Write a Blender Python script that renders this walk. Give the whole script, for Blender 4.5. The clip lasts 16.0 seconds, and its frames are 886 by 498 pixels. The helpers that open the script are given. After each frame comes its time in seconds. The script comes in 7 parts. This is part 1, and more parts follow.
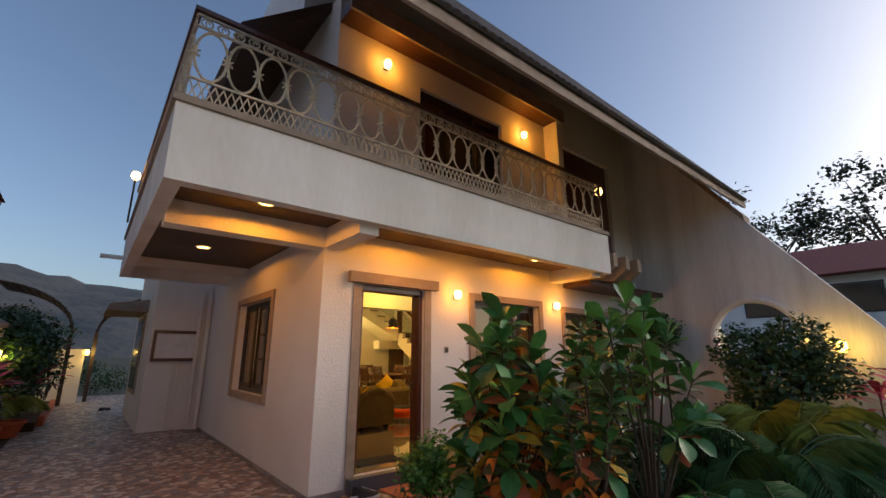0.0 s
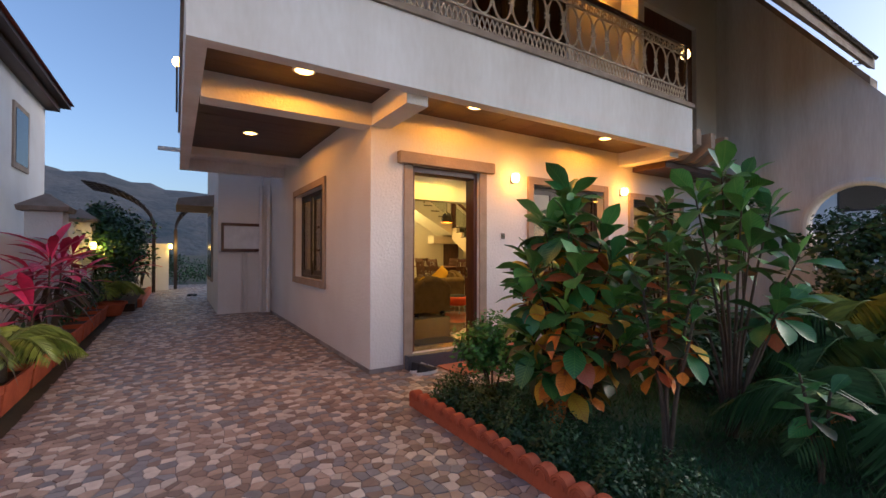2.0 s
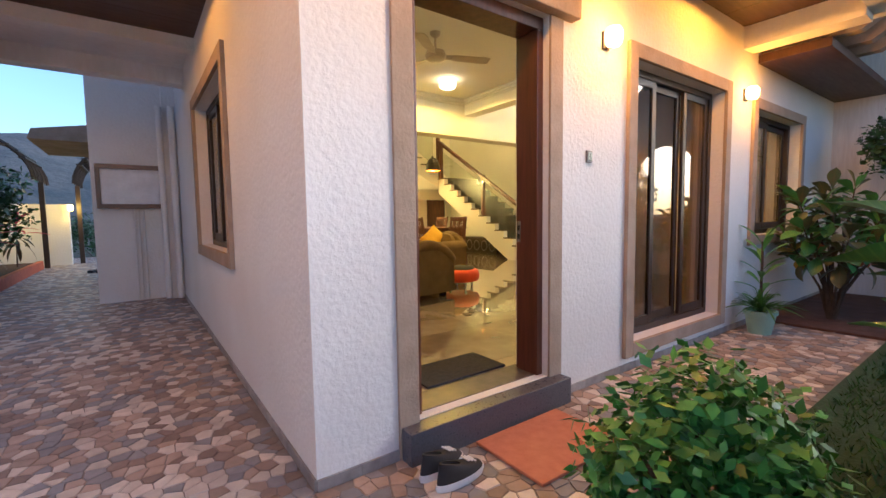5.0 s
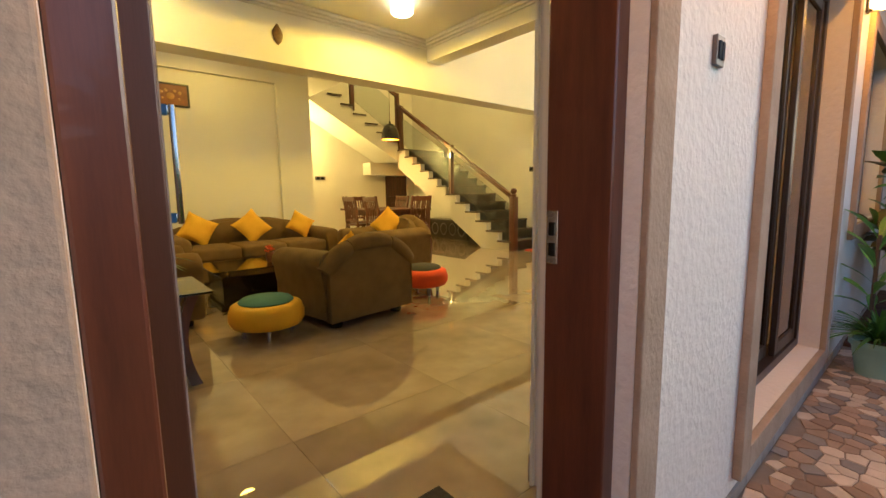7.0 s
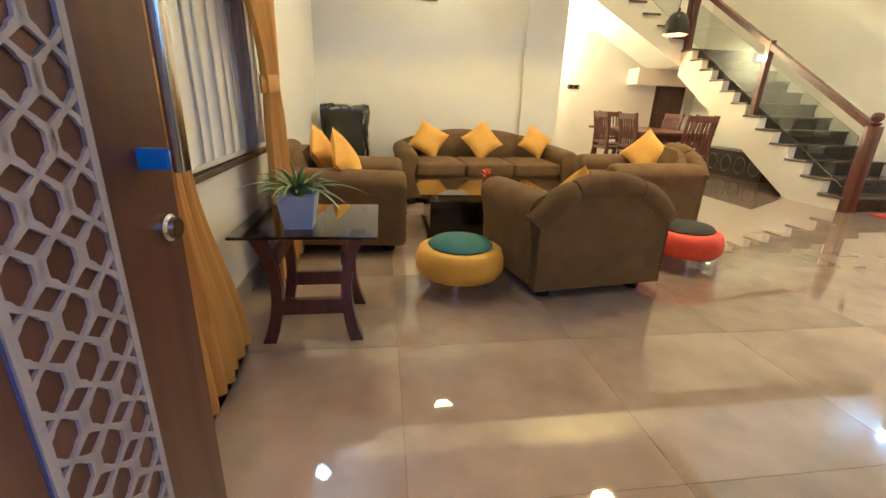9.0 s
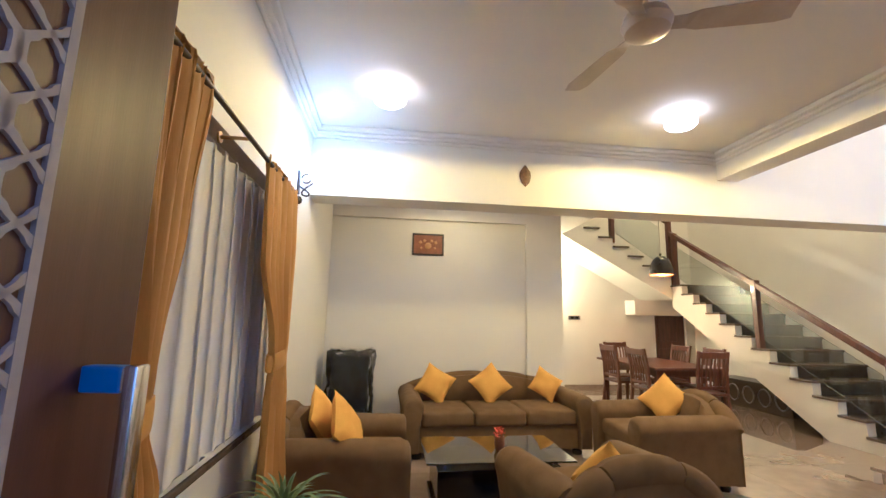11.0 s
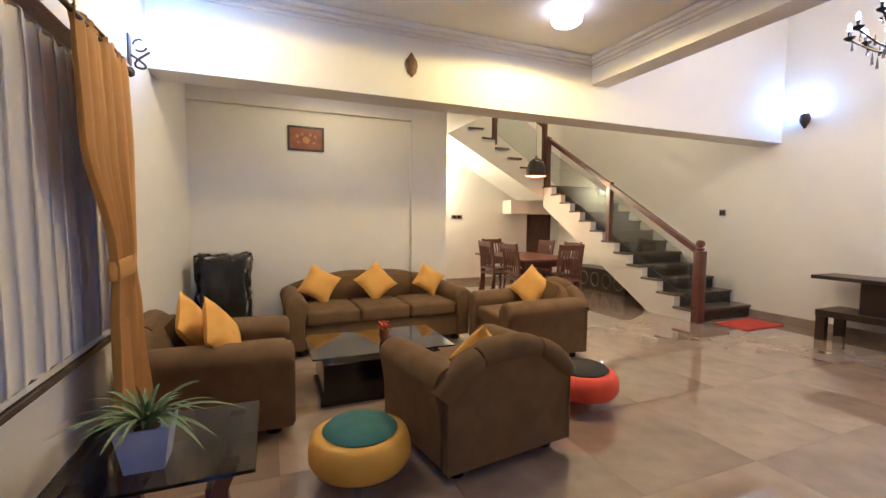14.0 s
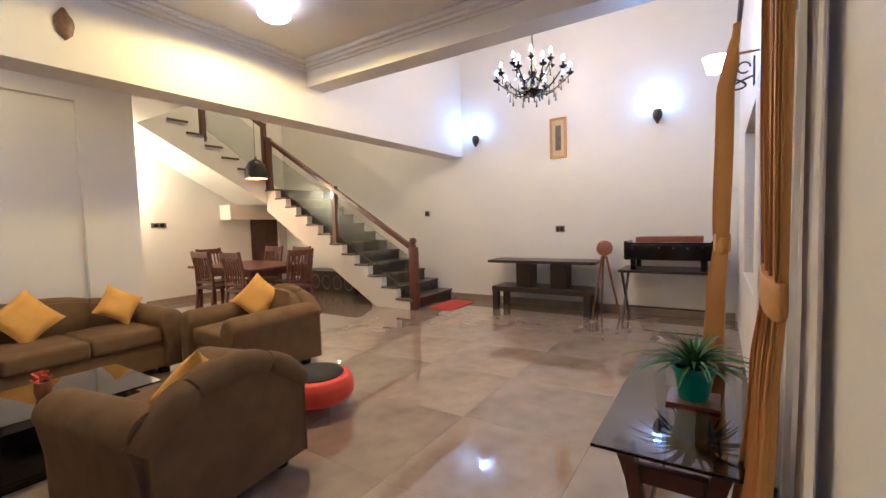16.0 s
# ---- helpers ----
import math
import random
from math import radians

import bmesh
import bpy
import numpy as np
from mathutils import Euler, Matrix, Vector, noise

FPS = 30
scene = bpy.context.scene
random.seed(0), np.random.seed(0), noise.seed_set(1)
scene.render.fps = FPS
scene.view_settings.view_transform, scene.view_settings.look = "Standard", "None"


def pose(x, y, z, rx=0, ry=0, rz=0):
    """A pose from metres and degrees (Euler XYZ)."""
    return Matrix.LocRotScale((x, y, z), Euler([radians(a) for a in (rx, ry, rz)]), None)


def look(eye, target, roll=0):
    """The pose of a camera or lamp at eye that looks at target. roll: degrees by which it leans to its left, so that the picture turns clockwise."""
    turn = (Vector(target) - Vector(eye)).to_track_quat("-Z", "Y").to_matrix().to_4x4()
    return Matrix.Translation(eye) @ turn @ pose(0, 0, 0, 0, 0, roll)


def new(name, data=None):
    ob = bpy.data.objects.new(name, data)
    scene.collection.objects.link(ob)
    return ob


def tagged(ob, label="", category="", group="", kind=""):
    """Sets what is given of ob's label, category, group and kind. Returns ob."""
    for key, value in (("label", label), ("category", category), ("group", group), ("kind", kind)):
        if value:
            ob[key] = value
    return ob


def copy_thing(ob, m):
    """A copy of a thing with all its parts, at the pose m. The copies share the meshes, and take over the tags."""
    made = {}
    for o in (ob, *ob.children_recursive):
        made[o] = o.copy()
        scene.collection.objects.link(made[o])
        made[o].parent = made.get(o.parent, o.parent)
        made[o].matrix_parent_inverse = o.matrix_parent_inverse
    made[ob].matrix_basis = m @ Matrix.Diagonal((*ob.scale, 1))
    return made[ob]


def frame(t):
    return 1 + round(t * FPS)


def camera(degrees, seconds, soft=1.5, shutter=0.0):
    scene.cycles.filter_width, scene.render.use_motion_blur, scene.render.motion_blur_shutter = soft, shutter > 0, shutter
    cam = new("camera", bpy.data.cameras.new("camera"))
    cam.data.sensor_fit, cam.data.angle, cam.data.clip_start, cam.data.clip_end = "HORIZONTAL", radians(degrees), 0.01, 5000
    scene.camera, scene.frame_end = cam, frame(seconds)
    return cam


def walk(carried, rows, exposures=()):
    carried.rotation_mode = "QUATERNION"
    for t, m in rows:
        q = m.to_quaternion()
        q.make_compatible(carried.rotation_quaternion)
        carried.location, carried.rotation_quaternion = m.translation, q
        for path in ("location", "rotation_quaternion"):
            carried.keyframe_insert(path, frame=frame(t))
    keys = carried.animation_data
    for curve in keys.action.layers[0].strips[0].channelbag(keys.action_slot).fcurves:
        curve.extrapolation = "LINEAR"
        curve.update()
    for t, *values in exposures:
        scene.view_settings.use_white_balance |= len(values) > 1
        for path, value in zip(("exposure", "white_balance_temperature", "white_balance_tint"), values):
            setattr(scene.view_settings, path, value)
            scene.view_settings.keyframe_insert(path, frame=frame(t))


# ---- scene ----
cam = camera(92.1, 16.0)
PATH = [
    (0, (-1.952, -4.549, 1.443), (-0.726, -3.044, 1.922), 0.0),
    (0.5, (-1.934, -4.541, 1.418), (-0.706, -3.012, 1.813), -0.0),
    (1, (-1.897, -4.526, 1.39), (-0.708, -2.947, 1.692), 0.0),
    (1.5, (-1.83, -4.472, 1.344), (-0.707, -2.823, 1.479), 0.1),
    (2, (-1.747, -4.238, 1.277), (-0.686, -2.543, 1.298), 0.1),
    (2.5, (-1.606, -3.9, 1.229), (-0.551, -2.202, 1.187), -1.4),
    (3, (-1.399, -3.481, 1.213), (-0.387, -1.757, 1.142), -0.6),
    (3.5, (-1.231, -3.022, 1.154), (-0.208, -1.307, 1.05), -0.3),
    (4, (-1.012, -2.558, 1.145), (-0.001, -0.837, 1.013), -0.5),
    (4.2, (-0.922, -2.378, 1.138), (0.099, -0.663, 1.01), -0.4),
    (6.3, (0.118, -0.778, 1.132), (1.494, 0.654, 0.899), -1.4),
    (6.5, (0.233, -0.67, 1.132), (1.599, 0.772, 0.898), -0.8),
    (7, (0.51, -0.428, 1.142), (1.79, 1.088, 0.889), -0.8),
    (7.5, (0.771, -0.26, 1.129), (1.61, 1.531, 0.833), 0.5),
    (8, (0.889, -0.029, 1.1), (1.443, 1.787, 0.471), 4.3),
    (8.5, (0.953, 0.133, 1.116), (1.345, 1.977, 0.447), 2.6),
    (9, (1.021, 0.365, 1.176), (1.298, 2.235, 0.526), 2.1),
    (9.5, (1.049, 0.437, 1.284), (1.241, 2.389, 0.896), 1.0),
    (9.7, (1.045, 0.433, 1.325), (1.241, 2.399, 1.017), 1.1),
    (9.9, (1.04, 0.452, 1.355), (1.251, 2.43, 1.146), 1.1),
    (10, (1.034, 0.482, 1.361), (1.249, 2.465, 1.211), 1.1),
    (10.2, (1.025, 0.507, 1.378), (1.244, 2.495, 1.352), 1.2),
    (12.3, (1.018, 0.443, 1.556), (1.299, 2.364, 2.037), 2.3),
    (12.5, (1.025, 0.462, 1.543), (1.328, 2.398, 1.946), 2.6),
    (13, (1.026, 0.486, 1.512), (1.375, 2.45, 1.666), 2.5),
    (13.5, (1.046, 0.525, 1.477), (1.499, 2.472, 1.44), 1.7),
    (14, (1.053, 0.567, 1.448), (1.805, 2.416, 1.319), 0.4),
    (14.5, (1.077, 0.589, 1.434), (2.109, 2.296, 1.297), -0.1),
    (15, (1.1, 0.59, 1.415), (2.401, 2.103, 1.277), -0.4),
    (15.5, (1.118, 0.59, 1.417), (2.655, 1.864, 1.291), -1.3),
    (16, (1.132, 0.599, 1.431), (2.807, 1.685, 1.311), -1.7),
]

# ---- world, sun, exposure ----
EXPOSURES = [(0, 0.82, 6200, 14), (1.5, 0.98, 5800, 16), (2.0, 1.2, 5600, 16), (2.6, 1.48, 5450, 16), (3.4, 1.87, 5300, 16), (4.2, 2.08, 5150, 13), (6.3, 1.6, 4950, 5), (7.0, 1.68, 5300, 4), (7.6, 1.9, 4950, 9), (8.2, 2.17, 4500, 14), (9.0, 2.22, 3980, 21), (10.0, 2.03, 3880, 26), (13.0, 1.73, 3920, 31), (16.0, 1.59, 3900, 35)]
walk(cam, [(t, look(eye, target, roll)) for t, eye, target, roll in PATH], EXPOSURES)

world = bpy.data.worlds.new("dusk")
world.use_nodes = True
scene.world = world
wn = world.node_tree.nodes
sky = wn.new("ShaderNodeTexSky")
sky.sky_type, sky.sun_disc = "NISHITA", False
sky.sun_elevation, sky.sun_rotation = radians(20), radians(118)
sky.air_density, sky.dust_density, sky.ozone_density = 1.0, 2.4, 1.4
wn["Background"].inputs["Strength"].default_value = 0.085
world.node_tree.links.new(sky.outputs[0], wn["Background"].inputs["Color"])
sun = bpy.data.lights.new("sun", "SUN")
sun.energy, sun.angle, sun.color = 0.05, radians(25), (1.0, 0.85, 0.75)
new("sun", sun).matrix_world = look((24.9, -13.2, 10.3), (0, 0, 0))

WARM, COOL, AMBER = (1.0, 0.57, 0.062), (0.75, 0.9, 0.72), (1.0, 0.34, 0.016)


def bulb(x, y, z, watts, colour, radius=0.04):
    l = bpy.data.lights.new("lamp_light", "POINT")
    l.energy, l.color, l.shadow_soft_size = watts, colour, radius
    ob = new("lamp_light", l)
    ob.location = (x, y, z)
    return ob


def down(x, y, z, watts, colour, radius=0.1, blend=0.5, cone=176):
    """The light of a ceiling lamp, whose base keeps it off the ceiling."""
    l = bpy.data.lights.new("lamp_light", "SPOT")
    l.energy, l.color, l.shadow_soft_size, l.spot_size, l.spot_blend = watts, colour, radius, radians(cone), blend
    new("lamp_light", l).location = (x, y, z)


# ---- materials ----
MATS = {}


def mat(name, a, b=None, rough=0.6, scale=8.0, bump=0.1, metal=0.0, detail=60.0, coat=0.0, emit=0.0, stretch=(1, 1, 1), island=0.0, objrand=0.0, trans=0.0, depth=0.004, spec=0.5):
    if name in MATS:
        return MATS[name]
    m = bpy.data.materials.new(name)
    MATS[name] = m
    m.use_nodes = True
    n, l = m.node_tree.nodes, m.node_tree.links
    p = n["Principled BSDF"]
    b = b or tuple(c * 0.8 for c in a)
    tc, mp = n.new("ShaderNodeTexCoord"), n.new("ShaderNodeMapping")
    mp.inputs["Scale"].default_value = stretch
    l.new(tc.outputs["Object"], mp.inputs["Vector"])
    big, fine = n.new("ShaderNodeTexNoise"), n.new("ShaderNodeTexNoise")
    big.inputs["Scale"].default_value, big.inputs["Detail"].default_value = scale, 5
    fine.inputs["Scale"].default_value, fine.inputs["Detail"].default_value = detail, 4
    for t in (big, fine):
        l.new(mp.outputs[0], t.inputs["Vector"])
    add = n.new("ShaderNodeMath")
    add.operation = "MULTIPLY_ADD"
    add.inputs[1].default_value = 0.3
    l.new(fine.outputs[0], add.inputs[0])
    l.new(big.outputs[0], add.inputs[2])
    ramp = n.new("ShaderNodeMapRange")
    ramp.inputs[1].default_value, ramp.inputs[2].default_value = 0.42, 0.9
    l.new(add.outputs[0], ramp.inputs[0])
    mix = n.new("ShaderNodeMix")
    mix.data_type = "RGBA"
    mix.inputs[6].default_value, mix.inputs[7].default_value = (*a, 1), (*b, 1)
    l.new(ramp.outputs[0], mix.inputs[0])
    out = mix.outputs[2]
    if island or objrand:
        src = n.new("ShaderNodeNewGeometry").outputs["Random Per Island"] if island else n.new("ShaderNodeObjectInfo").outputs["Random"]
        hsv, mr = n.new("ShaderNodeHueSaturation"), n.new("ShaderNodeMapRange")
        mr.inputs[3].default_value, mr.inputs[4].default_value = 1 - (island or objrand), 1 + (island or objrand)
        l.new(src, mr.inputs[0])
        l.new(mr.outputs[0], hsv.inputs["Value"])
        l.new(out, hsv.inputs["Color"])
        out = hsv.outputs[0]
    l.new(out, p.inputs["Base Color"])
    p.inputs["Metallic"].default_value = metal
    p.inputs["Coat Weight"].default_value = coat
    p.inputs["Transmission Weight"].default_value = trans
    p.inputs["Specular IOR Level"].default_value = spec
    rr = n.new("ShaderNodeMapRange")
    rr.inputs[3].default_value, rr.inputs[4].default_value = max(0.0, rough - 0.08 * (rough > 0.1)), rough + 0.06 * (rough > 0.04)
    l.new(big.outputs[0], rr.inputs[0])
    l.new(rr.outputs[0], p.inputs["Roughness"])
    if bump:
        bp = n.new("ShaderNodeBump")
        bp.inputs["Strength"].default_value, bp.inputs["Distance"].default_value = bump, depth
        l.new(add.outputs[0], bp.inputs["Height"])
        l.new(bp.outputs[0], p.inputs["Normal"])
    if emit:
        p.inputs["Emission Color"].default_value = (*a, 1)
        p.inputs["Emission Strength"].default_value = emit
    return m


M_STUCCO = mat("white_stucco", (0.76, 0.75, 0.74), (0.68, 0.655, 0.63), 0.85, 1.2, 1.0, detail=34, depth=0.024)
M_STAINED = mat("stained_stucco", (0.83, 0.82, 0.81), (0.52, 0.48, 0.46), 0.9, 1.6, 0.6, detail=30, stretch=(1, 1.5, 0.16), depth=0.006)
M_FASCIA = mat("fascia_paint", (0.8, 0.8, 0.81), (0.6, 0.575, 0.55), 0.85, 1.1, 0.4, detail=18, stretch=(1.1, 1.1, 0.35), depth=0.005)
M_STONE = mat("trim_stone_paint", (0.4, 0.31, 0.24), (0.3, 0.23, 0.17), 0.9, 6, 1.0, detail=60, depth=0.014)
M_COPING = mat("coping_stone", (0.36, 0.29, 0.24), (0.22, 0.17, 0.13), 0.85, 5, 0.6)
M_INNER = mat("interior_paint", (0.8, 0.78, 0.74), (0.76, 0.74, 0.7), 0.6, 1.5, 0.08, detail=90)
M_CEIL = mat("ceiling_paint", (0.74, 0.71, 0.65), (0.7, 0.67, 0.61), 0.7, 1.5, 0.05)
M_WOOD = mat("dark_wood", (0.13, 0.04, 0.02), (0.06, 0.018, 0.01), 0.35, 5, 0.15, stretch=(6, 6, 0.6), coat=0.3)
M_DINING = mat("dining_wood", (0.15, 0.048, 0.02), (0.08, 0.026, 0.012), 0.35, 6, 0.1, stretch=(6, 6, 0.8), coat=0.3)
M_BLACKWOOD = mat("espresso_wood", (0.025, 0.014, 0.01), (0.014, 0.008, 0.006), 0.35, 5, 0.1, coat=0.2)
M_SOFFIT = mat("soffit_wood", (0.075, 0.03, 0.014), (0.045, 0.018, 0.009), 0.5, 4, 0.2, stretch=(1, 8, 1))
M_FRAME = mat("window_frame", (0.03, 0.018, 0.014), (0.02, 0.012, 0.01), 0.4, 6, 0.1)
M_IRON = mat("cream_iron", (0.62, 0.53, 0.4), (0.45, 0.35, 0.24), 0.5, 20, 0.3)
M_IRONDARK = mat("dark_iron", (0.05, 0.03, 0.02), (0.03, 0.02, 0.015), 0.45, 20, 0.2)
M_GRANITE = mat("grey_granite", (0.1, 0.1, 0.12), (0.05, 0.05, 0.06), 0.3, 60, 0.05, detail=250)
M_TREAD = mat("stair_tread_stone", (0.14, 0.112, 0.095), (0.085, 0.07, 0.06), 0.25, 12, 0.05)
M_RISER = mat("stair_riser_stone", (0.035, 0.032, 0.032), (0.02, 0.02, 0.02), 0.3, 30, 0.05)
M_SOFA = mat("brown_upholstery", (0.19, 0.122, 0.046), (0.14, 0.088, 0.033), 0.85, 9, 0.35, detail=420, spec=0.2)
M_YELLOW = mat("yellow_fabric", (0.78, 0.46, 0.008), (0.66, 0.37, 0.006), 0.7, 7, 0.4, detail=300, spec=0.12)
M_YLEATHER = mat("yellow_leatherette", (0.84, 0.5, 0.008), (0.74, 0.43, 0.006), 0.5, 8, 0.2, detail=200, spec=0.25)
M_RLEATHER = mat("orange_red_leatherette", (0.8, 0.1, 0.008), (0.68, 0.075, 0.006), 0.5, 8, 0.2, detail=200, spec=0.25)
M_TEAL = mat("teal_fabric", (0.07, 0.2, 0.21), (0.05, 0.16, 0.165), 0.8, 10, 0.3, detail=300)
M_BLACKFAB = mat("black_fabric", (0.02, 0.02, 0.024), (0.012, 0.012, 0.015), 0.7, 10, 0.3, detail=300)
M_BLACK = mat("black_gloss", (0.006, 0.006, 0.007), (0.004, 0.004, 0.004), 0.12, 5, 0.0)
M_BRASS = mat("aged_brass", (0.5, 0.33, 0.12), (0.38, 0.24, 0.08), 0.35, 20, 0.05, metal=0.9)
M_SHADE = mat("black_lamp_enamel", (0.03, 0.028, 0.028), (0.02, 0.02, 0.02), 0.3, 5, 0.0)
M_CURTAIN = mat("mustard_curtain", (0.6, 0.33, 0.03), (0.46, 0.24, 0.02), 0.6, 5, 0.3, detail=260, stretch=(1, 1, 0.15))
M_SHEER = mat("white_sheer", (0.93, 0.92, 0.92), (0.86, 0.85, 0.85), 0.8, 8, 0.05, detail=200)
_n, _l = M_SHEER.node_tree.nodes, M_SHEER.node_tree.links
_mix, _tr = _n.new("ShaderNodeMixShader"), _n.new("ShaderNodeBsdfTranslucent")
_tr.inputs["Color"].default_value = (0.85, 0.84, 0.83, 1)
_mix.inputs[0].default_value = 0.15
_l.new(_n["Principled BSDF"].outputs[0], _mix.inputs[1])
_l.new(_tr.outputs[0], _mix.inputs[2])
_l.new(_mix.outputs[0], _n["Material Output"].inputs["Surface"])
M_CHROME = mat("brushed_chrome", (0.7, 0.7, 0.72), (0.6, 0.6, 0.62), 0.2, 10, 0.0, metal=1.0)
M_BLUE = mat("blue_film", (0.04, 0.18, 0.5), (0.03, 0.14, 0.4), 0.35, 10, 0.0)
M_TERRA = mat("terracotta", (0.5, 0.11, 0.04), (0.36, 0.075, 0.03), 0.8, 9, 0.4)
M_SOIL = mat("soil", (0.07, 0.035, 0.02), (0.035, 0.018, 0.01), 0.95, 6, 0.8, depth=0.02)
M_GROUND = mat("ground_earth", (0.06, 0.06, 0.03), (0.04, 0.035, 0.02), 0.95, 1.5, 0.6, depth=0.02)
M_GROUT = mat("paving_grout", (0.24, 0.21, 0.19), (0.17, 0.15, 0.14), 0.9, 8, 0.3)
M_REDMAT = mat("red_coir", (0.5, 0.06, 0.02), (0.4, 0.04, 0.015), 0.95, 20, 0.8, detail=300)
M_DARKMAT = mat("dark_doormat", (0.05, 0.045, 0.045), (0.03, 0.028, 0.028), 0.95, 40, 0.8, detail=300)
M_PEACHMAT = mat("peach_doormat", (0.5, 0.2, 0.11), (0.42, 0.15, 0.08), 0.95, 20, 0.8, detail=300)
M_TILEROOF = mat("dark_roof_tile", (0.09, 0.07, 0.06), (0.05, 0.04, 0.035), 0.8, 6, 0.4)
M_REDROOF = mat("red_roof_tile", (0.3, 0.06, 0.04), (0.22, 0.04, 0.03), 0.7, 6, 0.3)


def glass(name, tint=(1, 1, 1), rough=0.0, alpha=None):
    m = bpy.data.materials.new(name)
    m.use_nodes = True
    p = m.node_tree.nodes["Principled BSDF"]
    p.inputs["Base Color"].default_value = (*tint, 1)
    p.inputs["Roughness"].default_value = rough
    p.inputs["Transmission Weight"].default_value = 1
    p.inputs["IOR"].default_value = 1.45
    return m


M_GLASS = glass("clear_glass", (0.74, 0.79, 0.79))
M_TINT = glass("brown_tinted_glass", (0.4, 0.34, 0.28))
M_SMOKE = glass("smoked_glass", (0.25, 0.24, 0.24))
M_PLASTIC = glass("clear_plastic_wrap", (0.97, 0.97, 0.97), 0.1)


def glow(name, colour, strength):
    m = bpy.data.materials.new(name)
    m.use_nodes = True
    p = m.node_tree.nodes["Principled BSDF"]
    p.inputs["Base Color"].default_value = (0.8, 0.8, 0.8, 1)
    p.inputs["Emission Color"].default_value = (*colour, 1)
    p.inputs["Emission Strength"].default_value = strength
    return m


G_WARM, G_AMBER, G_COOL = glow("warm_diffuser", (1.0, 0.72, 0.36), 3.5), glow("amber_diffuser", (1.0, 0.5, 0.12), 5), glow("cool_diffuser", (0.76, 0.95, 0.86), 5)


# ---- mesh helpers ----
def box(bm, x0, x1, y0, y1, z0, z1, bevel=0.0, m=None):
    vs = [bm.verts.new((x, y, z)) for z in (z0, z1) for x, y in ((x0, y0), (x1, y0), (x1, y1), (x0, y1))]
    fs = [bm.faces.new([vs[i] for i in f]) for f in ((3, 2, 1, 0), (4, 5, 6, 7), (0, 1, 5, 4), (1, 2, 6, 5), (2, 3, 7, 6), (3, 0, 4, 7))]
    if bevel:
        es = list({e for f in fs for e in f.edges})
        r = bmesh.ops.bevel(bm, geom=es, offset=bevel, segments=3 if bevel > 0.015 else 2, affect="EDGES", profile=0.5)
        vs = list({v for f in r["faces"] for v in f.verts} | {v for v in vs if v.is_valid})
    if m is not None:
        bmesh.ops.transform(bm, matrix=m, verts=[v for v in vs if v.is_valid])
    return bm


def ring_verts(bm, c, u, v, r, seg, sq=1.0):
    return [bm.verts.new(Vector(c) + (Vector(u) * math.cos(2 * math.pi * i / seg) + Vector(v) * math.sin(2 * math.pi * i / seg) * sq) * r) for i in range(seg)]


def loft(bm, rings, cap=True):
    for a, b in zip(rings, rings[1:]):
        k = len(a)
        for i in range(k):
            bm.faces.new((a[i], a[(i + 1) % k], b[(i + 1) % k], b[i]))
    if cap:
        bm.faces.new(rings[0][::-1])
        bm.faces.new(rings[-1])
    return bm


def rod(bm, p, q, r0, r1=None, seg=8):
    p, q = Vector(p), Vector(q)
    d = (q - p).normalized()
    u = d.orthogonal().normalized()
    w = d.cross(u)
    return loft(bm, [ring_verts(bm, p, u, w, r0, seg), ring_verts(bm, q, u, w, r0 if r1 is None else r1, seg)])


def tube(bm, pts, r, seg=6, closed=False, radii=None):
    pts = [Vector(p) for p in pts]
    rings, prev = [], None
    k = len(pts)
    for i, p in enumerate(pts):
        a, b = (pts[i - 1] if i or closed else p), (pts[(i + 1) % k] if i < k - 1 or closed else p)
        d = (b - a).normalized()
        u = (prev - d * prev.dot(d)).normalized() if prev is not None and (prev - d * prev.dot(d)).length > 1e-4 else d.orthogonal().normalized()
        prev = u
        rings.append(ring_verts(bm, p, u, d.cross(u), radii[i] if radii else r, seg))
    if closed:
        rings.append(rings[0])
    return loft(bm, rings, not closed)


def lathe(bm, profile, seg=20, c=(0, 0, 0)):
    rings = [ring_verts(bm, (c[0], c[1], c[2] + z), (1, 0, 0), (0, 1, 0), max(r, 1e-4), seg) for r, z in profile]
    return loft(bm, rings)


def shell(bm, profile, seg=20):
    """Like lathe(), with its ends left open."""
    return loft(bm, [ring_verts(bm, (0, 0, z), (1, 0, 0), (0, 1, 0), r, seg) for r, z in profile], False)


def prism(bm, outline, axis, a, b):
    """A closed outline in two axes, pushed along the third from a to b."""
    def at(p, s):
        return {"x": (s, p[0], p[1]), "y": (p[0], s, p[1]), "z": (p[0], p[1], s)}[axis]
    return loft(bm, [[bm.verts.new(at(p, s)) for p in outline] for s in (a, b)])


def part(name, bm, material, parent=None, label="", smooth=None):
    bmesh.ops.recalc_face_normals(bm, faces=bm.faces)
    me = bpy.data.meshes.new(name)
    bm.to_mesh(me)
    bm.free()
    me.materials.append(material)
    if smooth:
        me.shade_smooth()
        me.set_sharp_from_angle(angle=radians(smooth))
    ob = new(name, me)
    ob.parent = parent
    if label:
        ob["label"] = label
    return ob


def piece(name, mesh, parent, loc, rz=0.0, scale=(1, 1, 1)):
    ob = new(name, mesh)
    ob.parent, ob.location, ob.rotation_euler, ob.scale = parent, loc, (0, 0, rz), scale
    return ob


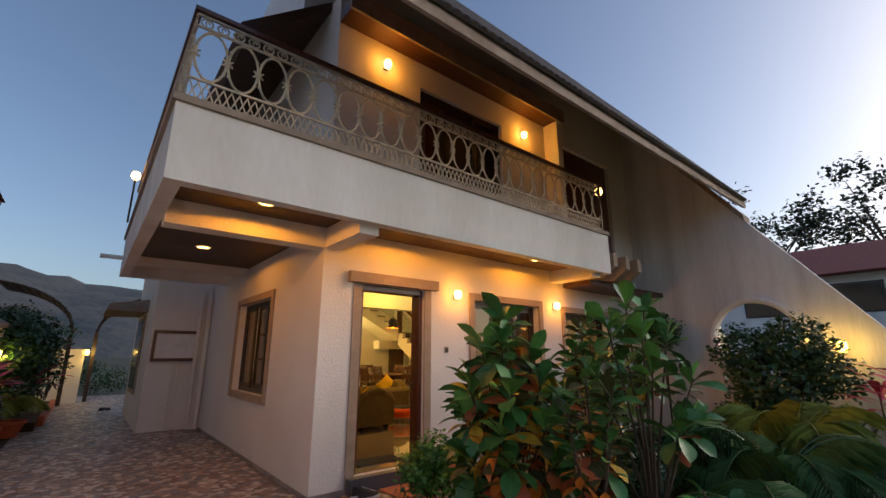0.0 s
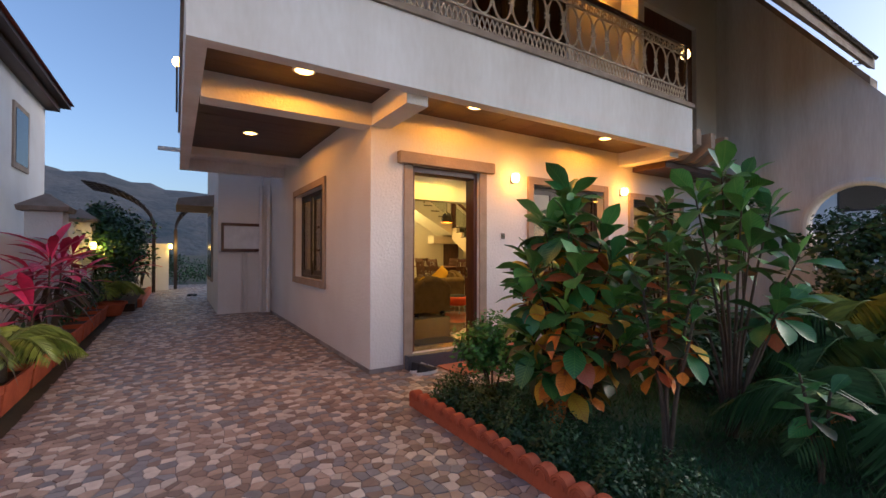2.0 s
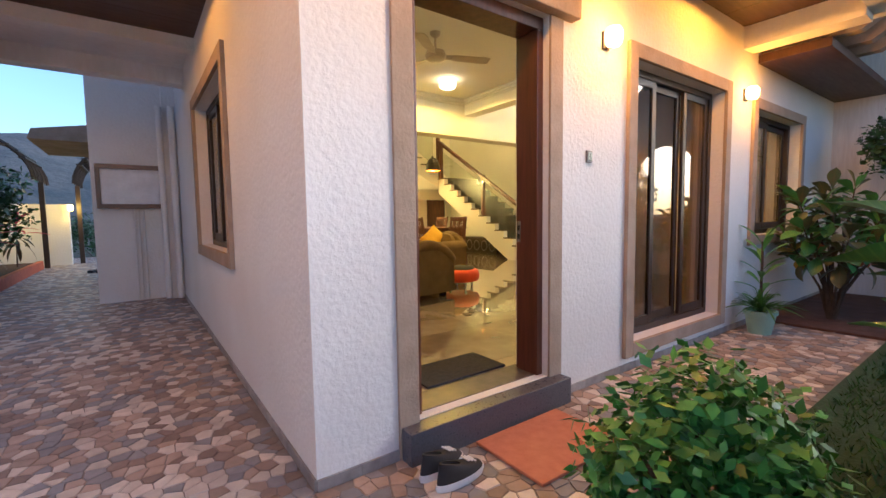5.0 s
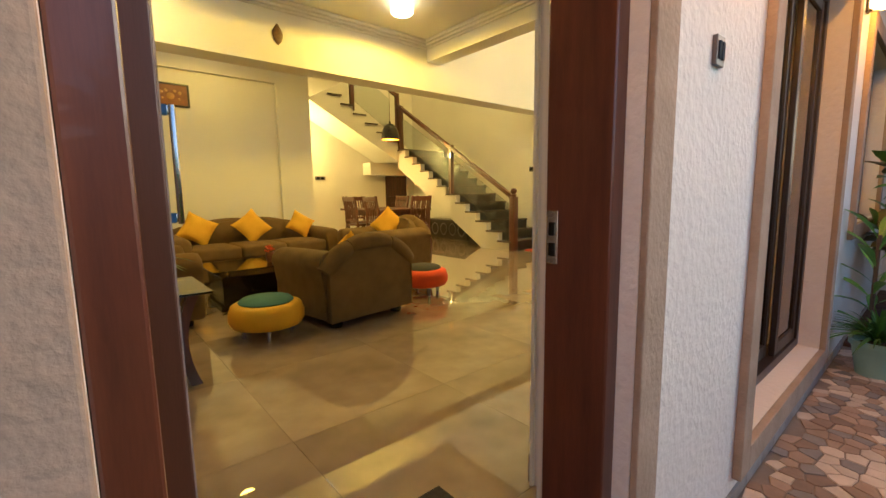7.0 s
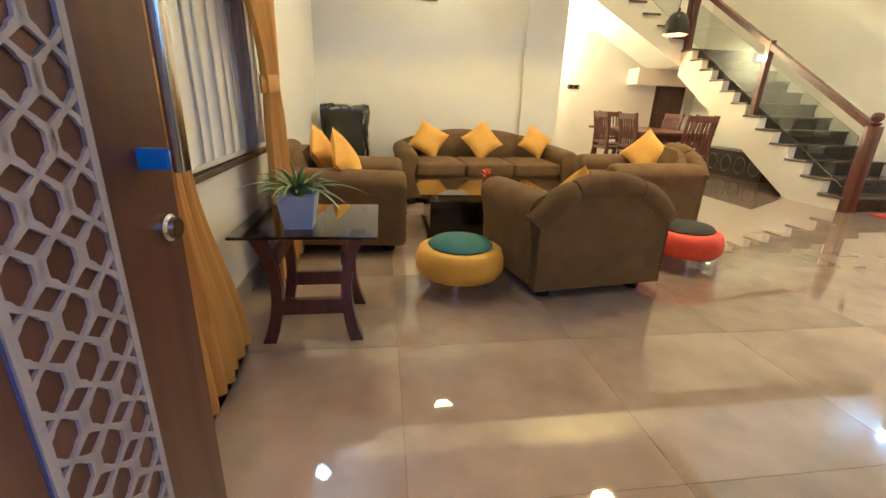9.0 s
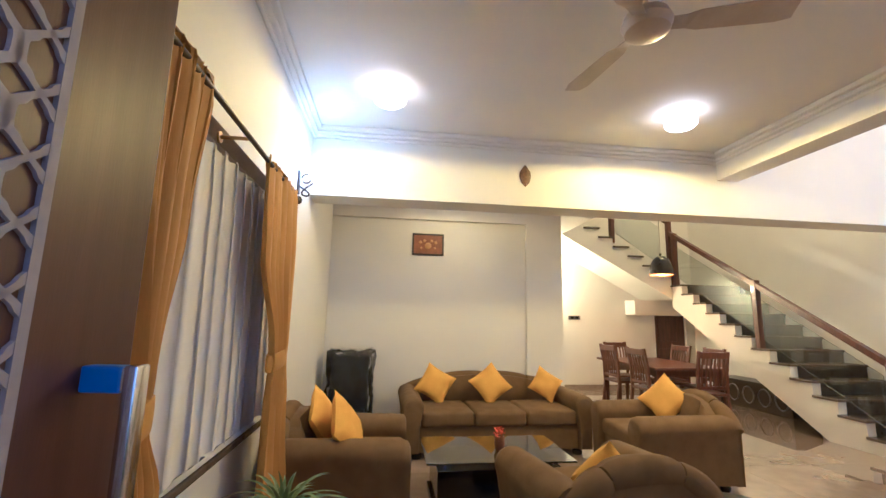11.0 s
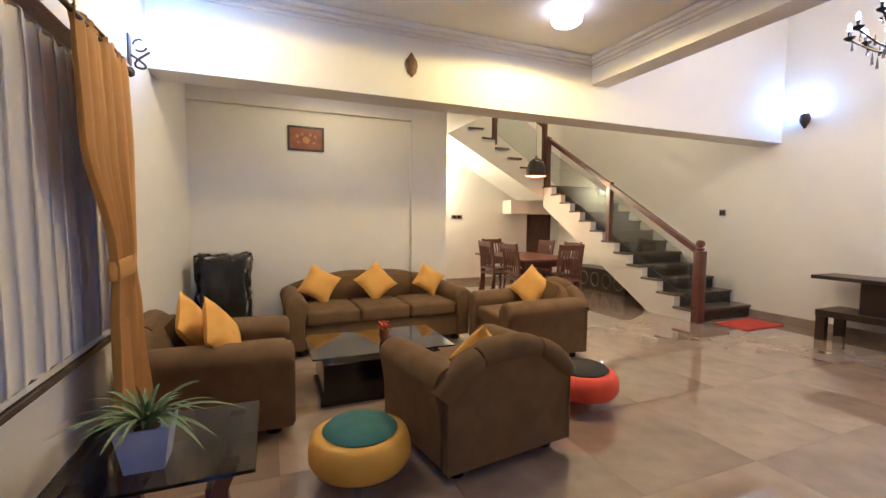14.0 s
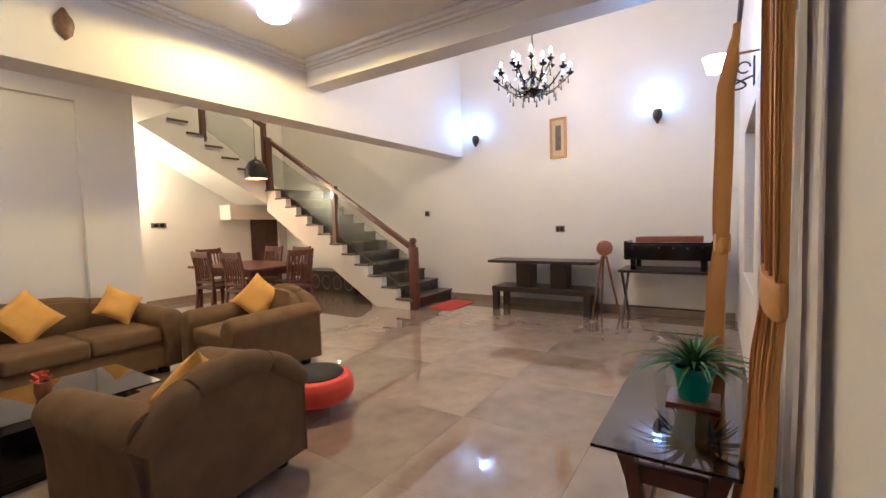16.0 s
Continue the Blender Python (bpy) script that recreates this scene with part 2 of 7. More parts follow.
def thing(name, label, category, loc=(0, 0, 0), rz=0.0, group="", kind=""):
    ob = new(name)
    ob.location, ob.rotation_euler = loc, (0, 0, radians(rz))
    ob.empty_display_size = 0.1
    return tagged(ob, label, category, group, kind)


def structure(name, bm, material, label, category, smooth=None):
    return tagged(part(name, bm, material, None, "", smooth), label, category, "", "structure")


B = bmesh.new


def wall(bm, axis, a0, a1, t0, t1, z0, z1, holes=()):
    """A wall along x or y, from a0 to a1, between the faces t0 and t1, with openings (from, to, bottom, top)."""
    def put(p, q, r, s):
        if q - p > 1e-4 and s - r > 1e-4:
            box(bm, *((p, q, t0, t1) if axis == "x" else (t0, t1, p, q)), r, s)
    at = a0
    for h in sorted(holes):
        put(at, h[0], z0, z1)
        put(h[0], h[1], z0, h[2])
        put(h[0], h[1], h[3], z1)
        at = h[1]
    put(at, a1, z0, z1)
    return bm


# ---- structure ----
F = 0.16          # indoor floor level
TI = 0.28         # side wall thickness
TF = 0.4          # front wall thickness by the windows
TD = 0.25         # and round the door
XR, YB, YP = 7.24, 8.7, 5.62   # right wall, dining wall, picture wall

bm = B()
bmesh.ops.create_grid(bm, x_segments=40, y_segments=40, size=600)
bmesh.ops.translate(bm, verts=bm.verts, vec=(0, 0, -0.03))
structure("ground", bm, M_GROUND, "dark earth and grass ground around the house", "ground")

# outer shell
structure("wall_front", wall(wall(B(), "x", 0, 1.6, 0, TD, 0, 2.95, [(0.5, 1.43, F, 2.27)]), "x", 1.6, 7.5, 0, TF, 0, 2.95, [(2.33, 3.79, 0.2, 2.21), (4.52, 5.9, 0.9, 2.16)]), M_STUCCO, "white stuccoed front wall with door and windows", "wall")
structure("wall_left", wall(B(), "y", TD, 6.0, 0, TI, 0, 3.1, [(1.67, 3.33, 0.88, 2.24)]), M_STUCCO, "white stuccoed side wall with a window", "wall")
structure("wall_left_bay", box(box(B(), -1.0, 0, 5.78, 9.4, 0, 6.2), -0.16, 0.0, 5.6, 5.78, 0, 6.2), M_STUCCO, "pale stuccoed projecting bay of the house", "wall")
structure("wall_picture", box(box(box(B(), 2.69, 3.15, YP, YP + 0.3, F, 3.1), TI, 2.69, YP + 0.06, YP + 0.3, F, 2.67), TI, 2.69, YP, YP + 0.3, 2.67, 3.1), M_INNER, "white painted wall with a shallow recess", "wall")
structure("wall_dining_side", box(B(), 3.03, 3.15, YP + 0.3, YB, F, 3.1), M_INNER, "white painted wall beside the dining table", "wall")
structure("wall_dining", wall(B(), "x", 3.03, XR, YB, YB + 0.2, F, 6, [(6.37, 7.05, F, 1.95)]), M_INNER, "white painted wall behind the dining table", "wall")
structure("wall_right", box(B(), XR, 7.5, TF, YB, 0, 6.2), M_INNER, "white painted tall wall with sconces", "wall")
structure("lining_front", wall(wall(B(), "x", TI, 1.6, TD, TD + 0.012, F, 6.0, [(0.5, 1.43, F, 2.27)]), "x", 1.588, XR, TF, TF + 0.012, F, 6.0, [(2.33, 3.79, 0.2, 2.21), (4.52, 5.9, 0.9, 2.16)]), M_INNER, "white painted inside face of the front wall", "wall")
structure("lining_left", wall(B(), "y", TD + 0.012, YP, TI, TI + 0.012, F, 3.1, [(1.67, 3.33, 0.88, 2.24)]), M_INNER, "white painted inside face of the side wall", "wall")
structure("beam_main", box(B(), TI + 0.012, XR, 4.13, 4.42, 2.49, 3.1), M_INNER, "white painted ceiling beam", "beam")
structure("wall_above_beam", box(B(), 4.35, XR, 4.13, 4.36, 3.1, 6.0), M_INNER, "white painted wall above the beam", "wall")
structure("beam_cross", box(B(), 4.13, 4.35, TF + 0.012, 4.13, 2.85, 3.2), M_INNER, "white painted cross beam", "beam")
structure("wall_above_cross", box(B(), 4.13, 4.35, TF + 0.012, 4.13, 3.2, 6.0), M_INNER, "white painted wall above the cross beam", "wall")
structure("ceiling", box(box(B(), TI, 4.13, TD, 4.13, 3.1, 3.2), TI, 3.9, 4.42, YB, 2.95, 3.1), M_CEIL, "cream painted ceiling", "ceiling")
structure("ceiling_tall", box(B(), 3.0, 7.4, 0.2, YB + 0.2, 6.0, 6.15), M_CEIL, "cream painted high ceiling over the hall", "ceiling")
for k, (d, z) in enumerate(((0.085, 3.06), (0.055, 3.03), (0.028, 3.0))):
    bm = B()
    box(bm, TI + 0.012, 4.13, 4.13 - d, 4.13, z, z + 0.03 if k else 3.098, 0.009)
    box(bm, 4.13 - d, 4.128, TF + 0.012, 4.13 - d, z, z + 0.03 if k else 3.098, 0.009)
    box(bm, TI + 0.012, TI + 0.012 + d, TF + 0.012, 4.13 - d, z, z + 0.03 if k else 3.098, 0.009)
    structure("cornice_trim", bm, M_CEIL, "cream stepped plaster cornice", "cornice")
bm = B()
box(bm, XR - 0.015, XR, TF + 0.03, 4.43, F, F + 0.1)
box(bm, 3.15, XR, YB - 0.015, YB, F, F + 0.1)
box(bm, TI + 0.012, 3.15, YP + 0.045, YP + 0.06, F, F + 0.1)
box(bm, TI + 0.012, TI + 0.027, TF + 0.1, YP, F, F + 0.1)
box(bm, 1.6, 2.3, TF + 0.012, TF + 0.027, F, F + 0.1)
structure("baseboard", bm, mat("baseboard_stone", (0.32, 0.26, 0.21), None, 0.3, 5, 0.0), "beige stone skirting along the inner walls", "baseboard")

# ---- outside: balcony, roof, wing wall ----
structure("door_surround", box(box(B(), 0.39, 0.5, -0.018, 0.0, 0, 2.27, 0.004), 1.43, 1.54, -0.018, 0.0, 0, 2.27, 0.004), M_STONE, "rough beige plaster surround of the front door", "trim")
structure("door_lintel", box(B(), 0.31, 1.63, -0.075, 0.0, 2.272, 2.4, 0.006), M_STONE, "projecting beige lintel over the front door", "trim")


def surround(name, axis, a0, a1, z0, z1, w, label, sill=True):
    bm = B()
    for q in ((a0, a0 + w, z0, z1), (a1 - w, a1, z0, z1), (a0 + w, a1 - w, z1 - w, z1)) + (((a0 + w, a1 - w, z0, z0 + w),) if sill else ()):
        if axis == "x":
            box(bm, q[0], q[1], -0.03, 0, q[2], q[3], 0.004)
        else:
            box(bm, -0.03, 0, q[0], q[1], q[2], q[3], 0.004)
    return structure(name, bm, M_STONE, label, "trim")


surround("window_surround_1", "x", 2.23, 3.89, 0.1, 2.31, 0.1, "beige plaster surround of the sliding window")
surround("window_surround_2", "x", 4.42, 6.0, 0.8, 2.26, 0.1, "beige plaster surround of the second window")
surround("window_surround_3", "y", 1.57, 3.43, 0.785, 2.34, 0.1, "beige plaster surround of the side window")


def window(name, axis, a0, a1, z0, z1, depth, leaves, label):
    root = thing(name, label, "window", kind="structure")
    def bx(bm, p, q, r, s, d0, d1, bev=0.003):
        return box(bm, *((p, q, d0, d1) if axis == "x" else (d0, d1, p, q)), r, s, bev)
    fr = 0.05
    bm = B()
    bx(bm, a0, a0 + fr, z0, z1, depth, depth + 0.09)
    bx(bm, a1 - fr, a1, z0, z1, depth, depth + 0.09)
    bx(bm, a0 + fr, a1 - fr, z1 - fr, z1, depth, depth + 0.09)
    bx(bm, a0 + fr, a1 - fr, z0, z0 + fr, depth, depth + 0.09)
    part("window_frame", bm, M_FRAME, root)
    w = (a1 - a0 - 2 * fr) / leaves
    for i in range(leaves):
        p, d = a0 + fr + i * w, depth + 0.012 + 0.034 * (i % 2)
        bm = B()
        for q in ((p, p + 0.055, z0 + fr, z1 - fr), (p + w - 0.055, p + w, z0 + fr, z1 - fr), (p + 0.055, p + w - 0.055, z0 + fr, z0 + fr + 0.07), (p + 0.055, p + w - 0.055, z1 - fr - 0.055, z1 - fr)):
            bx(bm, *q, d, d + 0.028)
        part("sash", bm, M_FRAME, root)
        pane = part("pane", bx(B(), p + 0.05, p + w - 0.05, z0 + fr + 0.065, z1 - fr - 0.05, d + 0.011, d + 0.016, 0), M_TINT, root, "brown tinted glass pane")
        pane.visible_shadow = False
    return root


window("window_1", "x", 2.33, 3.79, 0.2, 2.21, 0.1, 3, "dark framed sliding window with curtains behind")
window("window_2", "x", 4.52, 5.9, 0.9, 2.16, 0.1, 2, "dark framed window behind the shrubs")
window("window_3", "y", 1.67, 3.33, 0.88, 2.24, 0.1, 3, "dark framed sliding side window")
structure("window_sill_inner", box(B(), 0.2, TI + 0.05, 1.62, 3.38, 0.85, 0.88, 0.006), M_TREAD, "dark stone inner window sill", "sill")

# balcony
BX0, BX1, BY0, BY1, BZ0, BZ1 = -1.7, 4.52, -0.96, 4.45, 2.72, 3.36
bm = B()
box(bm, BX0, BX1, BY0, BY0 + 0.13, BZ0, BZ1)
box(bm, BX0, BX0 + 0.13, BY0 + 0.13, BY1, BZ0, BZ1)
box(bm, BX1 - 0.13, BX1, BY0 + 0.13, 0, BZ0, BZ1)
box(bm, BX0 + 0.13, 0, BY1 - 0.2, BY1, BZ0, BZ1)
structure("balcony_parapet", bm, M_FASCIA, "white weather-stained balcony parapet", "balcony")
structure("balcony_slab", box(box(B(), BX0 + 0.13, BX1 - 0.13, BY0 + 0.13, 0, 2.9, 3.05), BX0 + 0.13, 0, 0, BY1 - 0.2, 2.9, 3.05), M_FASCIA, "concrete balcony floor slab", "balcony")
bm = B()
box(bm, BX0 - 0.03, BX1 + 0.03, BY0 - 0.03, BY0 + 0.16, BZ1, BZ1 + 0.065, 0.006)
box(bm, BX0 - 0.03, BX0 + 0.16, BY0 + 0.16, BY1, BZ1, BZ1 + 0.065, 0.006)
structure("balcony_coping", bm, M_COPING, "brown stone coping on the balcony parapet", "coping")
bm = B()
box(bm, BX0 + 0.13, 0, -0.02, 0.2, 2.63, 2.9)
box(bm, 0, 0.22, BY0 + 0.13, -0.02, 2.63, 2.9)
box(bm, 4.17, BX1 - 0.13, BY0 + 0.13, 0, 2.66, 2.9)
box(bm, BX0 + 0.13, 0, 3.1, 3.25, 2.75, 2.9)
structure("balcony_beam", bm, M_STUCCO, "pale plastered beams under the balcony", "beam")
bm = B()
for i in range(9):
    box(bm, 0.22 + i * 0.44, 0.22 + i * 0.44 + 0.435, BY0 + 0.13, 0, 2.862, 2.9)
for i in range(8):
    box(bm, BX0 + 0.13, 0, 0.2 + i * 0.3625, 0.2 + i * 0.3625 + 0.358, 2.862, 2.9)
for i in range(3):
    box(bm, BX0 + 0.13, 0, -0.83 + i * 0.27, -0.83 + i * 0.27 + 0.266, 2.862, 2.9)
structure("soffit_ceiling", bm, M_SOFFIT, "dark stained wooden boards under the balcony", "soffit")
structure("balcony_pipe", rod(B(), (-2.0, 3.9, 2.95), (-1.6, 3.9, 2.95), 0.035), M_STUCCO, "short drain spout at the balcony corner", "pipe")


def spot(x, y, z, watts):
    d = thing("ceiling_downlight", "round recessed downlight glowing warm in the wooden soffit", "downlight", (x, y, z), group="porch downlights")
    part("rim", lathe(B(), [(0.085, 0), (0.1, -0.012), (0.08, -0.02), (0.075, -0.008)], 24), M_CEIL, d, smooth=40)
    part("diffuser", lathe(B(), [(0.074, -0.006), (0.074, -0.016), (0.03, -0.024), (0.001, -0.025)], 24), G_AMBER, d, "glowing warm diffuser", 40)
    down(x, y, z - 0.04, watts, AMBER, 0.05, 0.1, 174)


for x, y in ((-0.93, 1.82), (-0.82, -0.5), (3.2, -0.5), (0.97, -0.56)):
    spot(x, y, 2.86, 18)


def wall_lamp(x, y, z, watts, colour, g, rz=0):
    d = thing("wall_lamp", "small wall sconce glowing warm on white stucco", "wall lamp", (x, y, z), rz, "facade lamps")
    part("backplate", box(B(), -0.035, 0.035, -0.015, 0, -0.06, 0.05, 0.004), M_IRONDARK, d)
    part("shade", lathe(B(), [(0.001, -0.062), (0.034, -0.055), (0.052, -0.03), (0.056, 0.03), (0.04, 0.06), (0.001, 0.064)], 16, (0, -0.065, 0)), g, d, "frosted glowing glass shade", 40)
    part("arm", rod(B(), (0, 0, -0.045), (0, -0.065, -0.055), 0.01), M_IRONDARK, d)
    m = Matrix.Rotation(radians(rz), 3, "Z") @ Vector((0, -0.14, 0.0))
    bulb(x + m.x, y + m.y, z, watts, colour, 0.04)


wall_lamp(1.97, 0, 2.25, 6.5, AMBER, G_AMBER)
wall_lamp(4.23, 0, 2.25, 6.5, AMBER, G_AMBER)

# upper storey
structure("wall_upper_front", wall(B(), "x", 0, 7.4, 0, 0.2, 3.05, 7.05, [(1.32, 3.05, 3.1, 5.3), (4.75, 6.5, 3.1, 5.5)]), M_STUCCO, "white stuccoed upper front wall", "wall")
structure("wall_upper_left", box(B(), 0, 0.2, 0.2, 6.0, 3.1, 6.2), M_STUCCO, "white stuccoed upper side wall", "wall")
structure("canopy_upper", box(B(), 0.0, 4.4, -0.32, 0, 5.7, 5.9, 0.01), M_SOFFIT, "dark canopy slab over the balcony doors", "canopy")
structure("canopy_trim", box(B(), -0.02, 4.42, -0.36, -0.322, 5.68, 5.95, 0.01), M_COPING, "beige canopy edge", "trim")
structure("pier_upper", box(B(), 4.25, 4.4, -0.3, 0, 3.05, 5.7), M_STUCCO, "white stuccoed upper pier", "pier")
window("window_4", "x", 1.32, 3.05, 3.1, 5.3, 0.06, 3, "dark framed balcony sliding door lit from inside")
structure("shutter_upper", box(B(), 4.75, 6.5, 0.08, 0.12, 3.1, 5.5, 0.004), M_WOOD, "brown wooden screen beside the balcony", "screen")
structure("room_upper_back", box(box(B(), 0.2, 4.13, 2.4, 2.5, 3.25, 5.75), 0.2, 4.13, 0.2, 2.5, 5.75, 5.85), M_INNER, "painted wall of the upper room", "wall")
structure("curtain_upper", box(B(), 1.36, 1.9, 0.32, 0.36, 3.2, 5.3, 0.01), mat("orange_upper_curtain", (0.5, 0.2, 0.06), None, 0.8), "orange curtain behind the balcony door", "curtain")
bulb(2.2, 1.2, 5.3, 25, AMBER, 0.1)
wall_lamp(0.71, 0, 5.36, 6.5, AMBER, G_AMBER)
wall_lamp(3.58, 0, 5.27, 6.5, AMBER, G_AMBER)

# steep front roof: eave low in front of the balcony, rising over the house
RS = 1.31


def roof_z(y):
    return 4.42 + RS * (y + 2.1)


bm = B()
prism(bm, [(-2.05, roof_z(-2.05) - 0.02), (1.6, roof_z(1.6) - 0.02), (1.6, roof_z(1.6) - 0.16), (-2.05, roof_z(-2.05) - 0.16)], "x", -1.0, 7.7)
structure("roof_soffit", bm, M_SOFFIT, "dark boarded underside of the steep roof", "roof")
bm = B()
prism(bm, [(-2.13, roof_z(-2.13) + 0.02), (-2.05, roof_z(-2.05) + 0.02), (-2.05, roof_z(-2.05) - 0.2), (-2.13, roof_z(-2.13) - 0.14)], "x", -1.04, 7.74)
structure("roof_fascia", bm, M_COPING, "beige board along the eave", "fascia")
roof = thing("roof_tiles", "dark barrel roof tiles in rows above the eave", "roof", kind="structure")
bm = B()
rib = []
for k in range(9):
    a = math.pi * k / 8
    rib.append((0.055 * math.cos(a), 0.05 * math.sin(a)))
s = Vector((0, 1, RS)).normalized()
up = Vector((0, -RS, 1)).normalized()
rings = [[bm.verts.new(Vector((0, -0.04, -0.04 * RS)) + Vector((px, 0, 0)) + up * pz + s * d) for px, pz in rib] for d in (0, 6.2)]
for i in range(8):
    bm.faces.new((rings[0][i], rings[0][i + 1], rings[1][i + 1], rings[1][i]))
bm.faces.new(rings[0])
bmesh.ops.recalc_face_normals(bm, faces=bm.faces)
rib_mesh = bpy.data.meshes.new("tile_row")
bm.to_mesh(rib_mesh)
bm.free()
rib_mesh.materials.append(M_TILEROOF)
for i in range(79):
    piece("tile_row", rib_mesh, roof, (-0.96 + i * 0.11, -2.12, roof_z(-2.12) + 0.02))
structure("roof_deck", prism(B(), [(-2.1, roof_z(-2.1) + 0.02), (1.7, roof_z(1.7) + 0.02), (1.7, roof_z(1.7)), (-2.1, roof_z(-2.1))], "x", -1.02, 7.72), M_TILEROOF, "dark roof surface under the tiles", "roof")
# side eave over the balcony end
structure("roof_side", prism(B(), [(-1.0, 5.2), (0.0, 6.1), (0.0, 6.25), (-1.1, 5.3)], "y", 0.3, 6.0), M_SOFFIT, "dark underside of the side roof", "roof")
structure("roof_back", box(B(), 0.0, 7.5, 1.5, 9.0, 6.3, 8.8), M_STUCCO, "plain upper body of the house", "wall")

# wing wall with a round opening
WX0, WX1 = 7.24, 7.5
CY, CZ, CR = -2.05, 1.72, 0.66


def wing_top(y):
    return 4.01 + 1.36 * (y + 2.09)


bm = B()
ang = [2 * math.pi * i / 40 for i in range(40)]
ang = sorted(ang + [math.atan2(z - CZ, y - CY) % (2 * math.pi) for y, z in ((0.0, wing_top(0.0)), (-4.4, wing_top(-4.4)), (-4.4, -0.05), (0.0, -0.05))])
hole = [(CY + CR * math.cos(a), CZ + CR * math.sin(a)) for a in ang]
outer = []
YN, YF, ZB = -4.4, 0.0, -0.05
for a in ang:
    dy, dz = math.cos(a), math.sin(a)
    ts = []
    if dy > 1e-6:
        ts.append((YF - CY) / dy)
    if dy < -1e-6:
        ts.append((YN - CY) / dy)
    if dz < -1e-6:
        ts.append((ZB - CZ) / dz)
    k = dz - 1.36 * dy
    if k > 1e-6:
        ts.append((wing_top(CY) - CZ) / k)
    t = min(ts)
    outer.append((CY + dy * t, CZ + dz * t))
lay = {}
for x in (WX0, WX1):
    lay[x] = ([bm.verts.new((x, *p)) for p in hole], [bm.verts.new((x, *p)) for p in outer])
for i in range(40):
    j = (i + 1) % 40
    for x in (WX0, WX1):
        h, o = lay[x]
        bm.faces.new((h[i], h[j], o[j], o[i]))
    for k in (0, 1):
        bm.faces.new((lay[WX0][k][i], lay[WX0][k][j], lay[WX1][k][j], lay[WX1][k][i]))
structure("wall_wing", bm, M_STAINED, "grey stained sloping garden wall with a round opening", "wall")
structure("wall_wing_corner", box(B(), WX0 - 0.02, WX1, -0.001, 0.28, 2.95, 7.15), M_STAINED, "grey stained corner of the wing wall", "wall")
bm = B()
tube(bm, [(WX0 - 0.02, CY + (CR + 0.02) * math.cos(a), CZ + (CR + 0.02) * math.sin(a)) for a in ang], 0.06, 8, True)
structure("arch_trim", bm, M_STAINED, "raised round rim of the wall opening", "trim", 40)
bm = B()
prism(bm, [(-2.2, wing_top(-2.2)), (0.2, wing_top(0.2)), (0.2, wing_top(0.2) + 0.12), (-2.2, wing_top(-2.2) + 0.12)], "x", WX0 - 0.05, WX1 + 0.05)
structure("wing_coping", bm, M_COPING, "beige coping on the wing wall", "coping")
for i in range(3):
    structure("pergola_fin", prism(B(), [(-0.98, 3.08), (-0.98, 2.86), (-0.72, 2.69), (0.0, 2.69), (0.0, 3.08)], "x", 4.6 + i * 0.4, 4.72 + i * 0.4), M_STONE, "beige projecting concrete pergola fin", "pergola")
structure("pergola_slab", box(B(), 4.54, 7.24, -0.55, 0, 2.6, 2.68), M_SOFFIT, "dark thin canopy beside the balcony", "canopy")

# ---- front door ----
d = thing("door_frame", "dark wooden door frame with a brass strike plate", "door frame", kind="structure")
part("jamb", box(B(), 0.5, 0.55, 0.04, 0.21, F, 2.2, 0.004), M_WOOD, d)
part("jamb", box(B(), 1.38, 1.43, 0.04, 0.21, F, 2.2, 0.004), M_WOOD, d)
part("head", box(B(), 0.5, 1.43, 0.04, 0.21, 2.2, 2.27, 0.004), M_WOOD, d)
sk = part("strike_plate", box(B(), 1.376, 1.38, 0.172, 0.206, 0.97, 1.1, 0.002), M_CHROME, d, "steel strike plate")
for z in (0.99, 1.04):
    part("slot", box(B(), 1.374, 1.3765, 0.18, 0.197, z, z + 0.032), M_BLACK, sk)
structure("door_step", box(B(), 0.4, 1.53, -0.1, 0.06, 0, F - 0.004, 0.004), M_GRANITE, "grey granite door step", "step")
structure("door_threshold", box(B(), 0.5, 1.43, 0.06, TD + 0.012, 0, F + 0.004, 0.003), M_TREAD, "grey stone threshold", "step")

DW, DH, DT = 0.87, 2.03, 0.045
door = thing("door_1", "carved dark wooden front door standing open inwards", "door", (0.556, 0.25, F + 0.012), 84.5, kind="structure")
bm = B()
cols = [(0.06, 0.22), (0.3, 0.46), (0.54, 0.71)]
edges = [0.0] + [c for ab in cols for c in ab] + [DW]
for i in range(0, len(edges), 2):
    box(bm, edges[i], edges[i + 1], -DT, 0, 0, DH, 0.003)
for a, b in cols:
    box(bm, a, b, -DT, 0, 0, 0.1)
    box(bm, a, b, -DT, 0, DH - 0.1, DH)
    box(bm, a, b, -DT + 0.0015, -0.0015, 0.1, DH - 0.1)
M_DOOR = mat("dark_door_wood", (0.1, 0.04, 0.022), (0.065, 0.025, 0.014), 0.4, 5, 0.15, detail=70, stretch=(6, 6, 0.5))
part("leaf", bm, M_DOOR, door)
M_BLUEEDGE = mat("blue_film_edge", (0.06, 0.08, 0.22), (0.05, 0.06, 0.17), 0.4, 10, 0.0)
M_LATTICE = mat("grey_lattice", (0.36, 0.32, 0.3), (0.28, 0.25, 0.23), 0.6, 20, 0.2)
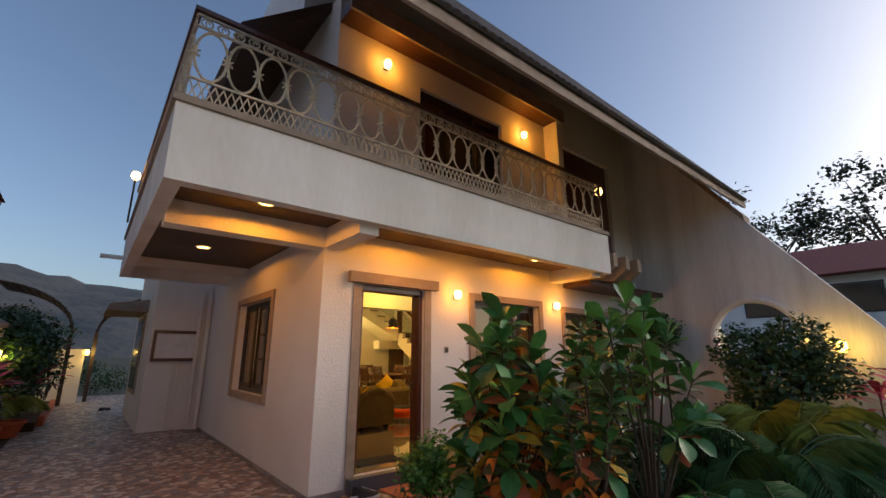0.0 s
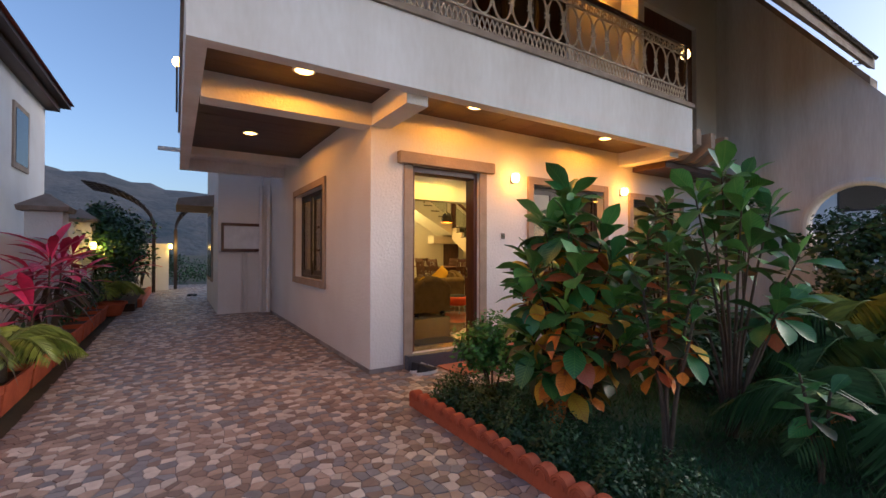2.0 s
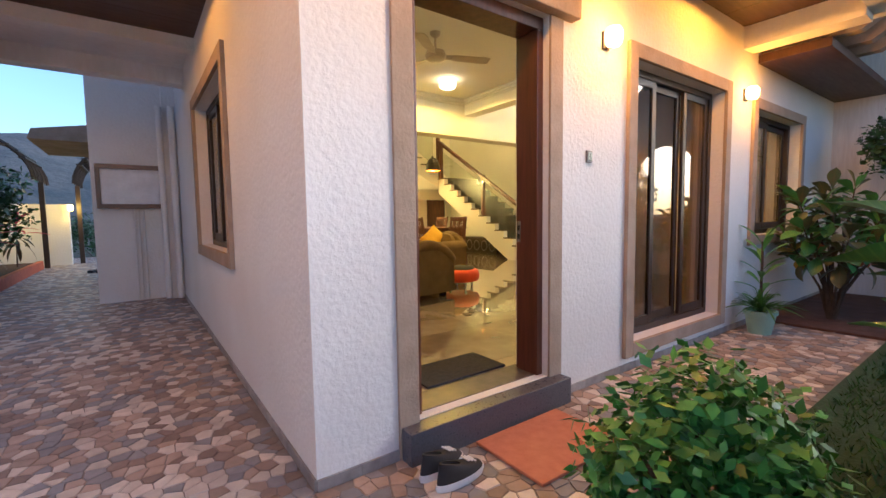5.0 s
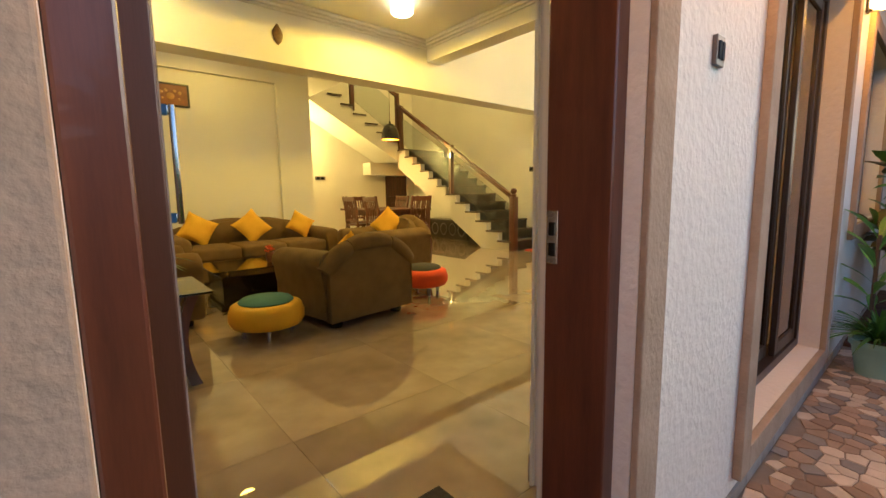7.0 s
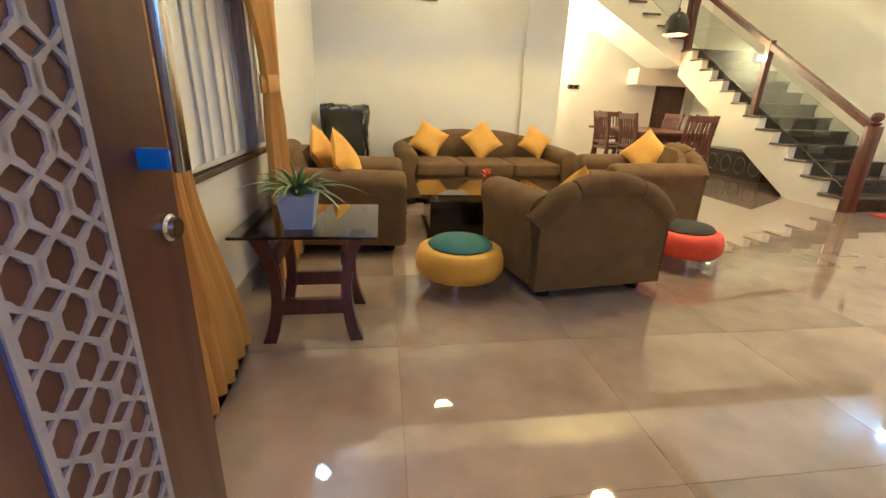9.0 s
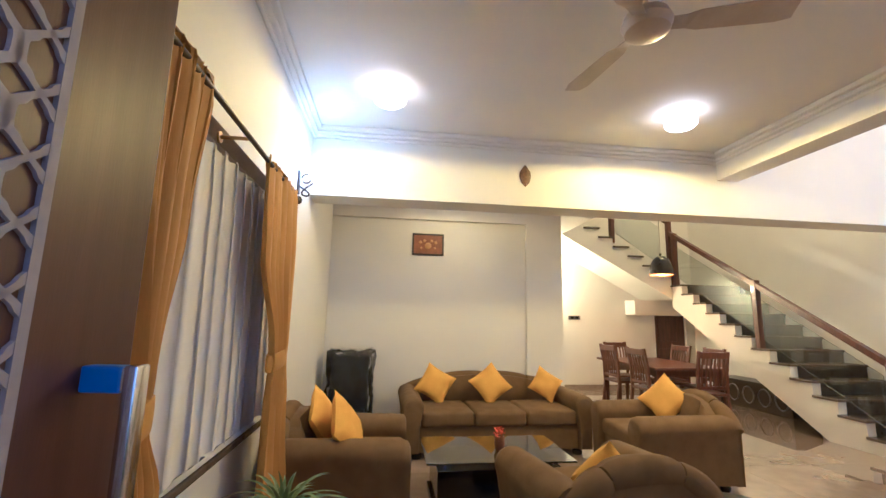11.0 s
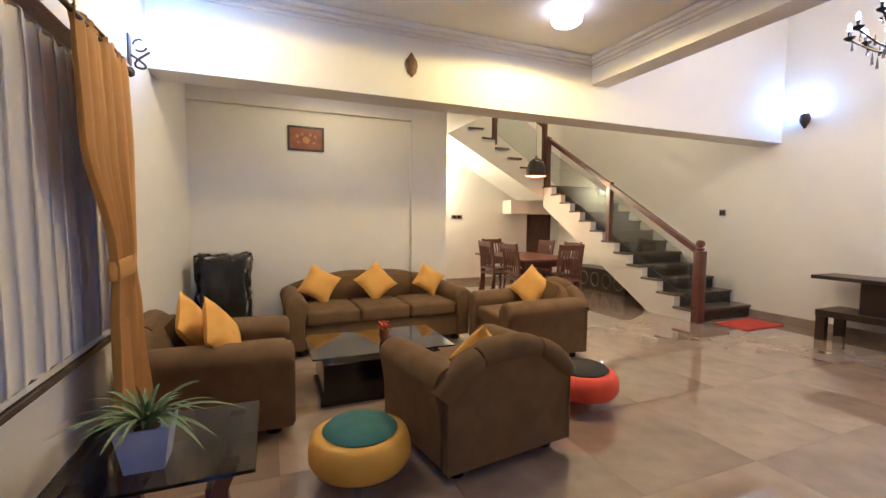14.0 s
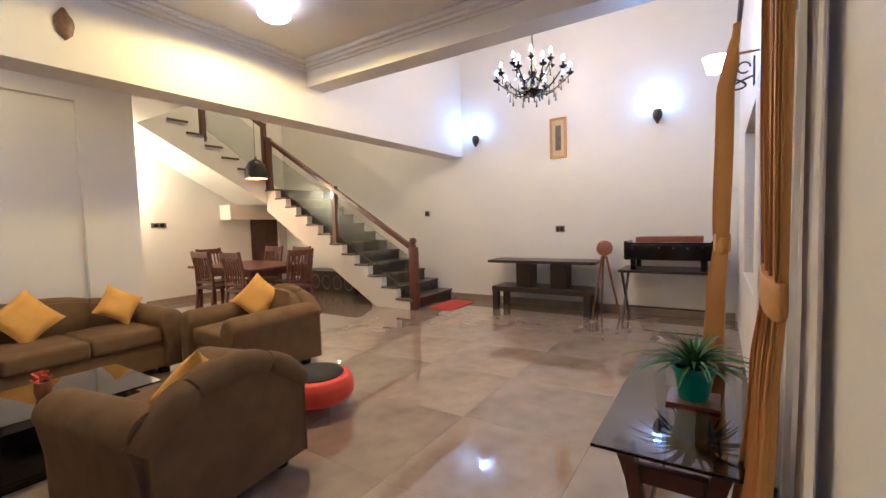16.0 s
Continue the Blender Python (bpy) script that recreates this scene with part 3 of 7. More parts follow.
for a, b in cols:
    bm = B()
    w, n, sub = b - a, 28, 12
    h = (DH - 0.2) / n
    for y0, y1 in ((-DT - 0.0035, -DT + 0.002), (-0.002, 0.0035)):
        for q in (1 / 6, 0.5, 5 / 6):
            for sgn in (-1, 1):
                rings = []
                for k in range(n * sub + 1):
                    u = k / sub
                    g = max(-1, min(1, 1.12 * math.cos(math.pi * u)))
                    g = g * 0.93
                    x = min(b - 0.004, max(a + 0.004, a + w * q + sgn * w / 6 * g))
                    hwid = 0.006 + 0.0028 * (k % sub in (3, 9))
                    z = 0.1 + u * h
                    rings.append([bm.verts.new(p) for p in ((x - hwid, y0, z), (x + hwid, y0, z), (x + hwid, y1, z), (x - hwid, y1, z))])
                loft(bm, rings)
        for x in (a + 0.004, b - 0.004):
            box(bm, x - 0.006, x + 0.006, y0 - 0.0008, y1 + 0.0008, 0.1, DH - 0.1)
    part("lattice", bm, M_LATTICE, door, "pale carved lattice strip")
    for x in (a - 0.004, b + 0.004):
        part("film_edge", box(B(), x - 0.0015, x + 0.0015, -DT - 0.0012, -DT + 0.001, 0.1, DH - 0.1), M_BLUEEDGE, door, "strip of blue protective film")
hd = part("pull_handle", box(box(box(B(), DW - 0.087, DW - 0.063, -DT - 0.066, -DT - 0.05, 0.895, 1.235, 0.003), DW - 0.083, DW - 0.067, -DT - 0.05, -DT, 1.206, 1.232, 0.002), DW - 0.083, DW - 0.067, -DT - 0.05, -DT, 0.9, 0.926, 0.002), M_CHROME, door, "long flat chrome pull handle", 40)
part("film", box(box(B(), DW - 0.085, DW - 0.065, -DT - 0.047, -DT - 0.001, 1.204, 1.234, 0.003), DW - 0.085, DW - 0.065, -DT - 0.047, -DT - 0.001, 0.898, 0.928, 0.003), M_BLUE, hd, "blue protective film")
part("lock", lathe(B(), [(0.022, 0), (0.022, 0.006), (0.017, 0.01), (0.016, 0.018), (0.001, 0.018)], 18), M_CHROME, door, "round steel lock", 40).matrix_local = pose(DW - 0.04, -DT, 0.8, 90)

# ---- stairs ----
ST0, TR, RI, SX0, SX1 = 4.42, 0.277, 0.166, 6.12, XR
st = thing("staircase", "stone staircase with dark risers and white stringer", "staircase", kind="structure")
out = [(ST0, F)]
for i in range(12):
    out += [(ST0 + i * TR, F + (i + 1) * RI - 0.03), (ST0 + (i + 1) * TR, F + (i + 1) * RI - 0.03)]
out += [(ST0 + 12 * TR, 1.75), (5.12, F)]
part("stringer", prism(B(), out, "x", SX0, SX0 + 0.1), M_INNER, st, "white painted stringer")
part("flight", prism(B(), out, "x", SX0 + 0.1, SX1), M_INNER, st)
for i in range(12):
    part("riser", box(B(), SX0 + 0.1, SX1, ST0 + i * TR - 0.008, ST0 + i * TR, F + i * RI, F + (i + 1) * RI - 0.03), M_RISER, st, "dark stone riser")
    part("riser_end", box(B(), SX0 - 0.008, SX0 + 0.1, ST0 + i * TR - 0.006, ST0 + i * TR + 0.0, F + i * RI, F + (i + 1) * RI - 0.03), M_INNER, st)
    part("tread", box(B(), SX0 - 0.03, SX1, ST0 + i * TR - 0.03, ST0 + (i + 1) * TR, F + (i + 1) * RI - 0.03, F + (i + 1) * RI, 0.006), M_TREAD, st, "brown stone tread")
LZ, LY = F + 12 * RI, ST0 + 12 * TR
part("landing", box(B(), SX0, XR, LY, YB, LZ - 0.25, LZ), M_INNER, st)
part("landing_beam", box(B(), 5.75, XR, 8.35, YB, 1.62, LZ - 0.25), M_INNER, st)
out = [(SX0, LZ - 0.25)]
for i in range(9):
    out += [(SX0 - i * TR, LZ + (i + 1) * RI), (SX0 - (i + 1) * TR, LZ + (i + 1) * RI)]
out += [(SX0 - 9 * TR, LZ + 9 * RI - 0.4)]
part("upper_flight", prism(B(), out, "y", LY, YB - 0.002), M_INNER, st, "white underside of the upper flight")
for i in range(9):
    part("tread", box(B(), SX0 - (i + 1) * TR, SX0 - i * TR + 0.03, LY - 0.03, YB, LZ + (i + 1) * RI, LZ + (i + 1) * RI + 0.03, 0.006), M_TREAD, st, "brown stone tread")

rl = thing("stair_rail", "dark wooden stair rail with glass panels and newel post", "stair rail", kind="structure")
NX, NY = 6.16, 4.38
bm = lathe(B(), [(0.035, 0.93), (0.05, 0.95), (0.05, 0.965), (0.025, 0.975), (0.05, 1.0), (0.056, 1.03), (0.04, 1.065), (0.001, 1.075)], 20, (NX, NY, F))
box(bm, NX - 0.055, NX + 0.055, NY - 0.055, NY + 0.055, F, F + 0.93, 0.006)
part("newel", bm, M_WOOD, rl, "", 40)
sl = RI / TR
for y in (5.98, 7.66):
    zb = F + (math.floor((y - ST0) / TR) + 1) * RI
    zt = F + 0.98 + (y - NY) * sl
    part("post", box(B(), NX - 0.04, NX + 0.04, y - 0.04, y + 0.04, zb, zt, 0.005), M_WOOD, rl)
z0, z1 = F + 0.9, F + 0.93 + (7.75 - NY) * sl
bm = B()
prism(bm, [(NY, z0 - 0.03), (7.75, z1 - 0.03), (7.75, z1 + 0.05), (NY, z0 + 0.05)], "x", NX - 0.035, NX + 0.035)
part("handrail", bm, M_WOOD, rl)
for a, b in ((4.5, 5.9), (6.06, 7.58)):
    bm = B()
    za, zb = F + 0.22 + (a - ST0) * sl, F + 0.22 + (b - ST0) * sl
    prism(bm, [(a, za), (b, zb), (b, zb + 0.55), (a, za + 0.55)], "x", NX - 0.006, NX + 0.006)
    part("glass_panel", bm, M_GLASS, rl, "clear glass panel")
part("post", box(B(), NX - 0.04, NX + 0.04, 7.76, 7.84, LZ, LZ + 1.25, 0.005), M_WOOD, rl)
bm = B()
prism(bm, [(NX, LZ + 1.15), (3.9, LZ + 1.15 + (NX - 3.9) * sl), (3.9, LZ + 1.23 + (NX - 3.9) * sl), (NX, LZ + 1.23)], "y", 7.765, 7.835)
part("handrail", bm, M_WOOD, rl)
for x in (5.03,):
    part("post", box(B(), x - 0.04, x + 0.04, 7.76, 7.84, LZ + (SX0 - x) * sl + 0.1, LZ + 1.2 + (NX - x) * sl, 0.005), M_WOOD, rl)
bm = B()
prism(bm, [(5.95, LZ + 0.4), (5.1, LZ + 0.95), (5.1, LZ + 1.6), (5.95, LZ + 1.1)], "y", 7.794, 7.806)
part("glass_panel", bm, M_GLASS, rl, "clear glass panel")

# ---- living room furniture ----
def pillow(parent, name, w, loc, rx, ry, rz, material):
    bm = B()
    n = 12
    grid = {}
    for s in (1, -1):
        for i in range(n + 1):
            for j in range(n + 1):
                u, v = 2 * i / n - 1, 2 * j / n - 1
                edge = (1 - abs(u) ** 3.2) * (1 - abs(v) ** 3.2)
                pinch = 1 - 0.09 * (1 - u * u) * v * v - 0.0
                pv = 1 - 0.09 * (1 - v * v) * u * u
                if s == -1 and (i in (0, n) or j in (0, n)):
                    grid[s, i, j] = grid[1, i, j]
                else:
                    k = noise.noise((u * 2 + loc[0], v * 2, s)) * 0.012 * edge
                    grid[s, i, j] = bm.verts.new((u * w / 2 * pv, v * w / 2 * pinch, s * (0.065 * edge ** 0.6) + k))
    for s in (1, -1):
        for i in range(n):
            for j in range(n):
                f = (grid[s, i, j], grid[s, i + 1, j], grid[s, i + 1, j + 1], grid[s, i, j + 1])
                bm.faces.new(f if s == 1 else f[::-1])
    ob = part(name, bm, material, parent, "", 60)
    ob.matrix_basis = pose(*loc, rx, ry, rz)
    return ob


def rbox(bm, x0, x1, y0, y1, z0, z1, r, crown=0.0):
    """A padded block: rounded edges, its top puffed up by crown."""
    n, k = 8, 6
    t = B()
    bmesh.ops.create_cube(t, size=1)
    bmesh.ops.scale(t, vec=(x1 - x0, y1 - y0, z1 - z0), verts=t.verts)
    bmesh.ops.bevel(t, geom=list(t.edges), offset=r, segments=4, affect="EDGES", profile=0.5)
    bmesh.ops.subdivide_edges(t, edges=[e for e in t.edges if e.calc_length() > 0.12], cuts=3, use_grid_fill=True)
    for v in t.verts:
        u, w = v.co.x / (x1 - x0) * 2, v.co.y / (y1 - y0) * 2
        if crown and v.co.z > 0:
            v.co.z += crown * max(0, 1 - u * u) * max(0, 1 - w * w)
        v.co += Vector(((x0 + x1) / 2, (y0 + y1) / 2, (z0 + z1) / 2))
    me = bpy.data.meshes.new("tmp")
    t.to_mesh(me)
    t.free()
    bm.from_mesh(me)
    bpy.data.meshes.remove(me)
    return bm


def couch(name, w, lobes, loc, rz, label, category, depth=0.84, top=0.72, group=""):
    """Faces -y. w: over the arms."""
    c = thing(name, label, category, loc, rz, group)
    hw, aw = w / 2, 0.17
    part("base", rbox(B(), -hw + 0.05, hw - 0.05, -depth / 2 + 0.04, depth / 2 - 0.02, 0.06, 0.3, 0.02), M_SOFA, c, "", 50)
    iw = (w - 2 * aw - 0.02) / lobes
    for i in range(lobes):
        a = -hw + aw + 0.01 + i * iw
        part("seat_cushion", rbox(B(), a + 0.003, a + iw - 0.003, -depth / 2, depth / 2 - 0.22, 0.29, 0.43, 0.035, 0.02), M_SOFA, c, "", 50)
    for s in (-1, 1):
        bm = B()
        prof = []
        for k in range(13):
            t = math.pi * (1.15 - 1.3 * k / 12)
            prof.append((0.105 * math.cos(t), 0.485 + 0.095 * math.sin(t)))
        prof += [(0.07, 0.3), (0.065, 0.07), (-0.065, 0.07), (-0.07, 0.3)]
        cx = s * (hw - 0.1)
        rings = []
        for y, k in ((-depth / 2 - 0.02, 0.86), (-depth / 2 - 0.005, 0.97), (-depth / 2 + 0.03, 1), (0, 1.0), (depth / 2 - 0.05, 0.98)):
            rings.append([bm.verts.new((cx + p * k, y, 0.3 + (q - 0.3) * k + 0.02 * (y / depth))) for p, q in prof])
        loft(bm, rings)
        part("armrest", bm, M_SOFA, c, "", 50)
    # arched back: padded front, flat rear panel, and a roll of puffed lobes along the arch
    bw, yb = hw - 0.03, depth / 2
    drop = 0.2 if lobes == 1 else 0.17

    def arch(u):
        return top - drop * abs(u) ** 2.4
    cuts = (-1.0, -0.46, 0.46, 1.0) if lobes == 1 else (-1.0, -0.56, 0.0, 0.56, 1.0)
    for p, q in zip(cuts, cuts[1:]):
        bm = B()
        cols_ = []
        for i in range(11):
            t = i / 10
            u = p + (q - p) * t
            puff = math.sin(math.pi * (0.06 + 0.88 * t)) ** 0.45
            zt = arch(u) - 0.03
            cols_.append([bm.verts.new((u * (bw - 0.05), yb - 0.13 - y_ * puff, 0.3 + (zt - 0.3) * v)) for v, y_ in ((0, 0.03), (0.25, 0.075), (0.5, 0.1), (0.75, 0.095), (1, 0.05))] + [bm.verts.new((u * (bw - 0.05), yb - 0.06, 0.3 + (zt - 0.3) * v)) for v in (1, 0)])
        loft(bm, cols_)
        part("back_cushion", bm, M_SOFA, c, "", 60)
        bm = B()
        pts, rad = [], []
        for i in range(15):
            t = i / 14
            u = p + (q - p) * (0.012 + 0.976 * t)
            k = math.sin(math.pi * (0.04 + 0.92 * t)) ** 0.3
            pts.append((u * bw, yb - 0.05, arch(u) - 0.062))
            rad.append(0.072 * (0.62 + 0.38 * k))
        tube(bm, pts, 0.07, 14, radii=rad)
        part("back_roll", bm, M_SOFA, c, "", 60)
    n = 24
    outline = [(-bw + 0.02, 0.06)] + [(u * (bw - 0.02), arch(u) - 0.05) for u in [2 * i / n - 1 for i in range(n + 1)]] + [(bw - 0.02, 0.06)]
    bm = prism(B(), outline, "y", yb - 0.06, yb)
    bmesh.ops.bevel(bm, geom=[e for e in bm.edges if e.calc_face_angle(0) > 0.8], offset=0.008, segments=2, affect="EDGES")
    part("back_panel", bm, M_SOFA, c, "", 40)
    part("piping", tube(B(), [(x, yb + 0.001, z) for x, z in outline], 0.006, 6), M_SOFA, c, "", 50)
    for x in (-hw + 0.15, hw - 0.15):
        for y in (-depth / 2 + 0.1, depth / 2 - 0.1):
            part("foot", lathe(B(), [(0.045, 0), (0.05, 0.02), (0.045, 0.07)], 14, (x, y, 0)), M_BLACK, c, "black round foot", 40)
    return c


couch("sofa", 1.92, 3, (2.12, 5.13, F), 2, "brown upholstered three-seat sofa with scalloped back against wall", "sofa")
couch("armchair", 0.9, 1, (2.17, 2.81, F), 188, "brown upholstered armchair with arched back beside coffee table", "armchair", 0.75, 0.69, group="armchairs")
couch("armchair", 0.9, 1, (3.42, 4.17, F), -92, "brown upholstered armchair facing the window wall", "armchair", group="armchairs")
couch("armchair", 0.92, 1, (0.74, 3.62, F), 90, "brown upholstered armchair beside the curtained window", "armchair", group="armchairs")
for x, rx, rz, w in ((1.53, 62, 14, 0.34), (2.13, 62, -8, 0.35), (2.75, 62, 10, 0.3)):
    p = pillow(None, "cushion", w, (x, 5.16, F + 0.6), rx, 0, 0, M_YELLOW)
    p.matrix_basis = pose(x, 5.18, F + 0.62, 66, 0, 0) @ pose(0, 0, 0, 0, 0, 45 + rz)
    tagged(p, "yellow square cushion propped on its corner on the sofa", "cushion", "yellow cushions")
for x, y, z, yaw, spin, w in ((3.56, 4.3, F + 0.62, -50, 50, 0.35), (2.18, 2.78, F + 0.51, 186, 40, 0.3), (0.62, 3.55, F + 0.62, 84, 30, 0.36), (0.78, 3.42, F + 0.6, 80, 40, 0.36)):
    p = pillow(None, "cushion", w, (x, y, z), 0, 0, 0, M_YELLOW)
    p.matrix_basis = pose(x, y, z, 66, 0, yaw) @ pose(0, 0, 0, 0, 0, spin)
    tagged(p, "yellow square cushion propped on its corner in an armchair", "cushion", "yellow cushions")


def ottoman(x, y, side, top, label):
    o = thing("ottoman", label, "ottoman", (x, y, F), group="round ottomans")
    part("body", lathe(B(), [(0.19, 0.08), (0.23, 0.092), (0.252, 0.13), (0.252, 0.18), (0.235, 0.235), (0.2, 0.252), (0.17, 0.25)], 36), side, o, "", 60)
    part("seat_pad", lathe(B(), [(0.172, 0.245), (0.185, 0.258), (0.165, 0.278), (0.1, 0.292), (0.001, 0.296)], 36), top, o, "round fabric seat pad", 60)
    for k in range(4):
        a = math.pi / 4 + k * math.pi / 2 + 0.5
        part("leg", rod(B(), (0.16 * math.cos(a), 0.16 * math.sin(a), 0), (0.16 * math.cos(a), 0.16 * math.sin(a), 0.085), 0.014, 0.02, 12), M_CHROME, o, "short chrome leg", 40)


ottoman(1.457, 2.64, M_YLEATHER, M_TEAL, "round yellow ottoman with a teal seat pad")
ottoman(3.09, 2.95, M_RLEATHER, M_BLACKFAB, "round orange-red ottoman with a black seat pad")

t = thing("coffee_table", "black coffee table with smoked glass top", "coffee table", (1.82, 3.8, F))
part("base", box(B(), -0.46, 0.46, -0.27, 0.27, 0.0, 0.05, 0.004), M_BLACK, t)
part("box_body", box(B(), -0.44, 0.44, -0.28, 0.26, 0.05, 0.3, 0.004), M_BLACK, t)
part("tabletop", box(B(), -0.52, 0.52, -0.33, 0.33, 0.35, 0.362, 0.003), M_SMOKE, t, "smoked glass top")
for sx in (-1, 1):
    for sy in (-1, 1):
        part("stud", rod(B(), (sx * 0.38, sy * 0.2, 0.3), (sx * 0.38, sy * 0.2, 0.35), 0.02, seg=14), M_CHROME, t)


def splay_table(name, loc, w, d, h, label, rz=0):
    t = thing(name, label, "side table", loc, rz)
    part("tabletop", box(B(), -w / 2, w / 2, -d / 2, d / 2, h - 0.012, h, 0.004), M_SMOKE, t, "dark smoked glass top")
    fx, fy = w / 2 - 0.1, d / 2 - 0.08
    for sx in (-1, 1):
        for sy in (-1, 1):
            bm = B()
            rings = []
            for k in range(9):
                v = k / 8
                off = 0.05 * (2 * v - 1) ** 2 + 0.02 * v
                hw = 0.028 - 0.006 * math.sin(math.pi * v)
                x, y = sx * (fx - 0.05 + off * 1.0), sy * (fy - 0.05 + off * 0.6)
                z = v * (h - 0.012)
                rings.append([bm.verts.new((x + p * hw, y + q * hw, z)) for p, q in ((-1, -1), (1, -1), (1, 1), (-1, 1))])
            loft(bm, rings)
            part("leg", bm, M_WOOD, t)
    for sy in (-1, 1):
        part("stretcher", box(B(), -fx + 0.03, fx - 0.03, sy * (fy - 0.04) - 0.018, sy * (fy - 0.04) + 0.018, 0.12, 0.19, 0.004), M_WOOD, t)
    for sx in (-1, 1):
        part("stretcher", box(B(), sx * (fx - 0.04) - 0.018, sx * (fx - 0.04) + 0.018, -fy + 0.03, fy - 0.03, h - 0.16, h - 0.1, 0.004), M_WOOD, t)
    return t


splay_table("side_table", (0.715, 2.27, F), 0.57, 0.56, 0.505, "dark wooden side table with a smoked glass top")
splay_table("console_table", (3.06, 0.72, F), 1.08, 0.46, 0.54, "long dark side table with glossy glass top under window")


def spider_plant(name, loc, potmat, square, r, h, n, length, label, leafmat, seed):
    rnd = random.Random(seed)
    p = thing(name, label, "potted plant", loc)
    bm = B()
    if square:
        rings = []
        for z, k in ((0, 0.72), (h, 1.0), (h, 0.92), (h - 0.02, 0.9)):
            rings.append([bm.verts.new((sx * r * k, sy * r * k, z)) for sx, sy in ((-1, -1), (1, -1), (1, 1), (-1, 1))])
        loft(bm, rings)
    else:
        lathe(bm, [(r * 0.7, 0), (r * 0.95, h * 0.85), (r * 1.05, h * 0.86), (r * 1.05, h), (r * 0.92, h), (r * 0.9, h - 0.03)], 24)
    part("pot", bm, potmat, p, "", 40)
    part("soil", lathe(B(), [(r * 0.85, h - 0.035), (r * 0.5, h - 0.02), (0.001, h - 0.018)], 14), M_SOIL, p)
    bm = B()
    for i in range(n):
        a, L = rnd.uniform(0, 6.28), length * rnd.uniform(0.6, 1.15)
        tilt = rnd.uniform(0.15, 1.1)
        d_, w = Vector((math.cos(a), math.sin(a), 0)), rnd.uniform(0.006, 0.011)
        side = Vector((-d_.y, d_.x, 0))
        prev = None
        for k in range(8):
            v = k / 7
            q = d_ * (L * v * math.sin(tilt) * (1 + 0.3 * v)) + Vector((0, 0, h - 0.02 + L * (v * math.cos(tilt * 0.6) - v * v * (0.25 + 0.55 * tilt))))
            ww = w * (1 - v ** 3) + 0.0006
            cur = (bm.verts.new(q - side * ww), bm.verts.new(q - Vector((0, 0, ww * 0.5))), bm.verts.new(q + side * ww))
            if prev:
                bm.faces.new((prev[0], prev[1], cur[1], cur[0]))
                bm.faces.new((prev[1], prev[2], cur[2], cur[1]))
            prev = cur
    part("leaves", bm, leafmat, p, "", 60)
    return p


M_SPIDER = mat("spider_leaf", (0.17, 0.27, 0.06), (0.3, 0.36, 0.14), 0.45, 30, 0.1, island=0.4)
M_FERN = mat("fern_leaf", (0.07, 0.2, 0.035), (0.05, 0.14, 0.02), 0.5, 30, 0.1, island=0.4)
spider_plant("potted_plant", (0.68, 2.15, F + 0.505), mat("pale_blue_pot", (0.45, 0.55, 0.75), None, 0.4), True, 0.075, 0.14, 55, 0.24, "spider plant in a pale blue square pot on table", M_SPIDER, 3)
spider_plant("potted_plant", (3.05, 0.68, F + 0.54 + 0.012), mat("teal_pot", (0.015, 0.22, 0.2), None, 0.35), False, 0.075, 0.13, 90, 0.24, "bushy grass plant in a round teal pot", M_FERN, 4)
tagged(part("coaster", box(B(), 2.96, 3.14, 0.59, 0.77, F + 0.54, F + 0.552, 0.002), M_DINING), "square wooden coaster under the teal pot", "coaster")


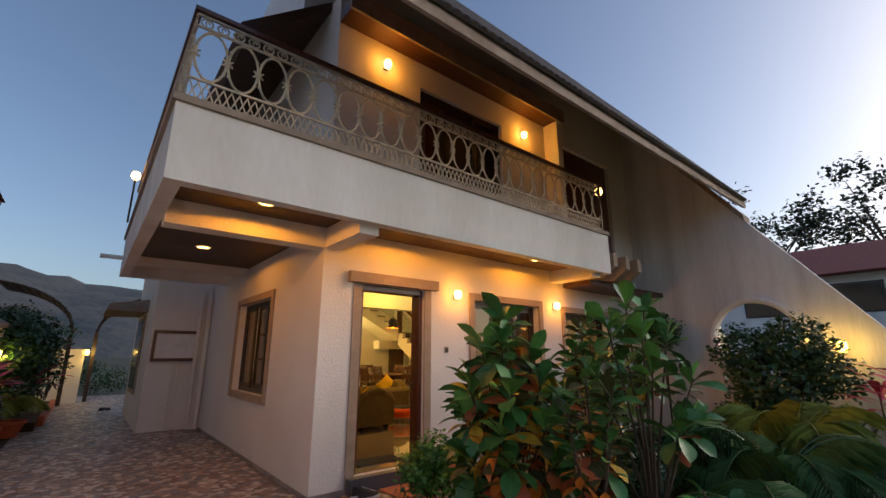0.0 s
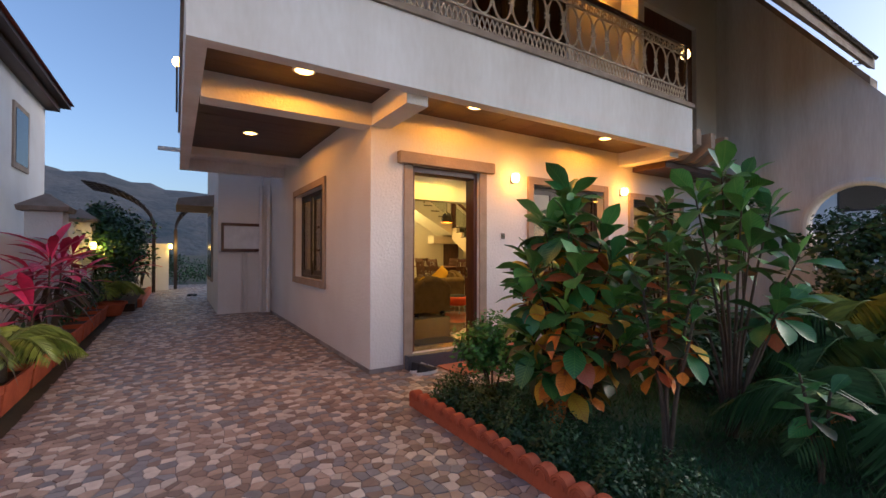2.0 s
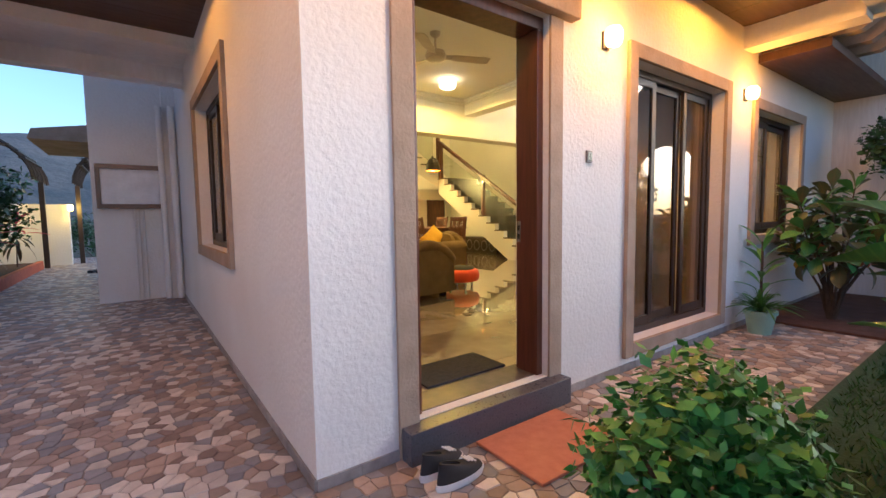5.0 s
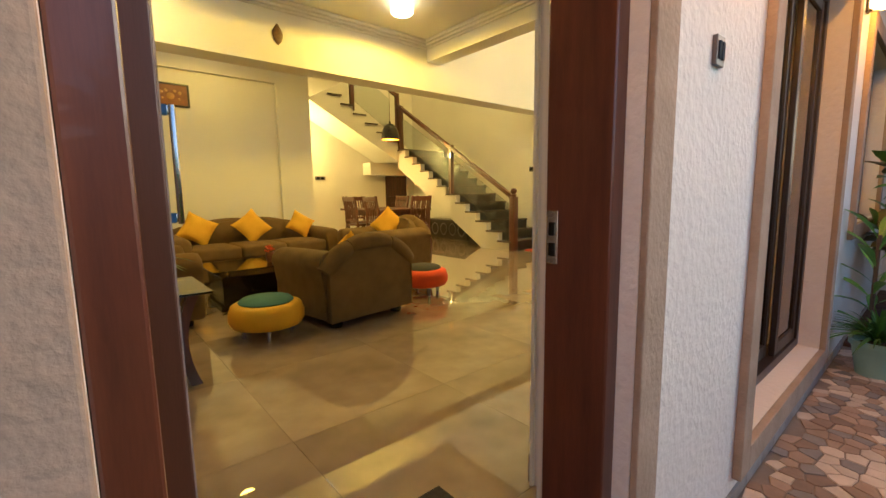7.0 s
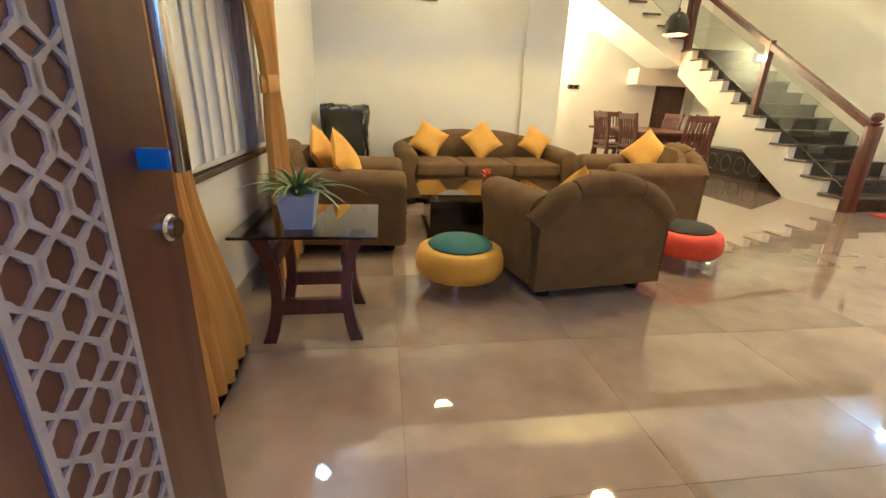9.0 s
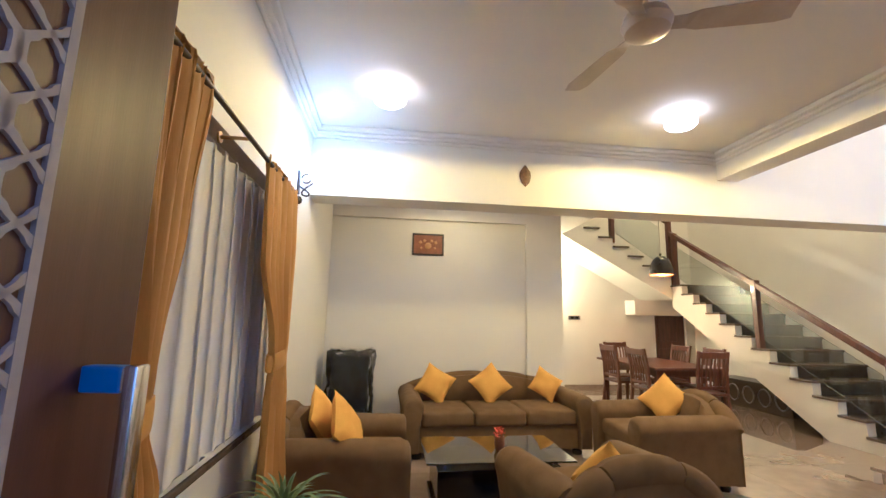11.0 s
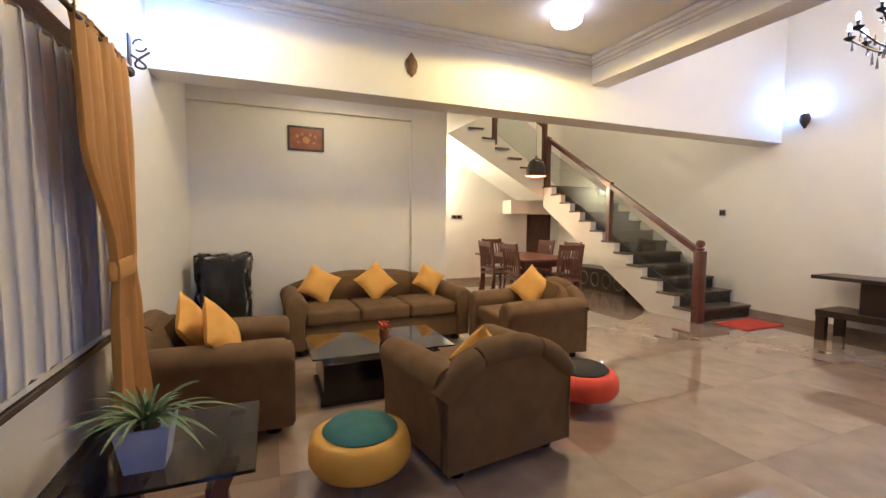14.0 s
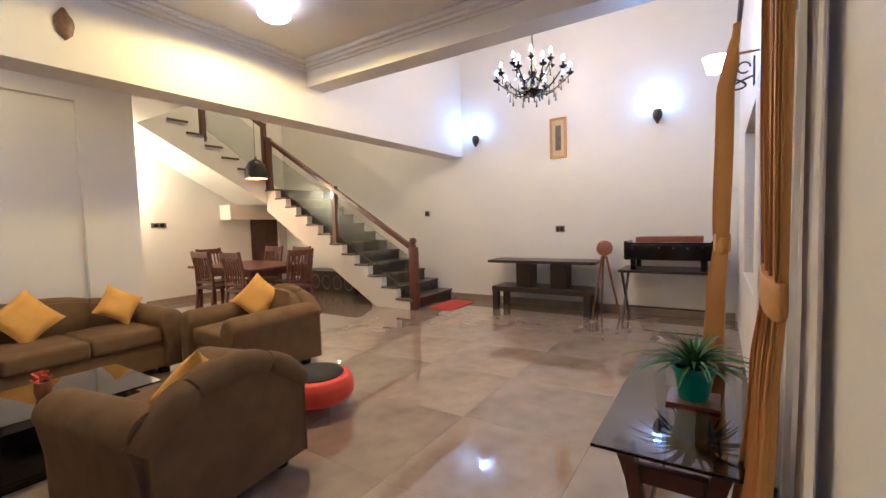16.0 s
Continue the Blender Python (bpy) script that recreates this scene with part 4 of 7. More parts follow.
def curtain(name, axis, keys, tie, label, material, folds=8, seed=1, heading=0.07, thick=0.006):
    """A gathered cloth. keys, from the top down: (height, from, to, depth, half depth of the folds); tie: height of the tieback."""
    rnd = random.Random(seed)
    c = thing(name, label, "curtain")
    bm = B()
    ph = [rnd.uniform(0, 6.28) for _ in range(5)]
    jit = [rnd.uniform(-0.35, 0.35) for _ in range(folds + 2)]
    deep = [rnd.uniform(0.45, 1.15) for _ in range(folds + 2)]

    def at(z):
        for p, q in zip(keys, keys[1:]):
            if z >= q[0]:
                v = (p[0] - z) / (p[0] - q[0])
                v = v * v * (3 - 2 * v)
                return [m + (n - m) * v for m, n in zip(p, q)]
        return list(keys[-1])
    m, nz = folds * 10, 44
    ztop, zlow = keys[0][0], keys[-1][0]
    zs = [ztop, ztop - 0.015, ztop - 0.035, ztop - heading] + [ztop - heading - (ztop - heading - zlow) * k / nz for k in range(1, nz + 1)]
    rings = []
    for z in zs:
        _, a0, a1, d, amp = at(z)
        head = max(0.0, 1 - (ztop - z) / heading)
        front, back = [], []
        for i in range(m + 1):
            u = i / m
            f = u * folds
            j = int(f)
            f += jit[j] * (1 - (f - j)) + jit[j + 1] * (f - j)
            w = math.sin(6.283 * f + 0.5 * math.sin(z * 2.1 + ph[0])) + 0.32 * math.sin(12.57 * f + ph[1] + z * 0.8) + 0.3 * math.sin(6.283 * f * 0.37 + ph[2] + z * 1.7)
            w = w / 1.5 * (deep[j] * (1 - u * folds + j) + deep[j + 1] * (u * folds - j)) * (1 - 0.45 * head) + 0.35 * head * math.sin(25.1 * f + ph[3])
            side = 0.25 * (a1 - a0) / folds * math.cos(6.283 * f + ph[4])
            zz = z + head * 0.014 * math.sin(12.57 * f + ph[2]) if head else z + (0.012 * math.sin(6.283 * f * 0.5 + ph[3]) if z == zlow else 0)
            for lst, o in ((front, thick / 2), (back, -thick / 2)):
                p, q = a0 + (a1 - a0) * u + side, d + amp * w + o
                lst.append((p, q, zz) if axis == "x" else (q, p, zz))
        rings.append([bm.verts.new(v) for v in front + back[::-1]])
    loft(bm, rings)
    part("cloth", bm, material, c, "", 70)
    if tie:
        bm = B()
        _, a0, a1, d, amp = at(tie)
        cen, w, h = (a0 + a1) / 2, (a1 - a0) / 2 + 0.012, amp * 0.75 + 0.006
        ring0 = []
        for z, k in ((-0.042, 0.98), (-0.04, 1.02), (-0.012, 1.05), (0.012, 1.05), (0.04, 1.02), (0.042, 0.98)):
            ring0.append([bm.verts.new((cen + w * k * math.cos(t), d + h * k * math.sin(t), tie + z + 0.012 * math.cos(t)) if axis == "x" else (d + h * k * math.sin(t), cen + w * k * math.cos(t), tie + z + 0.012 * math.cos(t))) for t in [6.2832 * i / 28 for i in range(28)]])
        loft(bm, ring0)
        part("tieback", bm, material, c, "gathered cloth tieback", 60)
    return c


LD, RZ = 0.42, 2.185
curtain("curtain", "y", [(RZ + 0.02, 1.4, 1.87, LD, 0.03), (1.75, 1.44, 1.8, LD, 0.034), (1.3, 1.53, 1.69, LD + 0.01, 0.034), (1.21, 1.54, 1.68, LD + 0.01, 0.03), (1.0, 1.52, 1.78, LD + 0.01, 0.034), (F + 0.02, 1.5, 2.08, LD + 0.02, 0.045)], 1.21, "mustard curtain tied back beside the side window", M_CURTAIN, 7, 2)
curtain("curtain", "y", [(RZ + 0.02, 2.47, 3.1, LD, 0.03), (1.75, 2.47, 3.1, LD + 0.01, 0.036), (1.32, 2.7, 3.04, LD + 0.02, 0.036), (1.24, 2.73, 3.03, LD + 0.02, 0.033), (1.0, 2.68, 3.1, LD + 0.02, 0.038), (F + 0.02, 2.6, 3.3, LD + 0.03, 0.048)], 1.24, "mustard curtain tied back at window's far side", M_CURTAIN, 8, 5)
curtain("sheer_curtain", "y", [(2.13, 1.69, 3.31, 0.305, 0.012), (1.9, 1.69, 3.31, 0.312, 0.014), (0.905, 1.69, 3.31, 0.322, 0.02)], None, "white sheer curtain covering the side window", M_SHEER, 14, 4, 0.06, 0.003)
rodt = thing("curtain_rod", "dark metal curtain rod over the side window", "curtain rod")
part("pole", rod(B(), (LD, 1.36, RZ), (LD, 3.2, RZ), 0.011, seg=12), M_IRONDARK, rodt, "", 40)
for y in (1.36, 3.2):
    part("finial", lathe(B(), [(0.001, -0.025), (0.018, -0.012), (0.02, 0.006), (0.011, 0.025)], 14, (LD, y, RZ)), M_IRONDARK, rodt, "", 40)
for y in (1.4, 2.25, 3.16):
    part("bracket", rod(B(), (TI + 0.012, y, RZ), (LD, y, RZ), 0.008), M_BRASS, rodt, "brass bracket")
    part("bracket_plate", rod(B(), (TI + 0.012, y, RZ), (TI + 0.02, y, RZ), 0.024, seg=14), M_BRASS, rodt)
FD = 0.525
curtain("curtain", "x", [(2.42, 2.24, 2.66, FD - 0.03, 0.024), (1.8, 2.26, 2.62, FD - 0.034, 0.026), (1.33, 2.28, 2.56, FD - 0.036, 0.026), (1.25, 2.29, 2.54, FD - 0.036, 0.024), (1.0, 2.27, 2.6, FD - 0.022, 0.027), (F + 0.02, 2.22, 2.72, FD + 0.02, 0.04)], 1.25, "mustard curtain tied back beside the front window", M_CURTAIN, 8, 8)
curtain("curtain", "x", [(2.36, 3.72, 4.22, FD + 0.01, 0.03), (2.1, 3.74, 4.2, FD + 0.05, 0.05), (1.36, 3.82, 4.1, FD + 0.06, 0.05), (1.28, 3.84, 4.08, FD + 0.06, 0.045), (1.0, 3.8, 4.16, FD + 0.08, 0.06), (F + 0.02, 3.7, 4.26, FD + 0.12, 0.075)], 1.28, "mustard curtain tied back at front window's end", M_CURTAIN, 7, 9)
curtain("sheer_curtain", "x", [(2.38, 2.2, 2.38, 0.437, 0.011), (1.33, 2.21, 2.36, 0.439, 0.011), (1.25, 2.21, 2.36, 0.439, 0.01), (F + 0.02, 2.18, 2.42, 0.448, 0.015)], None, "white sheer panel tied back with the curtain", M_SHEER, 3, 11, 0.06, 0.003)
curtain("sheer_curtain", "x", [(2.2, 2.35, 3.78, TF - 0.04, 0.02), (0.22, 2.35, 3.78, TF - 0.03, 0.025)], None, "white sheer curtain covering the front window", M_SHEER, 16, 13, 0.06, 0.003)
rodt = thing("curtain_rod", "dark metal curtain rod over the front window", "curtain rod")
part("pole", rod(B(), (1.95, FD, 2.38), (4.3, FD, 2.38), 0.011, seg=12), M_IRONDARK, rodt, "", 40)
for x in (2.0, 4.27):
    part("bracket", rod(B(), (x, TF + 0.012, 2.38), (x, FD, 2.38), 0.008), M_BRASS, rodt, "brass bracket")

# ---- ceiling lights, fan, sconces, pictures ----
for x, y, watts in ((0.96, 3.37, 20), (3.22, 3.38, 54)):
    l = thing("ceiling_light", "round white glass ceiling light switched on", "ceiling light", (x, y, 3.1), group="ceiling lights")
    part("base", lathe(B(), [(0.1, 0), (0.1, -0.02)], 24), M_CHROME, l, "", 40)
    part("diffuser", lathe(B(), [(0.105, -0.018), (0.118, -0.03), (0.115, -0.1), (0.095, -0.118), (0.001, -0.122)], 32), G_WARM, l, "glowing white glass bowl", 40)
    down(x, y, 2.965, watts, WARM, 0.12, 0.12, 179)

# never in view: assumed behind the beam, so the recess wall is lit evenly
l = thing("ceiling_light", "round white glass ceiling light, unseen, assumed over the sofa", "ceiling light", (1.75, 4.75, 2.95), group="ceiling lights")
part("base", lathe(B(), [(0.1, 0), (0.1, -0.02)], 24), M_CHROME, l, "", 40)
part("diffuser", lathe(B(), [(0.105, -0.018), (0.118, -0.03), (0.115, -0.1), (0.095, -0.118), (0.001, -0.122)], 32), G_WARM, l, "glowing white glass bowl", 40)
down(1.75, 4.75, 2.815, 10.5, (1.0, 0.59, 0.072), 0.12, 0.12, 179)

M_FAN = mat("cream_fan_enamel", (0.5, 0.44, 0.38), (0.42, 0.36, 0.31), 0.35, 8, 0.05)
fan = thing("ceiling_fan", "white three-blade ceiling fan", "ceiling fan", (2.17, 2.18, 3.1))
part("canopy", lathe(B(), [(0.06, 0), (0.055, -0.03), (0.015, -0.06)], 20), M_FAN, fan, "", 40)
part("downrod", rod(B(), (0, 0, -0.05), (0, 0, -0.2), 0.013, seg=10), M_FAN, fan, "", 40)
part("motor", lathe(B(), [(0.03, -0.18), (0.1, -0.2), (0.115, -0.24), (0.1, -0.28), (0.06, -0.3), (0.001, -0.305)], 28), M_FAN, fan, "", 40)
for k in range(3):
    a = radians(100 + 120 * k)
    bm = B()
    rings = []
    for r, w in ((0.1, 0.03), (0.17, 0.035), (0.22, 0.055), (0.55, 0.068), (0.61, 0.05)):
        rings.append([bm.verts.new((r, -w, -0.235)), bm.verts.new((r, w, -0.255)), bm.verts.new((r, w, -0.26)), bm.verts.new((r, -w, -0.24))])
    loft(bm, rings)
    part("blade", bm, M_FAN, fan).rotation_euler = (0, 0, a)


def scroll_sconce(x, y, z, rz, label, watts, reach=1.0):
    s = thing("wall_sconce", label, "wall sconce", (x, y, z), rz, "room sconces")
    part("backplate", box(B(), -0.03, 0.03, -0.012, 0, -0.09, 0.09, 0.005), M_IRONDARK, s)
    bm = B()
    tube(bm, [(0, -0.01 - (0.1 * v + 0.05 * math.sin(v * 6.3)) * reach, -0.03 - 0.09 * math.sin(v * 3.1) + 0.03 * v) for v in [k / 14 for k in range(15)]], 0.007, 6)
    tube(bm, [(0, -0.06 + 0.035 * math.cos(a), 0.03 + 0.035 * math.sin(a)) for a in [k * 0.45 for k in range(13)]], 0.006, 6)
    part("scroll_arm", bm, M_IRONDARK, s, "curled iron arm", 40)
    part("shade", lathe(B(), [(0.02, 0), (0.045, 0.01), (0.06, 0.07), (0.075, 0.11), (0.068, 0.11), (0.04, 0.02)], 20, (0, -0.13 * reach, 0.02)), G_COOL, s, "flared white glass shade", 40)
    m = Matrix.Rotation(radians(rz), 3, "Z") @ Vector((0, -0.13 * reach, 0))
    bulb(x + m.x, y + m.y, z + 0.17, watts, COOL, 0.04)


scroll_sconce(TI + 0.012, 3.7, 2.46, 90, "curled dark iron sconce with bright white light", 1.0)
scroll_sconce(4.62, TF + 0.012, 2.36, 180, "white glass sconce beside the front curtains", 2.0, 1.7)
for y, z in ((3.84, 2.74), (1.26, 2.72)):
    s = thing("wall_sconce", "dark oval wall sconce shining white light upwards", "wall sconce", (XR, y, z), -90, "room sconces")
    part("body", lathe(B(), [(0.012, -0.12), (0.02, -0.1), (0.05, -0.05), (0.058, 0.0), (0.045, 0.05), (0.04, 0.06)], 20, (0, -0.07, 0)), M_IRONDARK, s, "", 40)
    part("arm", rod(B(), (0, 0, 0), (0, -0.07, 0), 0.012), M_IRONDARK, s)
    part("cup", lathe(B(), [(0.03, 0.055), (0.05, 0.075), (0.055, 0.1), (0.001, 0.1)], 20, (0, -0.07, 0)), G_COOL, s, "glowing white cup", 40)
    bulb(XR - 0.1, y, z + 0.16, 1.5, COOL, 0.04)

ch = thing("chandelier", "dark scrolled chandelier with lit candles and crystal drops", "chandelier", (5.55, 2.27, 2.93))
part("stem", lathe(B(), [(0.01, -0.2), (0.07, -0.16), (0.085, -0.12), (0.03, -0.08), (0.02, 0.0), (0.05, 0.06), (0.03, 0.12), (0.015, 0.2), (0.01, 0.35)], 20), M_BLACK, ch, "", 40)
part("chain", rod(B(), (0, 0, 0.3), (0, 0, 3.07), 0.006), M_BLACK, ch)
M_CRYSTAL = glass("dark_crystal", (0.25, 0.25, 0.27))
for tier, (n, R, zz) in enumerate(((10, 0.38, 0.0), (6, 0.22, 0.13))):
    for k in range(n):
        a = 2 * math.pi * k / n + tier * 0.3
        c_, s_ = math.cos(a), math.sin(a)
        pts = [(c_ * R * v, s_ * R * v, zz - 0.06 - 0.09 * math.sin(v * math.pi * 1.25)) for v in [i / 10 for i in range(11)]]
        arm = part("arm", tube(B(), pts, 0.008, 6), M_BLACK, ch, "", 40)
        ex, ey, ez = pts[-1]
        part("candle_cup", lathe(B(), [(0.008, -0.01), (0.035, 0.01), (0.04, 0.02), (0.012, 0.022), (0.012, 0.07)], 12, (ex, ey, ez)), M_BLACK, arm, "", 40)
        part("candle_bulb", lathe(B(), [(0.008, 0.07), (0.014, 0.09), (0.01, 0.115), (0.001, 0.13)], 10, (ex, ey, ez)), glow("candle_bulb", (1.0, 0.93, 0.85), 22) if not (tier or k) else bpy.data.materials["candle_bulb"], arm, "glowing candle bulb", 40)
        for q in range(3):
            bm = rod(B(), (ex * (0.95 - 0.25 * q), ey * (0.95 - 0.25 * q), ez - 0.02 - 0.03 * q), (ex * (0.95 - 0.25 * q), ey * (0.95 - 0.25 * q), ez - 0.09 - 0.04 * q), 0.003, 0.01, 6)
            part("crystal_drop", bm, M_CRYSTAL, arm, "hanging dark crystal drop")
for k in range(10):
    a = 2 * math.pi * k / 10 + 0.2
    for r_, z_ in ((0.1, -0.17), (0.24, -0.19)):
        part("crystal_drop", rod(B(), (r_ * math.cos(a), r_ * math.sin(a), z_ + 0.04), (r_ * math.cos(a), r_ * math.sin(a), z_ - 0.05), 0.003, 0.011, 6), M_CRYSTAL, ch, "hanging dark crystal drop")
bulb(5.55, 2.27, 3.23, 30, (1.0, 0.59, 0.11), 0.3)


def picture(name, axis, a0, a1, z0, z1, d, fw, fm, inner, label):
    p = thing(name, label, "picture")
    def bx(bm, p_, q_, r_, s_, near, bev=0.003):
        return box(bm, *((p_, q_, d - near, d) if axis == "x" else (d - near, d, p_, q_)), r_, s_, bev)
    bm = B()
    for q in ((a0, a0 + fw, z0, z1), (a1 - fw, a1, z0, z1), (a0 + fw, a1 - fw, z0, z0 + fw), (a0 + fw, a1 - fw, z1 - fw, z1)):
        bx(bm, *q, 0.025)
    part("frame", bm, fm, p)
    part("print", bx(B(), a0 + fw, a1 - fw, z0 + fw, z1 - fw, 0.012, 0), inner[0], p)
    return p, bx


p, bx = picture("picture", "x", 1.26, 1.65, 2.23, 2.5, YP + 0.06, 0.02, M_BLACKWOOD, [mat("brown_print", (0.3, 0.11, 0.03), (0.2, 0.07, 0.02), 0.5, 14, 0.2)], "small brown picture in a dark wooden frame")
bm = B()
for cx, cz, r in ((1.455, 2.35, 0.045), (1.36, 2.39, 0.022), (1.55, 2.39, 0.022), (1.41, 2.41, 0.02), (1.5, 2.41, 0.02), (1.37, 2.32, 0.015), (1.54, 2.32, 0.015)):
    bmesh.ops.create_cone(bm, cap_ends=True, segments=12, radius1=r, radius2=r * 0.7, depth=0.008, matrix=pose(cx, YP + 0.046, cz, 90))
part("motif", bm, mat("gold_relief", (0.55, 0.28, 0.06), None, 0.4, 20, 0.3), p, "gold relief figure shapes", 40)
M_GOLD = mat("gold_frame", (0.5, 0.3, 0.09), (0.4, 0.22, 0.06), 0.35, 20, 0.3, metal=0.6)
p, bx = picture("picture", "y", 2.42, 2.66, 2.31, 2.88, XR, 0.035, M_GOLD, [mat("cream_mount", (0.6, 0.48, 0.28), None, 0.6, 10, 0.1)], "tall narrow picture in a gold frame")
part("print", bx(B(), 2.5, 2.58, 2.42, 2.77, 0.016, 0), mat("dark_print", (0.2, 0.15, 0.1), (0.08, 0.09, 0.08), 0.5, 18, 0.1), p)
tagged(part("wall_mask", lathe(B(), [(0.001, -0.1), (0.04, -0.06), (0.055, 0.0), (0.05, 0.04), (0.03, 0.07), (0.012, 0.1), (0.001, 0.11)], 16), mat("carved_bronze", (0.16, 0.09, 0.03), (0.08, 0.045, 0.02), 0.5, 40, 0.6), None, "", 60), "small carved bronze wall ornament on the beam", "ornament").matrix_basis = pose(2.2, 4.125, 2.77) @ Matrix.Diagonal((1, 0.35, 1, 1))


def plate(axis, a, z, d, w, h, material, label, depth=0.012):
    s = thing("switch_plate", label, "switch")
    bm = B()
    sg = -1
    box(bm, *((a - w / 2, a + w / 2, d - depth, d) if axis == "x" else (d - depth, d, a - w / 2, a + w / 2)), z - h / 2, z + h / 2, 0.002)
    part("plate", bm, material, s)
    for k in range(2):
        c_ = a + (k - 0.5) * w * 0.4
        bm = B()
        box(bm, *((c_ - w * 0.14, c_ + w * 0.14, d - depth - 0.004, d - depth) if axis == "x" else (d - depth - 0.004, d - depth, c_ - w * 0.14, c_ + w * 0.14)), z - h * 0.3, z + h * 0.3, 0.001)
        part("rocker", bm, M_BLACK, s)


M_PLATE = mat("grey_switch_plate", (0.14, 0.13, 0.13), None, 0.4)
plate("x", 1.81, 1.5, 0, 0.055, 0.075, M_PLATE, "small grey doorbell switch on the stucco wall")
plate("x", 4.66, 1.54, YB, 0.24, 0.08, M_PLATE, "wide dark switch plate on the dining wall")
plate("y", 4.86, 1.605, XR, 0.09, 0.09, M_PLATE, "grey switch plate on the tall wall")
plate("y", 2.53, 1.3, XR, 0.13, 0.09, M_PLATE, "grey socket plate above the bench")

# ---- dining ----
TX0, TX1, TY0, TY1 = 4.45, 5.5, 5.8, 7.4
t = thing("dining_table", "dark reddish wooden dining table", "dining table", ((TX0 + TX1) / 2, (TY0 + TY1) / 2, F))
part("tabletop", box(B(), -0.525, 0.525, -0.8, 0.8, 0.7, 0.735, 0.008), M_DINING, t)
part("apron", box(B(), -0.42, 0.42, -0.68, 0.68, 0.61, 0.7, 0.004), M_DINING, t)
for sx in (-1, 1):
    for sy in (-1, 1):
        part("leg", rod(B(), (sx * 0.42, sy * 0.68, 0), (sx * 0.42, sy * 0.68, 0.7), 0.032, 0.045, 4), M_DINING, t)


def dining_chair():
    c = thing("dining_chair", "reddish wooden dining chair with slatted back at the table", "chair", group="chairs round the dining table")
    part("seat", box(B(), -0.21, 0.21, -0.2, 0.21, 0.42, 0.455, 0.01), M_DINING, c)
    for sx in (-1, 1):
        part("leg", rod(B(), (sx * 0.18, -0.17, 0), (sx * 0.18, -0.17, 0.42), 0.02, 0.026, 4), M_DINING, c)
        part("leg", tube(B(), [(sx * 0.19, 0.24, 0), (sx * 0.19, 0.19, 0.42), (sx * 0.19, 0.2, 0.7), (sx * 0.19, 0.25, 0.97)], 0.024, 4), M_DINING, c)
    part("top_rail", box(B(), -0.2, 0.2, 0.225, 0.262, 0.88, 0.96, 0.006), M_DINING, c)
    part("low_rail", box(B(), -0.18, 0.18, 0.18, 0.205, 0.5, 0.54, 0.004), M_DINING, c)
    for k in range(6):
        x = -0.14 + k * 0.056
        part("slat", tube(B(), [(x, 0.193, 0.52), (x, 0.2, 0.7), (x, 0.243, 0.9)], 0.013, 4), M_DINING, c)
    return c


first = dining_chair()
first.matrix_basis = pose(4.62, 6.12, F, 0, 0, 92)
for x, y, rz in ((4.6, 6.85, 93), (5.42, 6.25, -90), (5.42, 6.95, -88), (5.08, 5.78, 178), (4.95, 7.45, 2)):
    copy_thing(first, pose(x, y, F, 0, 0, rz))
PX, PY, PZ = 5.335, 6.86, 2.235
pl = thing("pendant_lamp", "black dome pendant lamp with golden inside over dining table", "pendant lamp", (PX, PY, PZ))
part("shade", shell(B(), [(0.174, 0.0), (0.178, 0), (0.175, 0.07), (0.155, 0.17), (0.115, 0.255), (0.06, 0.3), (0.02, 0.31), (0.02, 0.35), (0.001, 0.352)], 28), M_SHADE, pl, "glossy black outer shade", 40)
part("lining", shell(B(), [(0.174, 0.001), (0.17, 0.07), (0.15, 0.165), (0.11, 0.247), (0.055, 0.288)], 28), mat("gold_lining", (0.75, 0.42, 0.08), (0.6, 0.32, 0.05), 0.4, 10, 0.0, metal=0.5), pl, "golden inside", 40)
part("bulb", lathe(B(), [(0.012, 0.17), (0.04, 0.12), (0.038, 0.08), (0.001, 0.06)], 14), G_AMBER, pl, "glowing bulb", 40)
part("cord", rod(B(), (0, 0, 0.34), (0, 0, 3.7), 0.004), M_BLACK, pl)
bulb(PX, PY, PZ + 0.03, 7, AMBER, 0.03)
dl = thing("wall_lamp", "bright white wall lamp in the dining corner", "wall lamp", (3.9, YB, 2.2))
part("shade", lathe(B(), [(0.03, -0.05), (0.05, 0.0), (0.03, 0.06), (0.001, 0.065)], 14, (0, -0.07, 0)), G_WARM, dl, "", 40)
part("arm", rod(B(), (0, 0, -0.04), (0, -0.07, -0.05), 0.01), M_IRONDARK, dl)
bulb(3.9, YB - 0.25, 2.2, 34, (1.0, 0.65, 0.15), 0.06)
# lamp added out of view to brighten the stair hall
hl = thing("ceiling_light", "unseen ceiling light added high over the stairs to brighten them", "ceiling light", (5.6, 6.3, 6.0), group="ceiling lights")
part("diffuser", lathe(B(), [(0.14, 0), (0.15, -0.03), (0.145, -0.11), (0.001, -0.128)], 32), G_WARM, hl, "glowing white glass bowl", 40)
down(5.6, 6.3, 5.84, 110, (1.0, 0.59, 0.1), 0.12)
d2 = thing("door_2", "dark brown inner door under the stair landing", "door", (6.37, YB + 0.06, F), kind="structure")
part("leaf", box(B(), 0.0, 0.68, 0, 0.04, 0, 1.79, 0.003), M_WOOD, d2)
part("panel", box(B(), 0.1, 0.58, -0.012, 0, 0.95, 1.6, 0.006), M_WOOD, d2)
part("panel", box(B(), 0.1, 0.58, -0.012, 0, 0.2, 0.8, 0.006), M_WOOD, d2)
cb = thing("low_cabinet", "low dark carved cabinet under the stairs", "cabinet", (6.95, 6.95, F))
